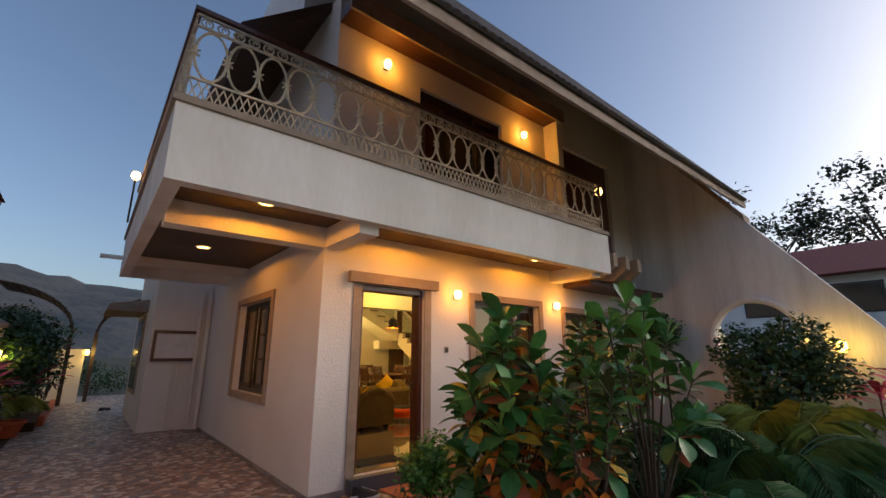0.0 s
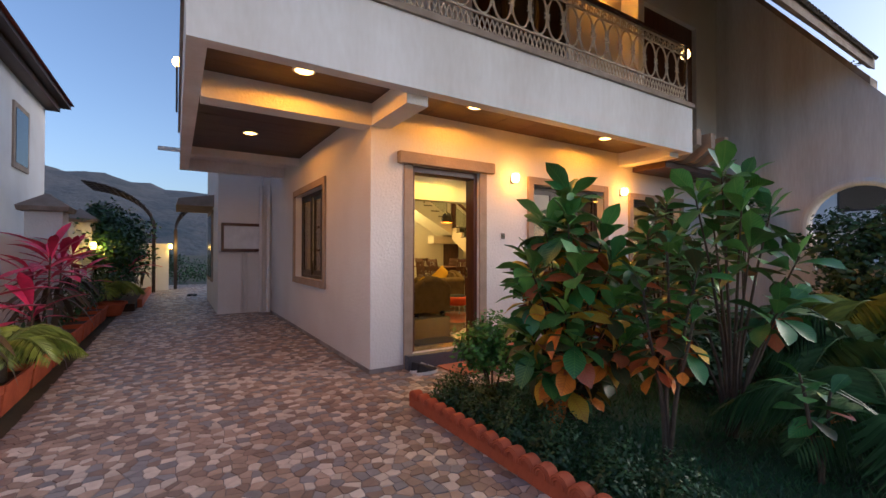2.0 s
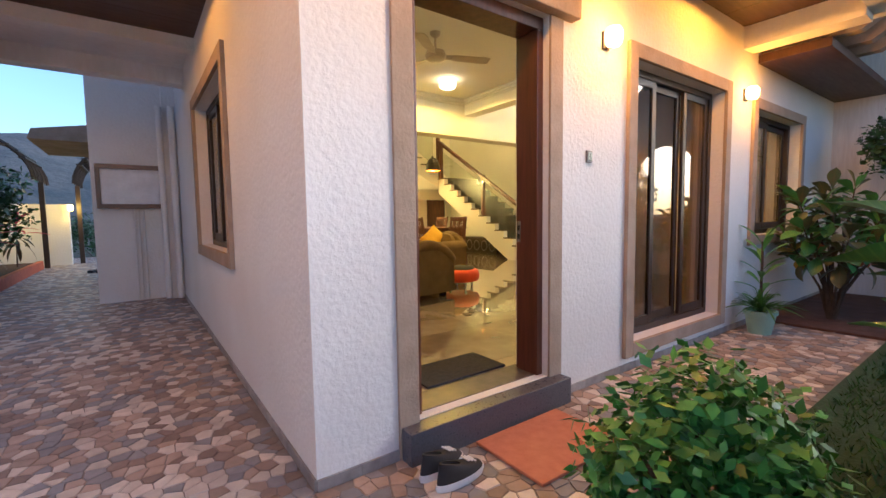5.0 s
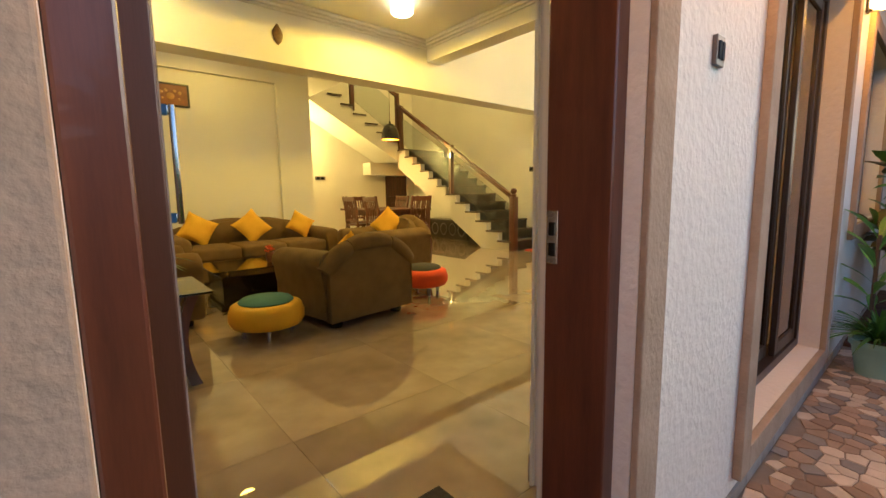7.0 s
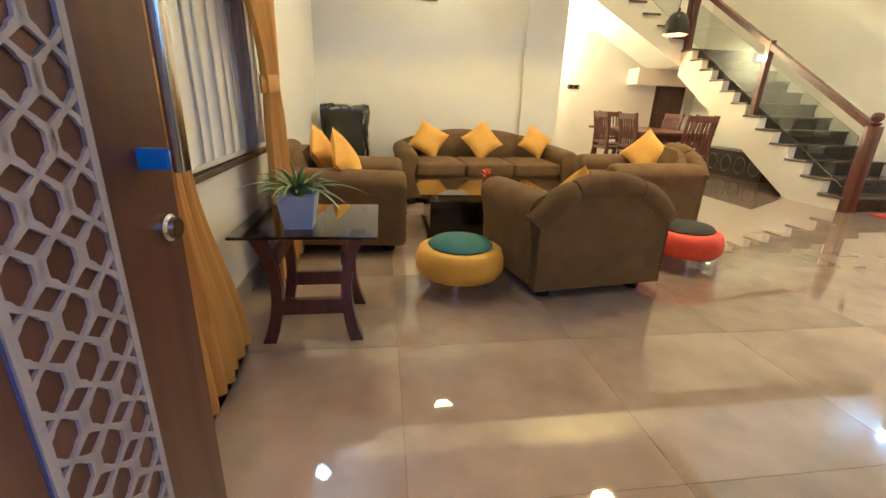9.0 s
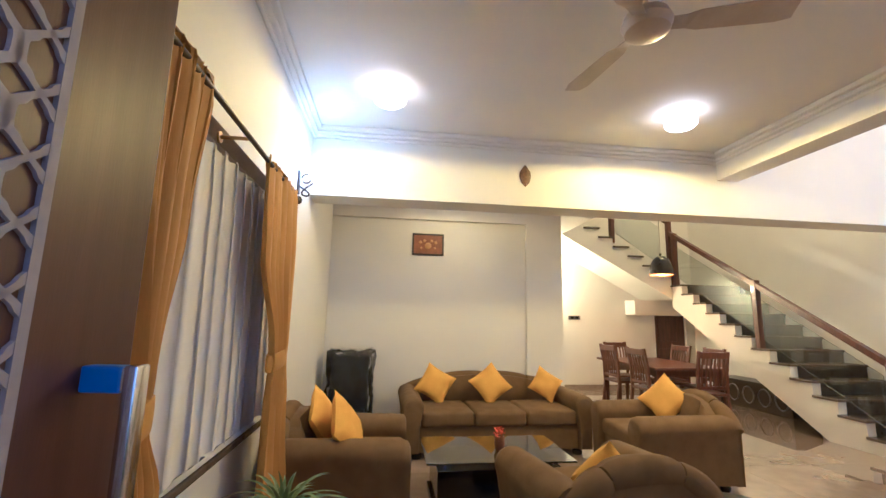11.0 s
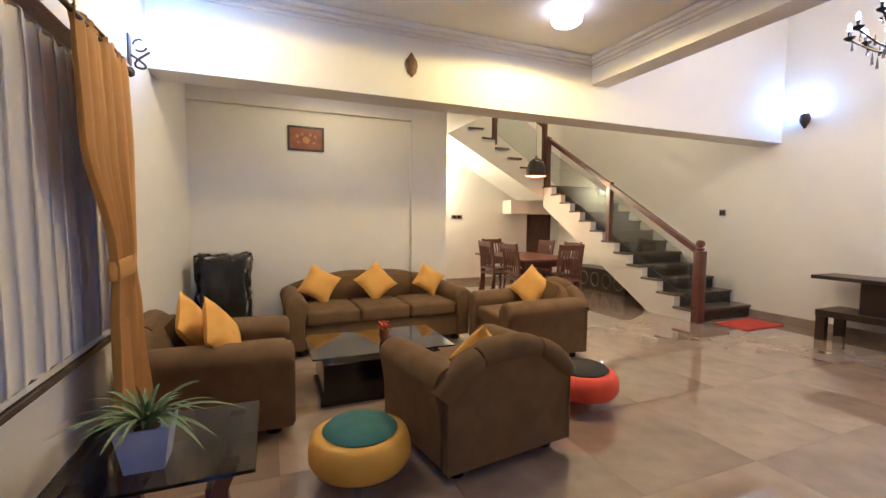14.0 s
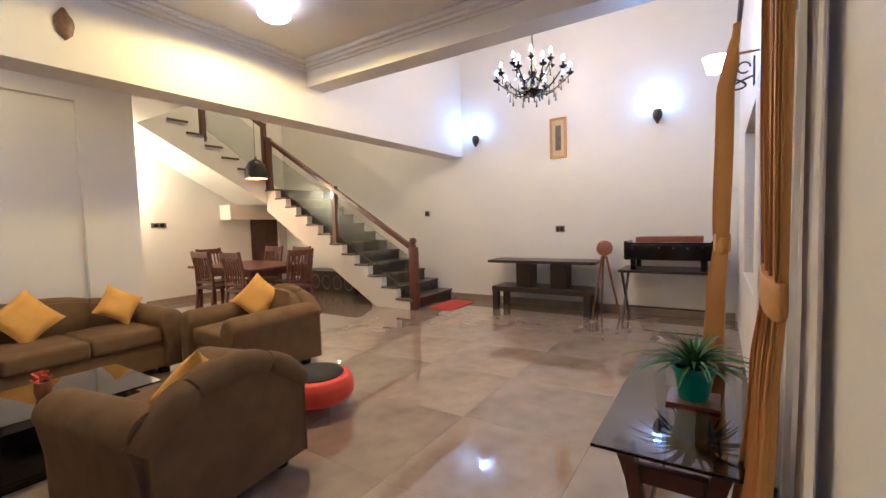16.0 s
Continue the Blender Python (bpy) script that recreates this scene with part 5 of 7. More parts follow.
part("body", box(B(), -0.18, 0.26, -0.75, 0.75, 0.0, 0.42, 0.006), M_BLACKWOOD, cb)
for k in range(5):
    y = -0.6 + k * 0.3
    bm = B()
    tube(bm, [(-0.185, y + 0.11 * math.cos(a) * (0.8 + 0.2 * abs(math.cos(a))), 0.21 + 0.13 * math.sin(a)) for a in [2 * math.pi * i / 16 for i in range(16)]], 0.012, 5, True)
    part("panel_ring", bm, mat("grey_carving", (0.16, 0.15, 0.15), None, 0.4), cb, "raised grey oval moulding", 40)

# ---- right wall furniture ----
bt = thing("bench_console", "espresso wooden console on a low bench by the wall", "console", (6.9, 2.68, F))
part("tabletop", box(B(), -0.2, 0.25, -0.76, 0.76, 0.68, 0.72, 0.005), M_BLACKWOOD, bt)
for y in (-0.25, 0.25):
    part("support", box(B(), -0.1, 0.15, y - 0.11, y + 0.11, 0.34, 0.68, 0.004), M_BLACKWOOD, bt)
part("lower_bench", box(B(), -0.2, 0.27, -0.7, 0.7, 0.27, 0.34, 0.005), M_BLACKWOOD, bt)
for sx in (-0.16, 0.2):
    for y in (-0.65, 0.65):
        part("leg", box(B(), sx - 0.035, sx + 0.035, y - 0.045, y + 0.045, 0, 0.27, 0.004), M_BLACKWOOD, bt)
tl = thing("tripod_lamp", "small wooden tripod with a brass searchlight", "tripod lamp", (6.93, 1.86, F))
M_TRIPOD = mat("tripod_wood", (0.25, 0.1, 0.035), None, 0.4, 10, 0.1)
for k in range(3):
    a = 2.1 * k + 0.4
    part("leg", rod(B(), (0.2 * math.cos(a), 0.2 * math.sin(a), 0), (0.03 * math.cos(a), 0.03 * math.sin(a), 0.78), 0.014, 0.016, 6), M_TRIPOD, tl)
part("head", lathe(B(), [(0.05, -0.08), (0.09, -0.06), (0.095, 0.05), (0.1, 0.06), (0.08, 0.065), (0.001, 0.06)], 24), mat("copper", (0.45, 0.2, 0.1), None, 0.3, metal=1.0), tl, "copper lamp head", 40).matrix_local = pose(0, 0, 0.88, 0, -80, 20)
part("yoke", rod(B(), (0, 0, 0.76), (0, 0, 0.84), 0.02), M_TRIPOD, tl)
ft = thing("game_stand", "dark folding stand against the wall", "stand", (6.85, 1.12, F))
part("top", box(B(), -0.3, 0.3, -0.5, 0.5, 0.62, 0.65, 0.004), M_BLACKWOOD, ft)
for sy in (-0.46, 0.46):
    for a, b in ((-0.26, 0.22), (0.22, -0.26)):
        part("leg", rod(B(), (a, sy, 0), (b, sy, 0.62), 0.018, 0.018, 4), M_BLACKWOOD, ft)
part("crossbar", rod(B(), (0.1, -0.46, 0.15), (0.1, 0.46, 0.15), 0.012), M_BLACKWOOD, ft)
fb = thing("table_football", "black tabletop football game with rods on a stand", "table football", (6.85, 1.1, F + 0.65))
part("body", box(box(box(B(), -0.24, -0.2, -0.45, 0.45, 0.12, 0.3, 0.006), 0.2, 0.24, -0.45, 0.45, 0.12, 0.3, 0.006), -0.2, 0.2, -0.45, 0.45, 0.12, 0.16), M_BLACK, fb)
part("end_wall", box(B(), -0.2, 0.2, -0.47, -0.43, 0.12, 0.34, 0.006), M_BLACK, fb)
part("end_wall", box(B(), -0.2, 0.2, 0.43, 0.47, 0.12, 0.34, 0.006), M_BLACK, fb)
for sy in (-0.36, 0.36):
    for sx in (-0.2, 0.2):
        part("leg", box(B(), sx - 0.03, sx + 0.03, sy - 0.03, sy + 0.03, 0, 0.12, 0.004), M_BLACK, fb)
for k in range(6):
    y = -0.35 + k * 0.14
    part("rod", rod(B(), (-0.34, y, 0.27), (0.32, y, 0.27), 0.007), M_CHROME, fb, "steel rod")
part("box_on_top", box(B(), -0.12, 0.15, -0.35, 0.35, 0.32, 0.39, 0.01), M_TRIPOD, fb)
sp = thing("speaker", "black tower speaker wrapped in clear plastic film", "speaker", (0.63, 5.32, F))
part("stand", box(B(), -0.12, 0.12, -0.1, 0.1, 0, 0.3, 0.01), M_BLACK, sp)
part("cabinet", box(B(), -0.2, 0.2, -0.15, 0.17, 0.3, 0.9, 0.03), M_BLACKFAB, sp)
bm = B()
bmesh.ops.create_cube(bm, size=1)
bmesh.ops.subdivide_edges(bm, edges=bm.edges, cuts=9, use_grid_fill=True)
for v in bm.verts:
    k = noise.noise_vector(v.co * 5) * 0.05 + noise.noise_vector(v.co * 16) * 0.02
    v.co = Vector((v.co.x * 0.46, v.co.y * 0.4 + 0.01, v.co.z * 0.68 + 0.6)) + k
part("plastic_wrap", bm, M_PLASTIC, sp, "crumpled clear plastic film")
vs = thing("flower_vase", "small vase with orange flowers on the coffee table", "vase", (1.86, 3.74, F + 0.362))
part("vase", lathe(B(), [(0.03, 0), (0.04, 0.05), (0.035, 0.1), (0.03, 0.1), (0.034, 0.05)], 18), M_TRIPOD, vs, "", 40)
bm = B()
rnd = random.Random(5)
for k in range(26):
    a, e = rnd.uniform(0, 6.3), rnd.uniform(0.1, 1.3)
    c_ = Vector((math.cos(a) * math.cos(e), math.sin(a) * math.cos(e), math.sin(e))) * rnd.uniform(0.02, 0.05) + Vector((0, 0, 0.11))
    q = [bm.verts.new(c_ + Vector((rnd.uniform(-1, 1), rnd.uniform(-1, 1), rnd.uniform(-1, 1))) * 0.02) for _ in range(4)]
    bm.faces.new(q[:3])
    bm.faces.new((q[1], q[2], q[3]))
part("flowers", bm, mat("orange_petal", (0.9, 0.16, 0.02), None, 0.6), vs, "bright orange flowers")
tagged(part("door_mat", box(B(), 6.35, 7.05, 3.87, 4.28, F, F + 0.015, 0.004), M_REDMAT), "red coir mat at the foot of the stairs", "mat")
tagged(part("door_mat", box(B(), 0.74, 1.345, 0.275, 0.6, F, F + 0.014, 0.004), M_DARKMAT), "dark grey door mat just inside the door", "mat")

# ---- balcony railing ----
def ring(bm, cx, cz, rx, rz, r):
    return tube(bm, [(cx + rx * math.cos(a), 0, cz + rz * math.sin(a)) for a in [2 * math.pi * i / 20 for i in range(20)]], r, 5, True)


def rail_cross(w=0.065):
    return rod(rod(B(), (0, 0, 0.03), (w, 0, 0.19), 0.008, seg=4), (w, 0.004, 0.03), (0, 0.004, 0.19), 0.008, seg=4)


def rail_scroll():
    bm = ring(B(), 0, 0.75, 0.045, 0.04, 0.008)
    return tube(bm, [(0.02 * math.cos(a) * (1 - a / 8), 0, 0.75 + 0.02 * math.sin(a)) for a in [k * 0.6 for k in range(9)]], 0.007, 4)


def flower(bm, x, z):
    for k in range(6):
        a = k * math.pi / 3 + math.pi / 6
        rod(bm, (x, 0, z), (x + 0.05 * math.cos(a), 0, z + 0.06 * math.sin(a)), 0.014, 0.008, 5)
    rod(bm, (x, -0.012, z), (x, 0.012, z), 0.02, seg=8)
    for s in (-1, 1):
        rod(bm, (x - 0.012 * s, 0, z - 0.13), (x - 0.012 * s, 0, z + 0.13), 0.008, seg=4)


def mesh_of(bm, name, material, smooth=40):
    bmesh.ops.recalc_face_normals(bm, faces=bm.faces)
    me = bpy.data.meshes.new(name)
    bm.to_mesh(me)
    bm.free()
    me.materials.append(material)
    if smooth:
        me.shade_smooth()
        me.set_sharp_from_angle(angle=radians(smooth))
    return me


rail = thing("balcony_railing", "cream wrought iron balcony railing with ovals and scrolls", "railing", (0, 0, BZ1 + 0.065))
OM = mesh_of(ring(B(), 0.13, 0.45, 0.125, 0.23, 0.012), "oval_ring", M_IRON)
XM = mesh_of(rail_cross(), "lattice_cross", M_IRON)
SM = mesh_of(rail_scroll(), "scroll", M_IRON)
bm = B()
flower(bm, 0, 0.45)
FM = mesh_of(bm, "rosette", M_IRON)
for count, turn in ((24, 0.0), (20, math.pi / 2)):
    for i in range(count):
        def along(d):
            return (BX0 + 0.07 + i * 0.255 + d, BY0 + 0.06, 0) if not turn else (BX0 + 0.06, BY0 + 0.07 + i * 0.255 + d, 0)
        piece("oval_ring", OM, rail, along(0), turn, (0.98, 1, 1))
        piece("rosette", FM, rail, along(0), turn)
        for k in range(4):
            piece("lattice_cross", XM, rail, along(k * 0.0637), turn)
        for k in (1, 3):
            piece("scroll", SM, rail, along(k * 0.0637), turn)
for z, h in ((0.0, 0.02), (0.2, 0.018), (0.69, 0.018), (0.8, 0.018)):
    part("bar", box(B(), BX0 + 0.06, BX1 - 0.05, BY0 + 0.05, BY0 + 0.07, z, z + h), M_IRON, rail)
    part("bar", box(B(), BX0 + 0.05, BX0 + 0.07, BY0 + 0.07, BY1, z, z + h), M_IRON, rail)
part("handrail", box(B(), BX0 + 0.03, BX1 - 0.03, BY0 + 0.03, BY0 + 0.09, 0.83, 0.875, 0.008), M_WOOD, rail, "brown wooden handrail")
part("handrail", box(B(), BX0 + 0.03, BX0 + 0.09, BY0 + 0.09, BY1, 0.83, 0.875, 0.008), M_WOOD, rail, "brown wooden handrail")
part("end_post", box(B(), BX1 - 0.08, BX1 - 0.04, BY0 + 0.04, BY0 + 0.08, 0, 0.86, 0.004), M_IRONDARK, rail)
for x, y in ((4.55, -0.85), (-1.75, 3.4)):
    g = thing("globe_lamp", "white glass lantern lit at the balcony railing", "lantern", (x, y, 4.12), group="balcony lanterns")
    part("globe", lathe(B(), [(0.03, 0.0), (0.06, 0.03), (0.065, 0.08), (0.045, 0.13), (0.02, 0.14)], 18), G_AMBER, g, "glowing glass globe", 40)
    part("stem", rod(B(), (0, 0, -0.7), (0, 0, 0.0), 0.014), M_IRONDARK, g)

# ---- meter box, pipes, side canopy ----
mb = thing("notice_board", "white board in a dark wooden frame on the bay wall", "board", (-0.52, 5.78, 1.6))
bm = B()
for q in ((-0.43, 0.43, 0.25, 0.31), (-0.43, 0.43, -0.29, -0.23), (-0.43, -0.38, -0.23, 0.25), (0.38, 0.43, -0.23, 0.25)):
    box(bm, q[0], q[1], -0.09, 0, q[2], q[3], 0.004)
part("frame", bm, M_WOOD, mb)
part("panel", box(B(), -0.38, 0.38, -0.06, -0.002, -0.23, 0.25), mat("board_white", (0.78, 0.8, 0.84), None, 0.5), mb)
for dx in (-0.05, 0.0, 0.06):
    tagged(part("conduit_pipe", rod(B(), (-0.5 + dx, 5.76, 0.02), (-0.5 + dx, 5.76, 1.32), 0.014), M_STUCCO), "thin painted conduit below the board", "pipe", "conduits")
for x, y in ((-0.2, 5.57), (-0.06, 5.5)):
    tagged(part("drain_pipe", rod(B(), (x, y, 0.02), (x, y, 2.72), 0.04, seg=12), M_STUCCO, None, "", 40), "white drain pipe up the wall corner", "pipe", "drain pipes")
structure("side_canopy", prism(B(), [(-1.75, 2.35), (-1.0, 2.35), (-1.0, 2.62), (-1.7, 2.5)], "y", 6.9, 8.9), M_COPING, "small beige window canopy on the bay", "canopy")
wb = thing("window_5", "dark narrow window in the bay wall", "window", kind="structure")
part("window_frame", box(B(), -1.035, -1.0, 7.1, 8.6, 0.6, 2.3, 0.004), M_STONE, wb)
part("pane", box(B(), -1.045, -1.036, 7.2, 8.5, 0.7, 2.2), M_BLACK, wb)

# ---- front step things ----
def shoe(x, y, rz):
    s = thing("shoe", "black sneaker with a white sole by the door step", "shoe", (x, y, 0.004), rz, "pair of sneakers")
    def ring(z, k, lift=0.0):
        return [(0.5 * 0.27 * math.cos(a) * k, (0.045 + 0.008 * math.cos(a)) * math.sin(a) * k, z + lift * math.cos(a)) for a in [2 * math.pi * i / 18 for i in range(18)]]
    bm = B()
    loft(bm, [[bm.verts.new(p) for p in ring(*q)] for q in ((0, 0.97), (0.015, 1.03), (0.032, 1.0))])
    part("sole", bm, mat("white_rubber", (0.75, 0.75, 0.75), None, 0.6), s, "thick white sole", 50)
    bm = B()
    loft(bm, [[bm.verts.new((p[0] - sh, p[1], p[2])) for p in ring(z, k, l)] for z, k, l, sh in ((0.032, 0.97, 0, 0), (0.06, 0.88, -0.01, 0.005), (0.085, 0.66, -0.02, 0.03), (0.1, 0.48, -0.02, 0.055), (0.1, 0.4, -0.02, 0.055), (0.07, 0.36, -0.02, 0.05))])
    part("upper", bm, M_BLACKFAB, s, "", 50)
    for k in range(3):
        part("lace", rod(B(), (0.03 + 0.02 * k, -0.025, 0.085 - 0.008 * k), (0.03 + 0.02 * k, 0.025, 0.085 - 0.008 * k), 0.004, seg=5), M_SHEER, s)


shoe(0.5, -0.19, 12)
shoe(0.52, -0.3, 6)
tagged(part("door_mat", box(B(), 0.76, 1.36, -0.55, -0.12, 0.004, 0.02, 0.004), M_PEACHMAT), "peach coloured mat before the door step", "mat")
tagged(part("slippers", prism(prism(B(), [(-1.45, 10.4), (-1.35, 10.38), (-1.3, 10.65), (-1.42, 10.67)], "z", 0.004, 0.06), [(-1.3, 10.36), (-1.2, 10.4), (-1.2, 10.66), (-1.3, 10.64)], "z", 0.004, 0.05), M_BLACKFAB), "dark slippers lying on the paved path", "slippers")

# ---- leaves ----
def leaf_mesh(name, L, W, material, droop=0.25, fold=0.25, nseg=6, wave=0.0):
    bm = B()
    prev = None
    for k in range(nseg + 1):
        v = k / nseg
        w = W / 2 * math.sin(math.pi * (0.05 + 0.95 * v) ** 1.75) ** 0.85 if k < nseg else 0.0006
        y, z = L * v, L * (0.12 * v - droop * v * v)
        wv = wave * math.sin(v * 9)
        cur = [bm.verts.new((-w, y, z + w * fold + wv)), bm.verts.new((0, y, z)), bm.verts.new((w, y, z + w * fold - wv))]
        if prev:
            bm.faces.new((prev[0], prev[1], cur[1], cur[0]))
            bm.faces.new((prev[1], prev[2], cur[2], cur[1]))
        prev = cur
    return mesh_of(bm, name, material, 70)


def leafmat(name, a, b, vein, rnd=0.3, rough=0.38):
    """Broad leaf with a pale midrib and slanting side veins."""
    m = mat(name, a, b, rough, 14, 0.15, detail=60, objrand=rnd, depth=0.002)
    n, l = m.node_tree.nodes, m.node_tree.links
    base = n["Principled BSDF"].inputs["Base Color"]
    src = base.links[0].from_socket
    tc, sep = n.new("ShaderNodeTexCoord"), n.new("ShaderNodeSeparateXYZ")
    l.new(tc.outputs["Object"], sep.inputs[0])

    def op(kind, u, v=0.0):
        q = n.new("ShaderNodeMath")
        q.operation = kind
        for s, val in zip(q.inputs, (u, v)):
            if isinstance(val, float):
                s.default_value = val
            else:
                l.new(val, s)
        return q.outputs[0]
    ax = op("ABSOLUTE", sep.outputs[0])
    wave = op("SINE", op("MULTIPLY", op("SUBTRACT", sep.outputs[1], op("MULTIPLY", ax, 0.9)), 330.0))
    side = op("MULTIPLY", op("MAXIMUM", op("MULTIPLY", op("SUBTRACT", wave, 0.55), 2.6), 0.0), 0.75)
    rib = op("MAXIMUM", op("SUBTRACT", 1.0, op("MULTIPLY", ax, 260.0)), 0.0)
    fac = op("MULTIPLY", op("MINIMUM", op("ADD", side, rib), 1.0), 0.45)
    mix = n.new("ShaderNodeMixRGB")
    l.new(fac, mix.inputs[0])
    l.new(src, mix.inputs[1])
    mix.inputs[2].default_value = (*vein, 1)
    l.new(mix.outputs[0], base)
    return m


L_GREEN = leafmat("croton_green", (0.055, 0.2, 0.045), (0.028, 0.11, 0.024), (0.2, 0.34, 0.07))
L_LIGHT = leafmat("croton_light_green", (0.13, 0.34, 0.065), (0.065, 0.22, 0.045), (0.36, 0.5, 0.12))
L_DARK = leafmat("croton_dark", (0.05, 0.1, 0.035), (0.09, 0.06, 0.03), (0.22, 0.14, 0.04))
L_ORANGE = leafmat("croton_orange", (0.85, 0.27, 0.03), (0.62, 0.15, 0.02), (0.3, 0.07, 0.02))
L_RED = leafmat("croton_red", (0.6, 0.13, 0.05), (0.36, 0.09, 0.03), (0.5, 0.22, 0.08))
L_YELLOW = leafmat("croton_yellow", (0.8, 0.5, 0.04), (0.6, 0.32, 0.03), (0.42, 0.1, 0.02))
M_BARK = mat("shrub_bark", (0.1, 0.07, 0.045), (0.06, 0.04, 0.03), 0.9, 20, 0.5)
LEAF = {m.name: [leaf_mesh("leaf", L, W, m, d, 0.3, 6, 0.003) for L, W, d in ((0.24, 0.125, 0.25), (0.27, 0.135, 0.42), (0.21, 0.115, 0.1))] for m in (L_GREEN, L_LIGHT, L_DARK, L_ORANGE, L_RED, L_YELLOW)}


def put_leaf(parent, mesh, loc, yaw, pitch, roll, s):
    ob = new("leaf", mesh)
    ob.parent = parent
    ob.matrix_basis = Matrix.LocRotScale(Vector(loc), Euler((pitch, roll, yaw), "XYZ"), Vector((s, s, s)))


def croton(name, loc, stems, label, seed, size=0.8):
    """stems: (lean x, lean y, height, leaves, low leaf start)."""
    rnd = random.Random(seed)
    p = thing(name, label, "shrub", loc, group="croton shrubs")
    for lx, ly, h, count, start in stems:
        pts = [(lx * v ** 1.3 + 0.015 * math.sin(v * 9 + lx * 20), ly * v ** 1.3, h * v) for v in [k / 7 for k in range(8)]]
        part("stem", tube(B(), pts, 0.014, 6, radii=[0.016 - 0.009 * k / 7 for k in range(8)]), M_BARK, p, "", 50)
        for k in range(count):
            v = start + (1 - start) * (k + 0.5) / count
            v = min(1, v)
            yaw = k * 2.4 + rnd.uniform(-0.4, 0.4)
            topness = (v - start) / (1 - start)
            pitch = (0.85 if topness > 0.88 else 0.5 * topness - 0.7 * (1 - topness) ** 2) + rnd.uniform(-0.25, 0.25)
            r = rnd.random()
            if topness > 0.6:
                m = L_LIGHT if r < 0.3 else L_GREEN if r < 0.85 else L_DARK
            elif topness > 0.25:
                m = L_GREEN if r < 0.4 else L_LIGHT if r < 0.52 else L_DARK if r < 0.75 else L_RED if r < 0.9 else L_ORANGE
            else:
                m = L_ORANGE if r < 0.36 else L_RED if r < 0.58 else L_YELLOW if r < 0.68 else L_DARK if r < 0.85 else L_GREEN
            z = h * v
            c = (lx * v ** 1.3, ly * v ** 1.3, z)
            put_leaf(p, rnd.choice(LEAF[m.name]), c, yaw, pitch, rnd.uniform(-0.4, 0.4), size * rnd.uniform(0.6, 1.1))
    return p


def rosette_shrub(loc, tiers, label, seed, leaves=13, size=0.9, warm=1.0, light=0.7):
    """tiers: (height, spread, shoots). Broad leaves stand in a rosette at the end of each shoot."""
    rnd = random.Random(seed)
    p = thing("croton_shrub", label, "shrub", loc, group="croton shrubs")
    top = tiers[0][0]
    for zt, spread, count in tiers:
        a0 = rnd.uniform(0, 6.28)
        for i in range(count):
            a = a0 + 6.283 * i / count + rnd.uniform(-0.25, 0.25)
            r = spread * rnd.uniform(0.75, 1.12)
            tip = Vector((r * math.cos(a), r * math.sin(a), zt + rnd.uniform(-0.08, 0.08)))
            pts = [(0.02 * math.cos(a), 0.02 * math.sin(a), 0), (tip.x * 0.25, tip.y * 0.25, tip.z * 0.4), (tip.x * 0.65, tip.y * 0.65, tip.z * 0.75), tuple(tip)]
            part("stem", tube(B(), pts, 0.012, 6, radii=[0.014, 0.011, 0.008, 0.005]), M_BARK, p, "", 50)
            axis = Vector((tip.x * 1.2, tip.y * 1.2, 0.28 + 0.4 * tip.z)).normalized()
            for k in range(leaves):
                v = (k + 0.5) / leaves
                az = k * 2.4 + rnd.uniform(-0.3, 0.3)
                open_ = radians(16 + 118 * (1 - v) + rnd.uniform(-14, 14))
                d = Vector((math.sin(open_) * math.cos(az), math.sin(open_) * math.sin(az), math.cos(open_)))
                d = Vector((0, 0, 1)).rotation_difference(axis) @ d
                yaw = math.atan2(-d.x, d.y)
                pitch = math.asin(max(-1, min(1, d.z)))
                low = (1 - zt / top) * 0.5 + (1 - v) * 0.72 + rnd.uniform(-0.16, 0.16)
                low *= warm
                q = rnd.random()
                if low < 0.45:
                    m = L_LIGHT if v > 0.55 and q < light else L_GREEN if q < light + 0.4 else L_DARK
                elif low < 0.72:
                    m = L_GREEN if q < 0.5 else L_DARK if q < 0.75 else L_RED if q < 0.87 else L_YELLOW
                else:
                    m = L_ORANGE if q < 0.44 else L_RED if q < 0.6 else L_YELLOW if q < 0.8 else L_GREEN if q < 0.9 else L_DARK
                base = tip - axis * (0.16 * (1 - v))
                put_leaf(p, rnd.choice(LEAF[m.name]), base, yaw, pitch, rnd.uniform(-0.5, 0.5), size * rnd.uniform(0.72, 1.12))
    return p


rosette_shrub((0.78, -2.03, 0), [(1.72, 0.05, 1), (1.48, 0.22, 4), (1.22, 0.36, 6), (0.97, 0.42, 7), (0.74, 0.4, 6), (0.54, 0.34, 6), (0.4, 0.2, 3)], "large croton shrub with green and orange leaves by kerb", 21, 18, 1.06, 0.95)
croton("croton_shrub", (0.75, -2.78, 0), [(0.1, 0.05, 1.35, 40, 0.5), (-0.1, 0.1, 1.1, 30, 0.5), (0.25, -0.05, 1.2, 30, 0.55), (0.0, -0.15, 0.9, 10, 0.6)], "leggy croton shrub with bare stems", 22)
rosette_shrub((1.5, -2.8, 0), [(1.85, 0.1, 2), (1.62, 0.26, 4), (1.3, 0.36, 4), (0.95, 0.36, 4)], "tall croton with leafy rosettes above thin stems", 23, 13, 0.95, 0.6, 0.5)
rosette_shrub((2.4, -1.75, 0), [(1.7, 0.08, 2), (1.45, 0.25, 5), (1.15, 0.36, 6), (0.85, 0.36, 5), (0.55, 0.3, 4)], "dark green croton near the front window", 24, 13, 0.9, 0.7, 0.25)
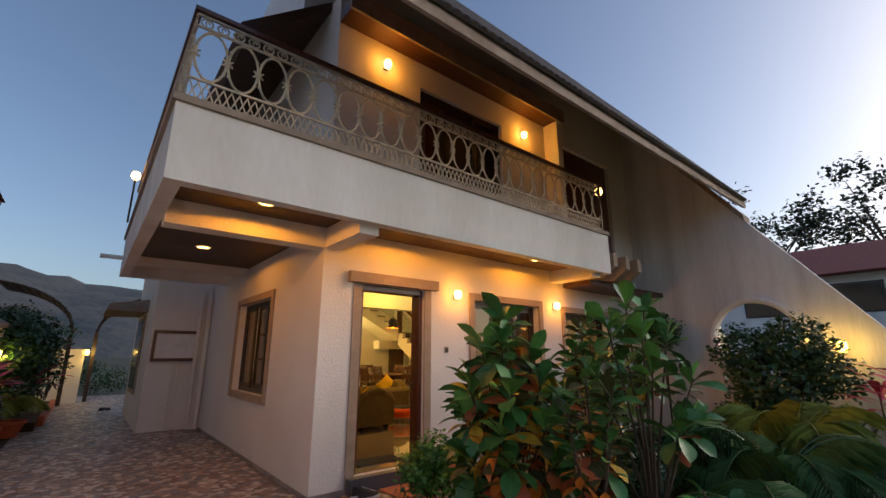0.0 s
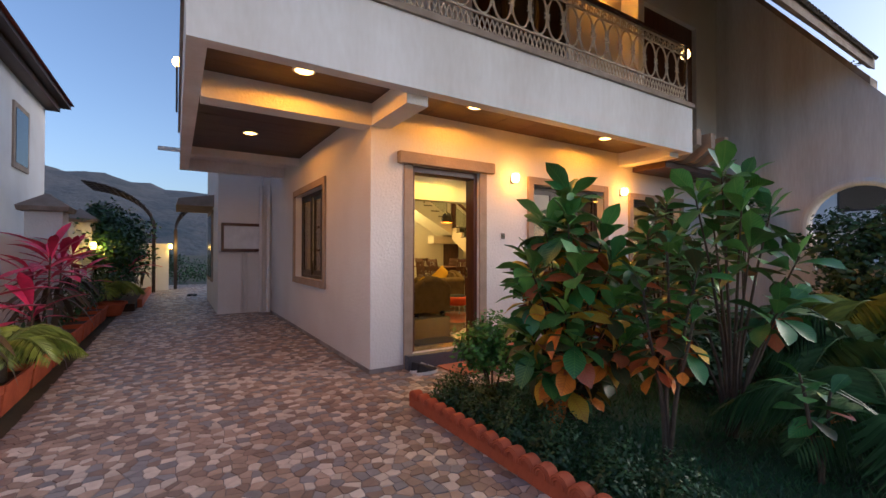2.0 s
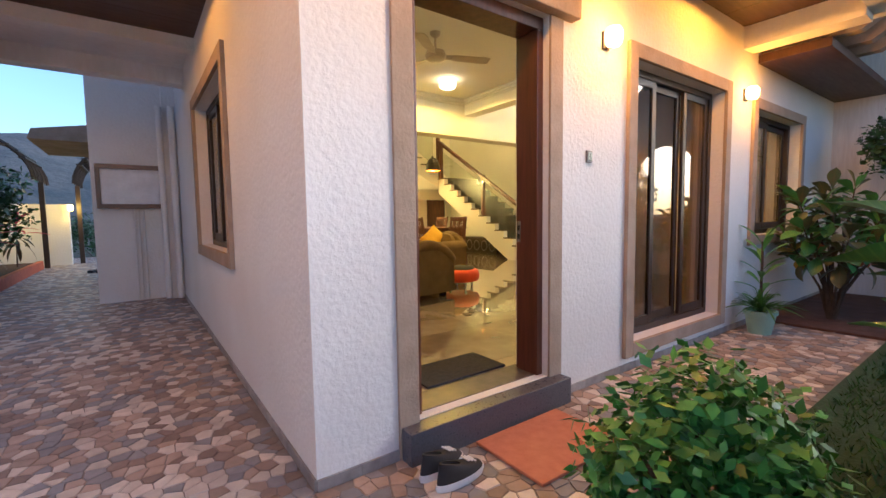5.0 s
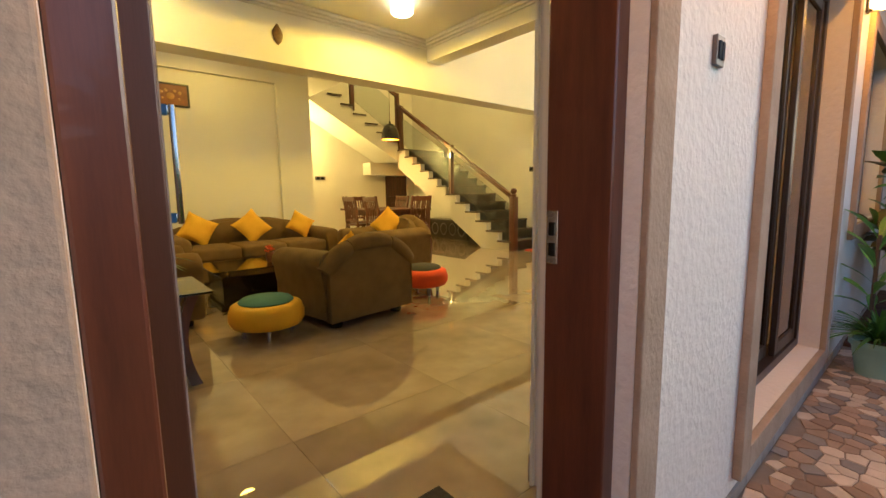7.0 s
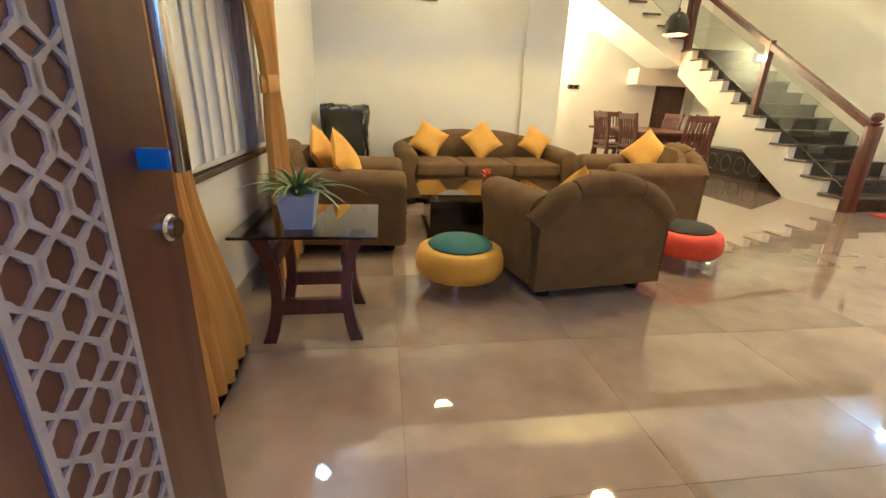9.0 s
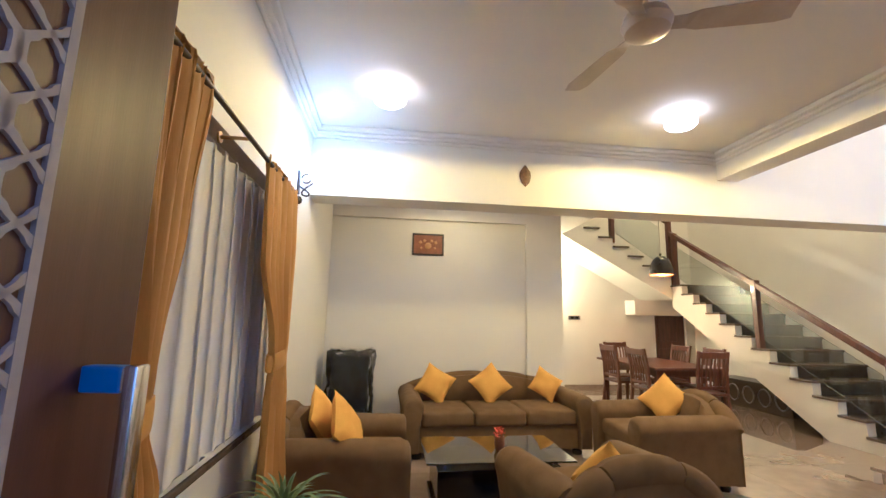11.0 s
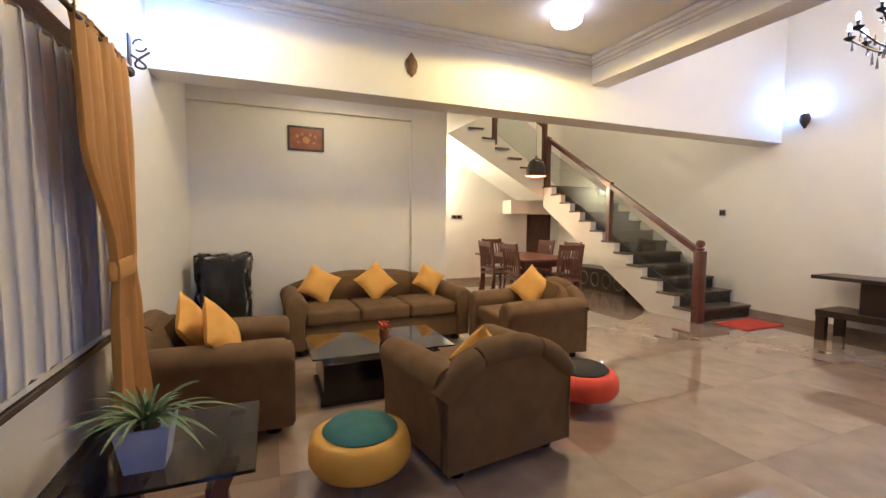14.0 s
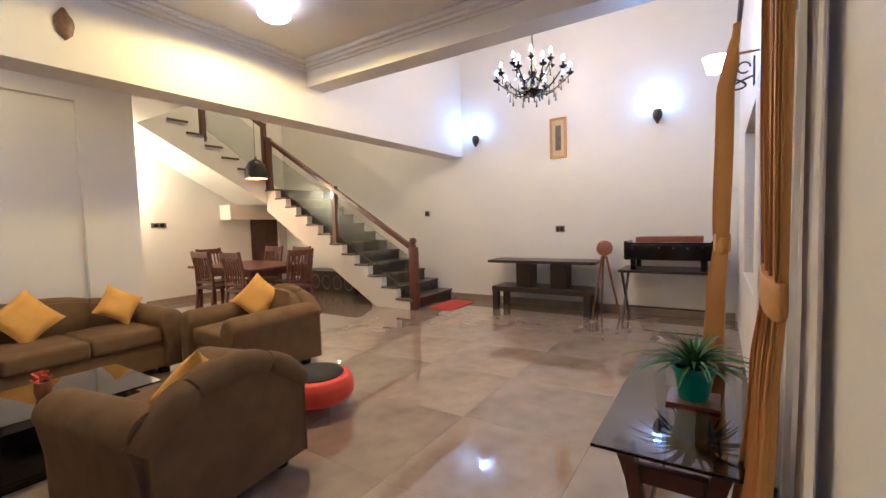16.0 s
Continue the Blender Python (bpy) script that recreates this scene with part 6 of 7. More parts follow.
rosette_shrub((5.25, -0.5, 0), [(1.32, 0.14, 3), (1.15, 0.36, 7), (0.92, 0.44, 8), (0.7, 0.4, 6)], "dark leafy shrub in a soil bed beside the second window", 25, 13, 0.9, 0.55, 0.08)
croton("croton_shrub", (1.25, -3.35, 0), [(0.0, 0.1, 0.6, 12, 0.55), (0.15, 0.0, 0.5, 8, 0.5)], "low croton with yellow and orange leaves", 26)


def cloud_leaves(bm, c, r, n, size, rnd, shell=0.55, squash=1.0):
    """Many small two-faced leaves spread through an uneven ball."""
    c = Vector(c)
    for _ in range(n):
        d = Vector((rnd.gauss(0, 1), rnd.gauss(0, 1), rnd.gauss(0, 1))).normalized()
        k = (shell + (1 - shell) * rnd.random()) * (1 + 0.35 * noise.noise(d * 2.2 + c))
        q = c + Vector((d.x * r, d.y * r, d.z * r * squash)) * k
        u = Vector((rnd.gauss(0, 1), rnd.gauss(0, 1), rnd.gauss(0, 0.6))).normalized()
        w = u.cross(d + Vector((0.1, 0.2, 0.3))).normalized()
        s = size * rnd.uniform(0.6, 1.2)
        a, b, e, f = bm.verts.new(q), bm.verts.new(q + u * s * 0.5 + w * s * 0.28), bm.verts.new(q + u * s), bm.verts.new(q + u * s * 0.5 - w * s * 0.28)
        bm.faces.new((a, b, e))
        bm.faces.new((a, e, f))


M_BUSH = mat("bush_leaf", (0.1, 0.3, 0.05), (0.05, 0.17, 0.03), 0.4, 20, 0.1, island=0.45)
M_DARKBUSH = mat("dark_bush_leaf", (0.035, 0.1, 0.03), (0.02, 0.06, 0.018), 0.5, 20, 0.1, island=0.45)
M_TREELEAF = mat("far_tree_leaf", (0.03, 0.045, 0.018), (0.02, 0.03, 0.012), 0.6, 3, 0.0, island=0.4)


def bush(name, loc, balls, n, size, label, material, seed, trunk=True):
    rnd = random.Random(seed)
    p = thing(name, label, "shrub", loc)
    bm = B()
    for x, y, z, r in balls:
        cloud_leaves(bm, (x, y, z), r, int(n * r * r * 10), size, rnd)
    part("foliage", bm, material, p)
    if trunk:
        for x, y, z, r in balls:
            part("branch", tube(B(), [(x * 0.15, y * 0.15, 0), (x * 0.5, y * 0.45, z * 0.5), (x, y, z)], 0.01, 5), M_BARK, p, "", 50)
    return p


bush("green_bush", (0.72, -1.15, 0), [(0, 0, 0.56, 0.2), (-0.16, 0.05, 0.44, 0.2), (0.18, -0.05, 0.44, 0.22), (0.05, -0.17, 0.36, 0.2), (-0.02, 0.12, 0.3, 0.18)], 1500, 0.055, "bright green small-leaved bush beside the door", M_BUSH, 31)
bush("topiary_bush", (6.55, -0.75, 0), [(0, 0, 1.85, 0.34), (0.1, 0.1, 2.0, 0.25), (-0.15, -0.1, 1.75, 0.25)], 700, 0.08, "dark clipped bush on thin stems by wing wall", M_DARKBUSH, 32)
bush("dark_bush", (6.3, -2.45, 0), [(0, 0, 1.0, 0.6), (0.15, -0.3, 1.6, 0.5), (0, 0.35, 1.5, 0.45), (0.1, -0.6, 1.2, 0.45), (-0.1, 0.2, 0.5, 0.55)], 520, 0.1, "dark dense bush before the round opening", M_DARKBUSH, 33)
bush("low_shrub", (2.1, -2.35, 0), [(0, 0, 0.35, 0.3), (0.45, 0.15, 0.45, 0.32), (0.95, 0.35, 0.4, 0.3), (0.7, -0.3, 0.3, 0.28), (1.4, -0.1, 0.35, 0.32)], 700, 0.07, "dark low shrubs growing between the crotons", M_DARKBUSH, 38)
bush("ground_cover", (0.35, -1.75, 0), [(-0.2 + 0.14 * (k % 3), -1.5 + 0.13 * k, 0.1, 0.17) for k in range(18)], 2600, 0.03, "low fine green ground cover along the kerb", M_DARKBUSH, 34, False)
bush("hedge_bush", (-3.15, 9.3, 0), [(0, 0, 1.7, 0.75), (0.1, 1.0, 1.6, 0.8), (-0.2, 0.5, 2.1, 0.55), (0.15, -0.6, 1.3, 0.55), (0, 0.3, 1.0, 0.8)], 420, 0.12, "dark round tree by the boundary wall", M_DARKBUSH, 35)
bush("gate_bush", (-1.6, 16.3, 0), [(0, 0, 0.6, 0.6), (0.7, 0.1, 0.5, 0.5), (-0.8, 0, 0.7, 0.6), (-0.3, 0.2, 1.0, 0.45)], 220, 0.1, "dark hedge at the end of the path", M_DARKBUSH, 36)


def palm(name, loc, n, L, up, label, material, seed, width=0.022, yaw0=0.0, spread=6.28, trunk=0.25):
    rnd = random.Random(seed)
    p = thing(name, label, "palm", loc)
    part("trunk", tube(B(), [(0, 0, 0), (0.01, 0, trunk)], 0.035, 8, radii=[0.045, 0.03]), M_BARK, p, "", 50)
    for i in range(n):
        a = yaw0 + spread * i / n + rnd.uniform(-0.2, 0.2)
        d, LL, u0 = Vector((math.cos(a), math.sin(a), 0)), L * rnd.uniform(0.75, 1.1), up * rnd.uniform(0.7, 1.2)
        side = Vector((-d.y, d.x, 0))
        pts = []
        for k in range(11):
            v = k / 10
            pts.append(d * LL * (v * 0.75 + 0.1 * v * v) + Vector((0, 0, trunk + LL * (u0 * v - (u0 * 0.75 + 0.25) * v ** 2.2))))
        bm = tube(B(), pts, 0.006, 4, radii=[0.009 - 0.007 * k / 10 for k in range(11)])
        for k in range(34):
            v = 0.15 + 0.85 * k / 33
            j = min(9, int(v * 10))
            q = pts[j].lerp(pts[j + 1], v * 10 - j)
            tan = (pts[j + 1] - pts[j]).normalized()
            ll = LL * 0.36 * math.sin(math.pi * (0.12 + 0.82 * v)) + 0.03
            for s in (-1, 1):
                dirn = (tan * 0.75 + side * s + Vector((0, 0, -0.15 - 0.3 * rnd.random()))).normalized()
                tip = q + dirn * ll + Vector((0, 0, -ll * 0.3))
                mid = q + dirn * ll * 0.5
                w = tan * width * 0.5
                vs = [bm.verts.new(q), bm.verts.new(mid + w), bm.verts.new(tip), bm.verts.new(mid - w)]
                bm.faces.new((vs[0], vs[1], vs[2]))
                bm.faces.new((vs[0], vs[2], vs[3]))
        part("frond", bm, material, p)
    return p


M_PALM = mat("palm_leaf", (0.1, 0.2, 0.07), (0.05, 0.12, 0.04), 0.4, 12, 0.1, island=0.3)
M_PALMY = mat("yellow_palm_leaf", (0.3, 0.33, 0.05), (0.16, 0.22, 0.04), 0.4, 12, 0.1, island=0.3)
palm("fan_palm", (1.75, -3.55, 0), 11, 1.0, 0.8, "blue-green palm with arching fronds in the garden", M_PALM, 41)
palm("fan_palm", (3.4, -3.1, 0), 10, 1.3, 1.1, "young palm with upright fronds in the garden", M_PALM, 42)
palm("fan_palm", (2.9, -2.4, 0), 9, 0.9, 1.0, "small palm between the shrubs", M_PALM, 43)
palm("yellow_palm", (5.0, -2.9, 0), 11, 1.35, 1.35, "yellow-green palm growing before the wing wall", M_PALMY, 44)
palm("yellow_palm", (-2.98, 0.75, 0.2), 10, 0.7, 0.9, "yellow-green palm in a terracotta planter", M_PALMY, 45)
palm("yellow_palm", (-3.0, 7.0, 0.2), 10, 0.9, 1.0, "yellow-green palm by the boundary wall", M_PALMY, 46)
palm("fan_palm", (8.9, -2.2, 0), 10, 1.5, 1.4, "palm seen through the round opening", M_PALM, 47)

M_CORD = mat("red_cordyline", (0.7, 0.035, 0.12), (0.4, 0.02, 0.07), 0.4, 12, 0.1, objrand=0.35)
M_CORDG = mat("bronze_cordyline", (0.07, 0.035, 0.03), (0.04, 0.045, 0.02), 0.4, 12, 0.1, objrand=0.35)
CORD = [leaf_mesh("leaf", 0.5, 0.1, M_CORD, 0.3, 0.3), leaf_mesh("leaf", 0.42, 0.1, M_CORD, 0.5, 0.3), leaf_mesh("leaf", 0.4, 0.07, M_CORDG, 0.7, 0.3)]


def cordyline(loc, h, n, label, seed):
    rnd = random.Random(seed)
    p = thing("cordyline", label, "plant", loc, group="red cordylines")
    part("stem", rod(B(), (0, 0, 0), (0.03, 0, h), 0.014, 0.009, 6), M_BARK, p)
    for k in range(n):
        v = k / n
        put_leaf(p, CORD[2] if v < 0.4 else rnd.choice(CORD[:2]), (0.03, 0, h * (0.55 + 0.45 * v)), k * 2.4, -0.5 + 1.5 * v + rnd.uniform(-0.2, 0.2), 0, rnd.uniform(0.8, 1.15))


for x, y, z, h, n, s in ((-3.1, 0.3, 0.22, 0.75, 22, 9), (-3.0, 2.9, 0.22, 0.95, 26, 10), (-3.1, 2.1, 0.22, 0.85, 24, 1), (-3.05, 3.9, 0.22, 1.05, 28, 2), (-2.9, 1.8, 0.22, 1.05, 28, 11), (-3.15, 5.1, 0.22, 0.7, 20, 3), (-2.95, 1.4, 0.22, 0.5, 18, 4), (-2.75, 8.9, 0.2, 0.75, 22, 5), (-2.6, 10.8, 0.2, 0.9, 22, 6), (5.7, -3.9, 0, 1.15, 26, 7), (6.1, -3.6, 0, 0.95, 22, 8)):
    cordyline((x, y, z), h, n, "cordyline with long crimson leaves in a planter" if x < 0 else "crimson cordyline beside the wing wall", 60 + s)
bush("planter_filler", (-3.1, 4.6, 0.2), [(0, -2.2, 0.25, 0.22), (0.05, -1.0, 0.3, 0.25), (0, 0.3, 0.4, 0.28), (0, 1.4, 0.35, 0.3), (0.1, 2.6, 0.4, 0.35), (0.2, 3.6, 0.4, 0.4)], 240, 0.08, "mixed dark foliage in the row of planters", M_DARKBUSH, 37)

# planters, kerb
y = -2.2
k = 0
while y < 6.2:
    L = 0.82
    p = thing("planter_box", "long terracotta planter box along the boundary wall", "planter", (-3.03, y + L / 2, 0), group="terracotta planters")
    bm = B()
    rings = []
    for z, a in ((0, 0.86), (0.2, 1.0), (0.2, 1.06), (0.25, 1.06), (0.25, 0.94), (0.19, 0.92)):
        rings.append([bm.verts.new((sx * 0.17 * a, sy * (L / 2 - 0.02) * (a * 0.3 + 0.7), z)) for sx, sy in ((-1, -1), (1, -1), (1, 1), (-1, 1))])
    loft(bm, rings)
    part("box_body", bm, M_TERRA, p)
    part("soil", box(B(), -0.15, 0.15, -L / 2 + 0.05, L / 2 - 0.05, 0.15, 0.2), M_SOIL, p)
    y += L + 0.03
    k += 1
pot = thing("round_planter", "round terracotta pot with dark foliage", "planter", (-2.85, 6.75, 0))
part("pot", lathe(B(), [(0.16, 0), (0.24, 0.22), (0.27, 0.23), (0.27, 0.28), (0.22, 0.28), (0.2, 0.2)], 24), M_TERRA, pot, "", 40)
structure("bed_edge", box(B(), -2.5, -2.4, 8.0, 12.4, 0, 0.2, 0.01), M_TERRA, "terracotta edge of the raised bed", "kerb")
structure("raised_bed", box(B(), -3.5, -2.5, 7.3, 12.4, -0.02, 0.16), M_SOIL, "soil of the raised bed", "bed")
kerb = thing("scalloped_kerb", "terracotta kerb of rounded scallops along the garden", "kerb", kind="structure")
bm = B()
prof = [(-0.06, 0), (0.06, 0), (0.06, 0.09)] + [(0.06 * math.cos(a), 0.09 + 0.05 * math.sin(a)) for a in [math.pi * i / 8 for i in range(1, 8)]] + [(-0.06, 0.09)]
prism(bm, prof, "x", -0.035, 0.035)
tube(bm, [(-0.036, 0.032 * math.cos(a), 0.085 + 0.032 * math.sin(a)) for a in [math.pi * 1.2 * i / 10 - 0.3 for i in range(11)]], 0.008, 5)
tube(bm, [(-0.036, 0.05 * math.cos(a), 0.085 + 0.045 * math.sin(a)) for a in [math.pi * 1.2 * i / 10 - 0.3 for i in range(11)]], 0.007, 5)
KM = mesh_of(bm, "scallop", M_TERRA)
for i in range(34):
    piece("scallop", KM, kerb, (-0.04 - 0.00 * i, -1.1 - i * 0.122, 0), 0.02)
structure("wall_bed", box(B(), 4.7, 7.24, -1.0, 0.0, -0.05, 0.02, 0.01), mat("red_soil", (0.1, 0.045, 0.03), (0.05, 0.022, 0.015), 0.95, 7, 0.9, depth=0.02), "bare reddish soil bed beneath the second window", "bed")
structure("garden_soil", box(B(), 0.0, 7.24, -7.0, -1.0, -0.03, 0.025), mat("garden_bed", (0.02, 0.07, 0.025), (0.02, 0.04, 0.015), 0.95, 3, 0.8, detail=50, depth=0.02), "dark planted garden bed", "garden bed")
rnd = random.Random(77)
bm = B()
for _ in range(42000):
    x, y = 0.02 + 6.8 * rnd.random() ** 1.7, rnd.uniform(-5.2, -1.05)
    a, h = rnd.uniform(0, 6.28), rnd.uniform(0.02, 0.055)
    d = Vector((math.cos(a), math.sin(a), 0)) * 0.006
    q = Vector((x, y, 0.02))
    e = Vector((rnd.uniform(-0.04, 0.04), rnd.uniform(-0.04, 0.04), h))
    bm.faces.new((bm.verts.new(q - d), bm.verts.new(q + d), bm.verts.new(q + e)))
tagged(part("grass", bm, mat("lawn_blade", (0.03, 0.12, 0.03), (0.018, 0.07, 0.018), 0.6, 6, 0.0, island=0.4)), "dark green grass covering the garden bed", "grass", "", "stuff")
spider_plant("potted_plant", (4.16, -0.22, 0), mat("mint_pot", (0.3, 0.5, 0.42), None, 0.5), False, 0.13, 0.22, 130, 0.33, "grassy plant in a mint green pot by window", M_FERN, 9)
PM = leaf_mesh("leaf", 0.3, 0.06, L_LIGHT, 0.35, 0.3)
pp = thing("garden_plant", "upright plant with pale striped leaves by the wall", "plant", (4.35, -0.16, 0))
part("stem", rod(B(), (0, 0, 0), (0, 0, 0.85), 0.012), M_BARK, pp)
for i in range(18):
    put_leaf(pp, PM, (0, 0, 0.25 + 0.035 * i), i * 2.4, 0.5 + 0.03 * i, 0, 1.0)

# ---- boundary, lamps, gate, far things ----
bw = B()
box(bw, -3.75, -3.6, -7, 13.0, 0, 1.5)
structure("wall_boundary", bw, M_STUCCO, "plastered boundary wall behind the planters", "wall")
for y in (0.2, 5.9, 9.0, 12.6):
    g = thing("gate_pillar", "plastered boundary pillar with a pyramid cap", "pillar", (-3.68, y, 0), group="boundary pillars")
    part("shaft", box(B(), -0.25, 0.25, -0.25, 0.25, 0, 2.0, 0.01), M_STUCCO, g)
    bm = B()
    loft(bm, [[bm.verts.new((sx * r, sy * r, z)) for sx, sy in ((-1, -1), (1, -1), (1, 1), (-1, 1))] for r, z in ((0.33, 2.0), (0.35, 2.08), (0.03, 2.32))])
    part("cap", bm, M_COPING, g)
structure("wall_end", box(B(), -3.6, -1.95, 13.3, 13.6, 0, 1.6), M_STUCCO, "plastered wall at the end of the path", "wall")
for x, y, z in ((-3.35, 8.3, 1.44), (-1.9, 13.2, 1.5), (-3.35, 12.3, 1.42), (7.1, -3.2, 1.55)):
    g = thing("garden_lamp", "small glowing yellow garden lamp on the wall", "garden lamp", (x, y, z), group="garden lamps")
    part("shade", lathe(B(), [(0.04, -0.08), (0.06, -0.03), (0.06, 0.06), (0.03, 0.09)], 14), glow("yellow_lamp", (1.0, 0.55, 0.06), 6), g, "", 40)
    part("bracket", rod(B(), (-0.3 if x < 0 and y < 13 else 0.14 if x > 0 else 0, 0.1 if y > 13 else 0, -0.06), (0, 0, -0.06), 0.012), M_IRONDARK, g)
    bulb(x + (0.12 if x < 0 else -0.12), y - (0.12 if y > 13 else 0), z, 7, (1.0, 0.6, 0.1), 0.05)


def arc_canopy(x, y, s):
    c = thing("curved_canopy", "curved black metal canopy ribs over the gate", "canopy", (x, y, 0), group="curved canopies")
    for k in range(5):
        pts = [(s * (1.9 * (1 - math.cos(a))), k * 0.5, 2.1 + 1.25 * math.sin(a)) for a in [i * 0.13 for i in range(12)]]
        part("rib", tube(B(), pts, 0.035, 5), M_IRONDARK, c, "", 50)
    for i in range(3, 12):
        a = i * 0.13
        p = (s * (1.9 * (1 - math.cos(a))), 2.1 + 1.25 * math.sin(a))
        part("slat", box(B(), p[0] - 0.06, p[0] + 0.06, -0.1, 2.1, p[1] - 0.015, p[1] + 0.015), M_IRONDARK, c)
    part("post", box(B(), -0.05, 0.05, 0.9, 1.0, 0, 2.1), M_IRONDARK, c)


arc_canopy(-2.35, 11.6, -1)
arc_canopy(-1.75, 12.6, 1)

nb = thing("neighbour_house", "neighbouring white house with dark eaves", "house", (-8.5, 7.0, 0))
part("wall", box(B(), -3, 3.0, -8, 8, 0, 6.4), M_STUCCO, nb)
part("eave", box(box(B(), -3.6, 3.6, -8.7, 8.4, 6.3, 6.42), -3.3, 3.35, -8.4, 8.2, 6.12, 6.3), M_SOFFIT, nb, "dark stepped eaves")
part("roof", prism(B(), [(-3.7, 6.42), (3.7, 6.42), (0, 8.6)], "y", -8.7, 8.4), M_REDROOF, nb)
wn_ = part("window", box(B(), 3.0, 3.05, 4.6, 6.0, 3.6, 5.4), M_STONE, nb)
part("pane", box(B(), 3.04, 3.06, 4.75, 5.85, 3.75, 5.25), M_BLACK, wn_)
nb = thing("neighbour_house", "white neighbouring house under a red tiled roof", "house", (30, -1.5, 0))
part("wall", box(B(), -4, 4, -6, 6, 0, 5.2), M_STUCCO, nb)
part("roof", prism(B(), [(-5, 5.2), (5, 5.2), (0, 7.4)], "y", -7, 7), M_REDROOF, nb, "red tiled roof")
part("balcony_band", box(B(), -4.4, -4, -6, 6, 2.5, 3.3), M_FASCIA, nb)
for y in (-4.2, -0.8, 2.6):
    w_ = part("window", box(B(), -4.05, -4.0, y, y + 2.2, 3.35, 4.8), M_FRAME, nb)
    part("pane", box(B(), -4.07, -4.05, y + 0.1, y + 2.1, 3.45, 4.7), M_BLACK, w_)


def tree(loc, h, r, label, seed, n=2600, leaf=0.45):
    rnd = random.Random(seed)
    t_ = thing("tree", label, "tree", loc)
    bm = tube(B(), [(0, 0, 0), (0.1, 0.1, h * 0.3), (0, 0.2, h * 0.5)], 0.3, 8, radii=[0.4, 0.3, 0.22])
    tips = []
    for k in range(11):
        a, e = k * 2.4, rnd.uniform(0.4, 1.2)
        L = r * rnd.uniform(0.7, 1.1)
        b = Vector((0, 0.2, h * rnd.uniform(0.42, 0.55)))
        q = b + Vector((math.cos(a) * math.cos(e) * L, math.sin(a) * math.cos(e) * L, math.sin(e) * L * 1.1))
        tube(bm, [b, b.lerp(q, 0.5) + Vector((0, 0, 0.3)), q], 0.1, 5, radii=[0.14, 0.08, 0.03])
        tips.append(q)
    part("trunk", bm, M_BARK, t_, "", 50)
    bm = B()
    for q in tips:
        for _ in range(4):
            c = q + Vector((rnd.gauss(0, 1), rnd.gauss(0, 1), rnd.gauss(0, 0.7))) * r * 0.2
            cloud_leaves(bm, c, r * 0.2, n // 44, leaf, rnd, 0.2)
    part("crown", bm, M_TREELEAF, t_)


tree((44, 6, 0), 15, 6.5, "tall spreading tree with a sparse dark crown", 81)
tree((46, -2, 0), 16, 6.5, "tall open tree behind the red roof", 82)
tree((40, -10, 0), 12, 5, "dark tree behind the neighbouring house", 83)

# hills; the blue in their dark tone is distance haze put into the scrub colour
bm = B()
rows_ = []
for j in range(14):
    row = []
    for i in range(61):
        x = -420 + i * 12.5
        v = j / 13
        ridge = 74 - 0.16 * (x + 120) if x > -120 else 74 + 0.02 * (x + 120)
        ridge = max(8, ridge) * (1 + 0.16 * noise.noise((x * 0.02, 0, 3)))
        z = ridge * math.sin(v * math.pi * 0.5) ** 0.9 + (9 * noise.noise((x * 0.03, v * 4, 1)) + 5 * noise.noise((x * 0.13, v * 14, 2))) * v - 2
        row.append(bm.verts.new((x, 250 + 190 * v, z)))
    rows_.append(row)
for a, b in zip(rows_, rows_[1:]):
    for i in range(60):
        bm.faces.new((a[i], a[i + 1], b[i + 1], b[i]))
structure("backdrop_hills", bm, mat("hazed_hill_scrub", (0.13, 0.125, 0.125), (0.035, 0.055, 0.07), 0.95, 0.035, 0.7, detail=0.25, depth=5.0), "distant scrubby hills under the evening sky", "hills", 60)

# ---- floors, last ----
floor = thing("floor", "glossy beige marble floor tiles with thin joints", "floor", kind="structure")
M_MARBLE = mat("beige_marble", (0.43, 0.34, 0.26), (0.25, 0.19, 0.14), 0.02, 1.7, 0.0, detail=7, objrand=0.14, coat=0.8)
part("screed", box(B(), TI, 1.7, TD + 0.012, TF, 0, F - 0.001), M_MARBLE, floor)
part("screed", box(box(B(), TI, XR, TF, YP + 0.06, 0, F - 0.006), 3.15, XR, YP + 0.06, YB, 0, F - 0.006), M_GROUT, floor)
TS = 0.8
tile_meshes = {}
y = TF
while y < YB - 0.01:
    x, d = TI, min(TS, YB - y)
    while x < XR - 0.01:
        w = min(TS, XR - x)
        if y < YP + 0.05 or x > 2.9:
            key = (round(w, 3), round(d, 3))
            if key not in tile_meshes:
                bm = box(B(), 0.0006, w - 0.0006, 0.0006, d - 0.0006, -0.006, 0, 0.0005)
                me = bpy.data.meshes.new("floor_tile")
                bm.to_mesh(me)
                bm.free()
                me.materials.append(M_MARBLE)
                tile_meshes[key] = me
            piece("floor_tile", tile_meshes[key], floor, (x, y, F))
        x += TS
    y += TS


def clip(poly, p, q, gap):
    """Keeps the side of poly nearer to p than to q."""
    n = (q - p).normalized()
    lim = (p + q).dot(n) / 2 - gap
    out_ = []
    for a, b in zip(poly, poly[1:] + poly[:1]):
        da, db = a.dot(n) - lim, b.dot(n) - lim
        if da <= 0:
            out_.append(a)
        if da * db < 0:
            out_.append(a + (b - a) * (da / (da - db)))
    return out_


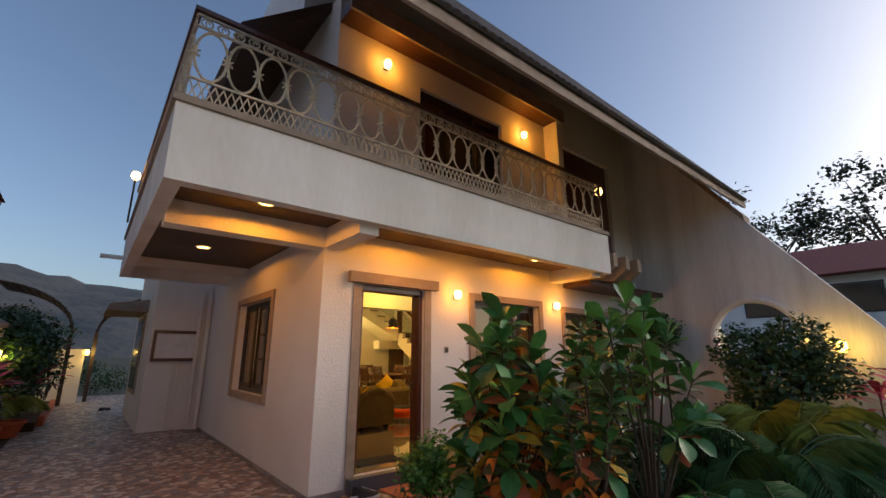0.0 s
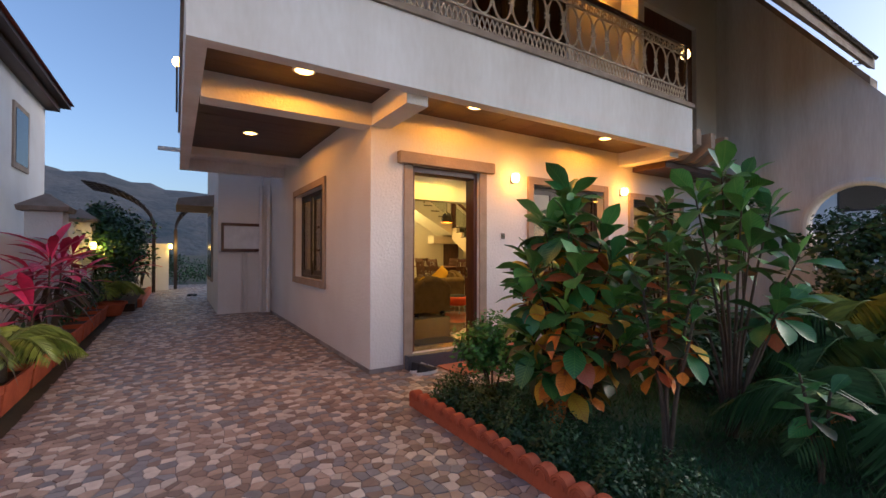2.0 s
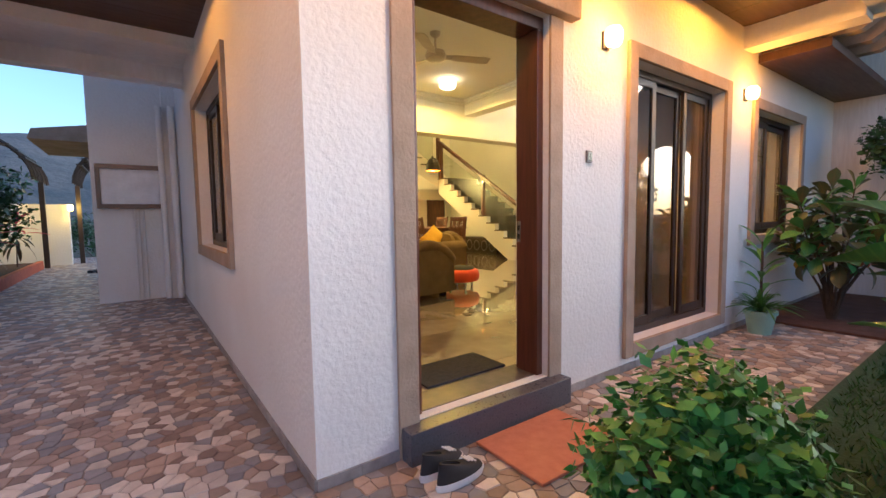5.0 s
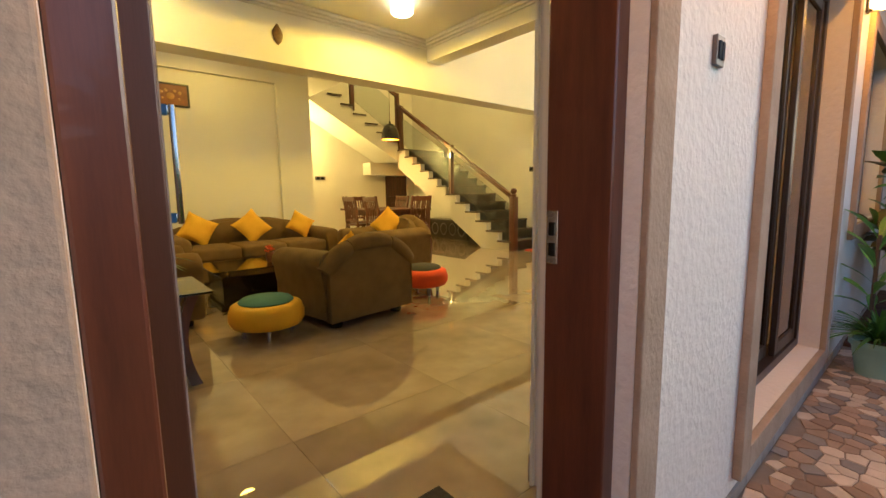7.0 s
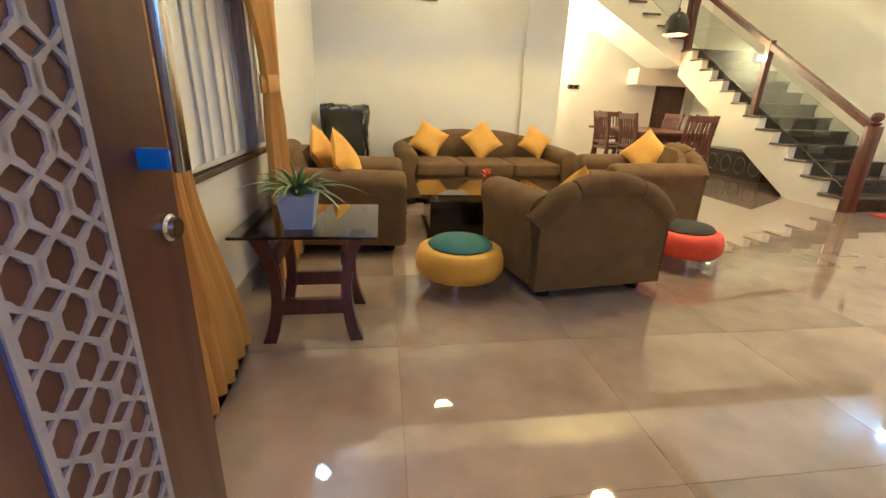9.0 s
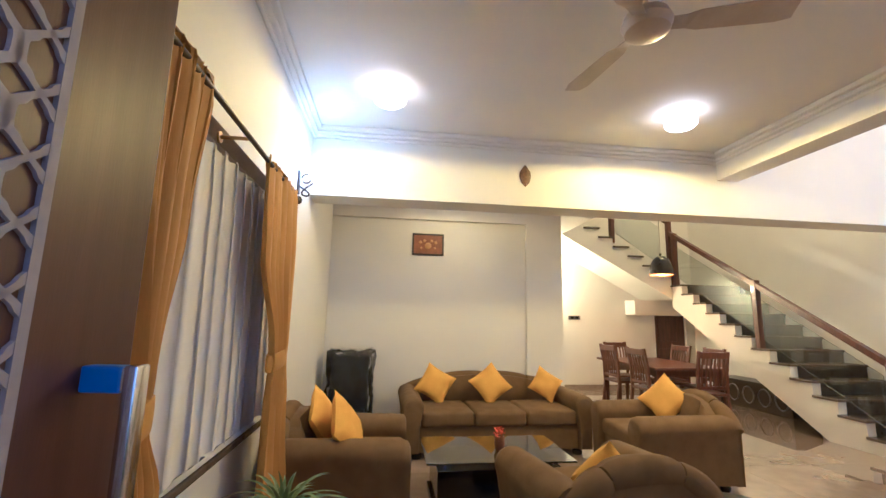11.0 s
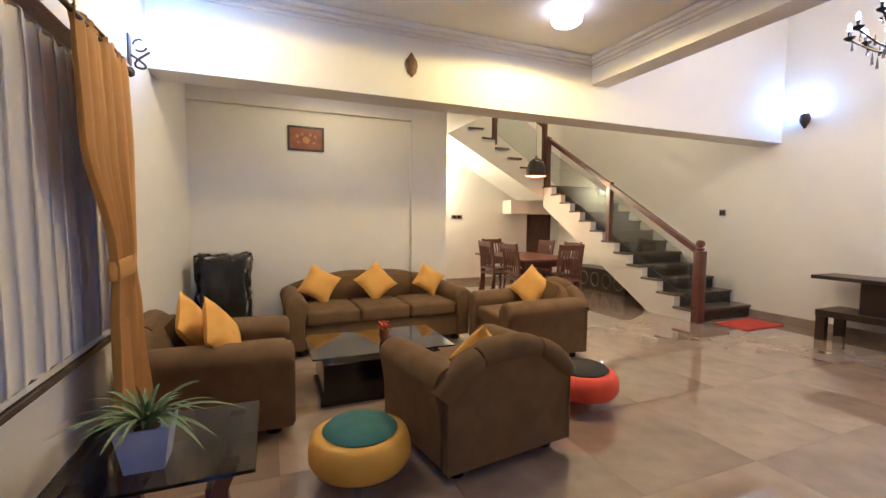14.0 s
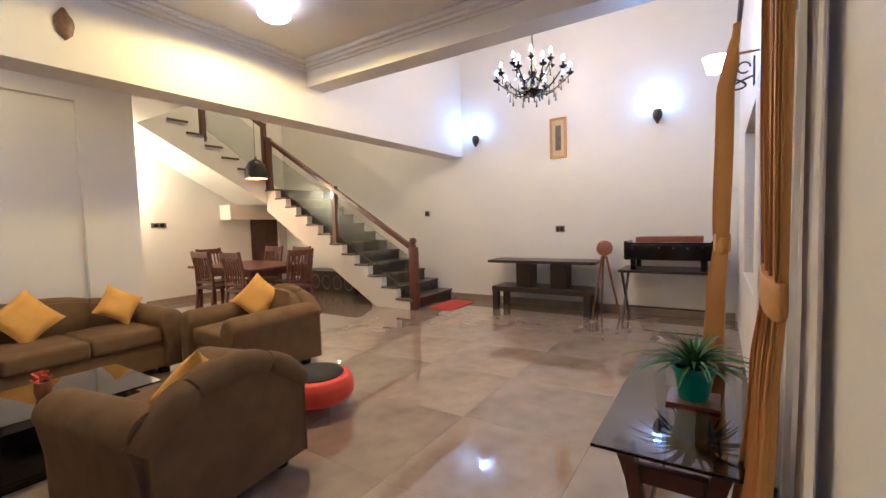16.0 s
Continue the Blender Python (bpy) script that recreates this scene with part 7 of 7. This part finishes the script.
paving = thing("pavement", "crazy paving of tan, cream and grey stone pieces", "paving", kind="structure")
part("bedding", box(box(B(), -2.75, 0.0, -7.0, 16.0, -0.05, -0.004), 0.0, 4.7, -1.0, 0, -0.05, -0.004), M_GROUT, paving)
CS = 0.072
rnd = random.Random(11)
seeds = {}
for i in range(-40, 103):
    for j in range(-98, 224):
        seeds[i, j] = Vector(((i + 0.5 + rnd.uniform(-0.42, 0.42)) * CS, (j + 0.5 + rnd.uniform(-0.42, 0.42)) * CS))
M_PAVE = [mat("paving_" + n, c, tuple(k * 0.75 for k in c), 0.55, 14, 0.3, detail=120, island=0.18) for n, c in (("tan", (0.4, 0.3, 0.235)), ("cream", (0.63, 0.56, 0.49)), ("grey", (0.24, 0.24, 0.255)), ("brown", (0.25, 0.185, 0.15)))]
M_PAVE_OBJ = [mat("paving_piece_" + n, c, tuple(k * 0.75 for k in c), 0.55, 14, 0.3, detail=120, objrand=0.18) for n, c in (("tan", (0.4, 0.3, 0.235)), ("cream", (0.63, 0.56, 0.49)), ("grey", (0.24, 0.24, 0.255)), ("brown", (0.25, 0.185, 0.15)))]
rest = [([], []) for _ in M_PAVE]
singles = 0
for (i, j), p in seeds.items():
    inside = (-2.74 < p.x < -0.03 and p.y < 15.9) or (-0.03 <= p.x < 4.66 and -0.97 < p.y < -0.03)
    if not inside or (i - 2, j) not in seeds:
        continue
    poly = [p + Vector(v) * CS * 2 for v in ((-1, -1), (1, -1), (1, 1), (-1, 1))]
    for a in (-2, -1, 0, 1, 2):
        for b in (-2, -1, 0, 1, 2):
            if (a or b) and (i + a, j + b) in seeds:
                poly = clip(poly, p, seeds[i + a, j + b], 0.0022)
    if p.x < -0.03:
        poly = [Vector((min(v.x, -0.004), v.y)) for v in poly] if p.y > -0.04 else poly
    else:
        poly = [Vector((v.x, min(v.y, -0.012))) for v in poly]
    if len(poly) < 3:
        continue
    kind = rnd.choices((0, 1, 2, 3), (3.4, 3, 2.8, 2.2))[0]
    z = rnd.uniform(0.0, 0.003)
    top = [(p.x + (v.x - p.x) * 0.94, p.y + (v.y - p.y) * 0.94, z) for v in poly]
    low = [(v.x, v.y, -0.004) for v in poly]
    n = len(poly)
    faces = [tuple(range(n))] + [(k, n + k, n + (k + 1) % n, (k + 1) % n) for k in range(n)]
    near = -0.75 < p.x < 0.55 and -1.4 < p.y < -0.2
    if near and singles < 300:
        singles += 1
        me = bpy.data.meshes.new("paving_stone")
        me.from_pydata([(a - p.x, b - p.y, c) for a, b, c in top + low], [], faces)
        me.materials.append(M_PAVE_OBJ[kind])
        piece("paving_stone", me, paving, (p.x, p.y, 0))
    else:
        V, Fc = rest[kind]
        k0 = len(V)
        V.extend(top + low)
        Fc.extend(tuple(k0 + q for q in f) for f in faces)
for (V, Fc), m in zip(rest, M_PAVE):
    me = bpy.data.meshes.new("paving_stones")
    me.from_pydata(V, [], Fc)
    me.materials.append(m)
    ob = new("paving_stones", me)
    ob.parent = paving
    ob["kind"] = "stuff"
bm = B()
x = 0.0
while x < 7.2:
    if not 0.39 < x + 0.05 < 1.5:
        box(bm, x, min(x + 0.198, 7.22), -0.01, 0, 0.0, 0.05)
    x += 0.2
y = 0.0
while y < 5.6:
    box(bm, -0.01, 0, y, y + 0.198, 0.0, 0.05)
    y += 0.2
structure("skirting_tiles", bm, mat("grey_skirting", (0.34, 0.32, 0.31), (0.22, 0.2, 0.2), 0.5, 12, 0.2, island=0.25), "grey stone skirting tiles along the outer walls", "skirting")
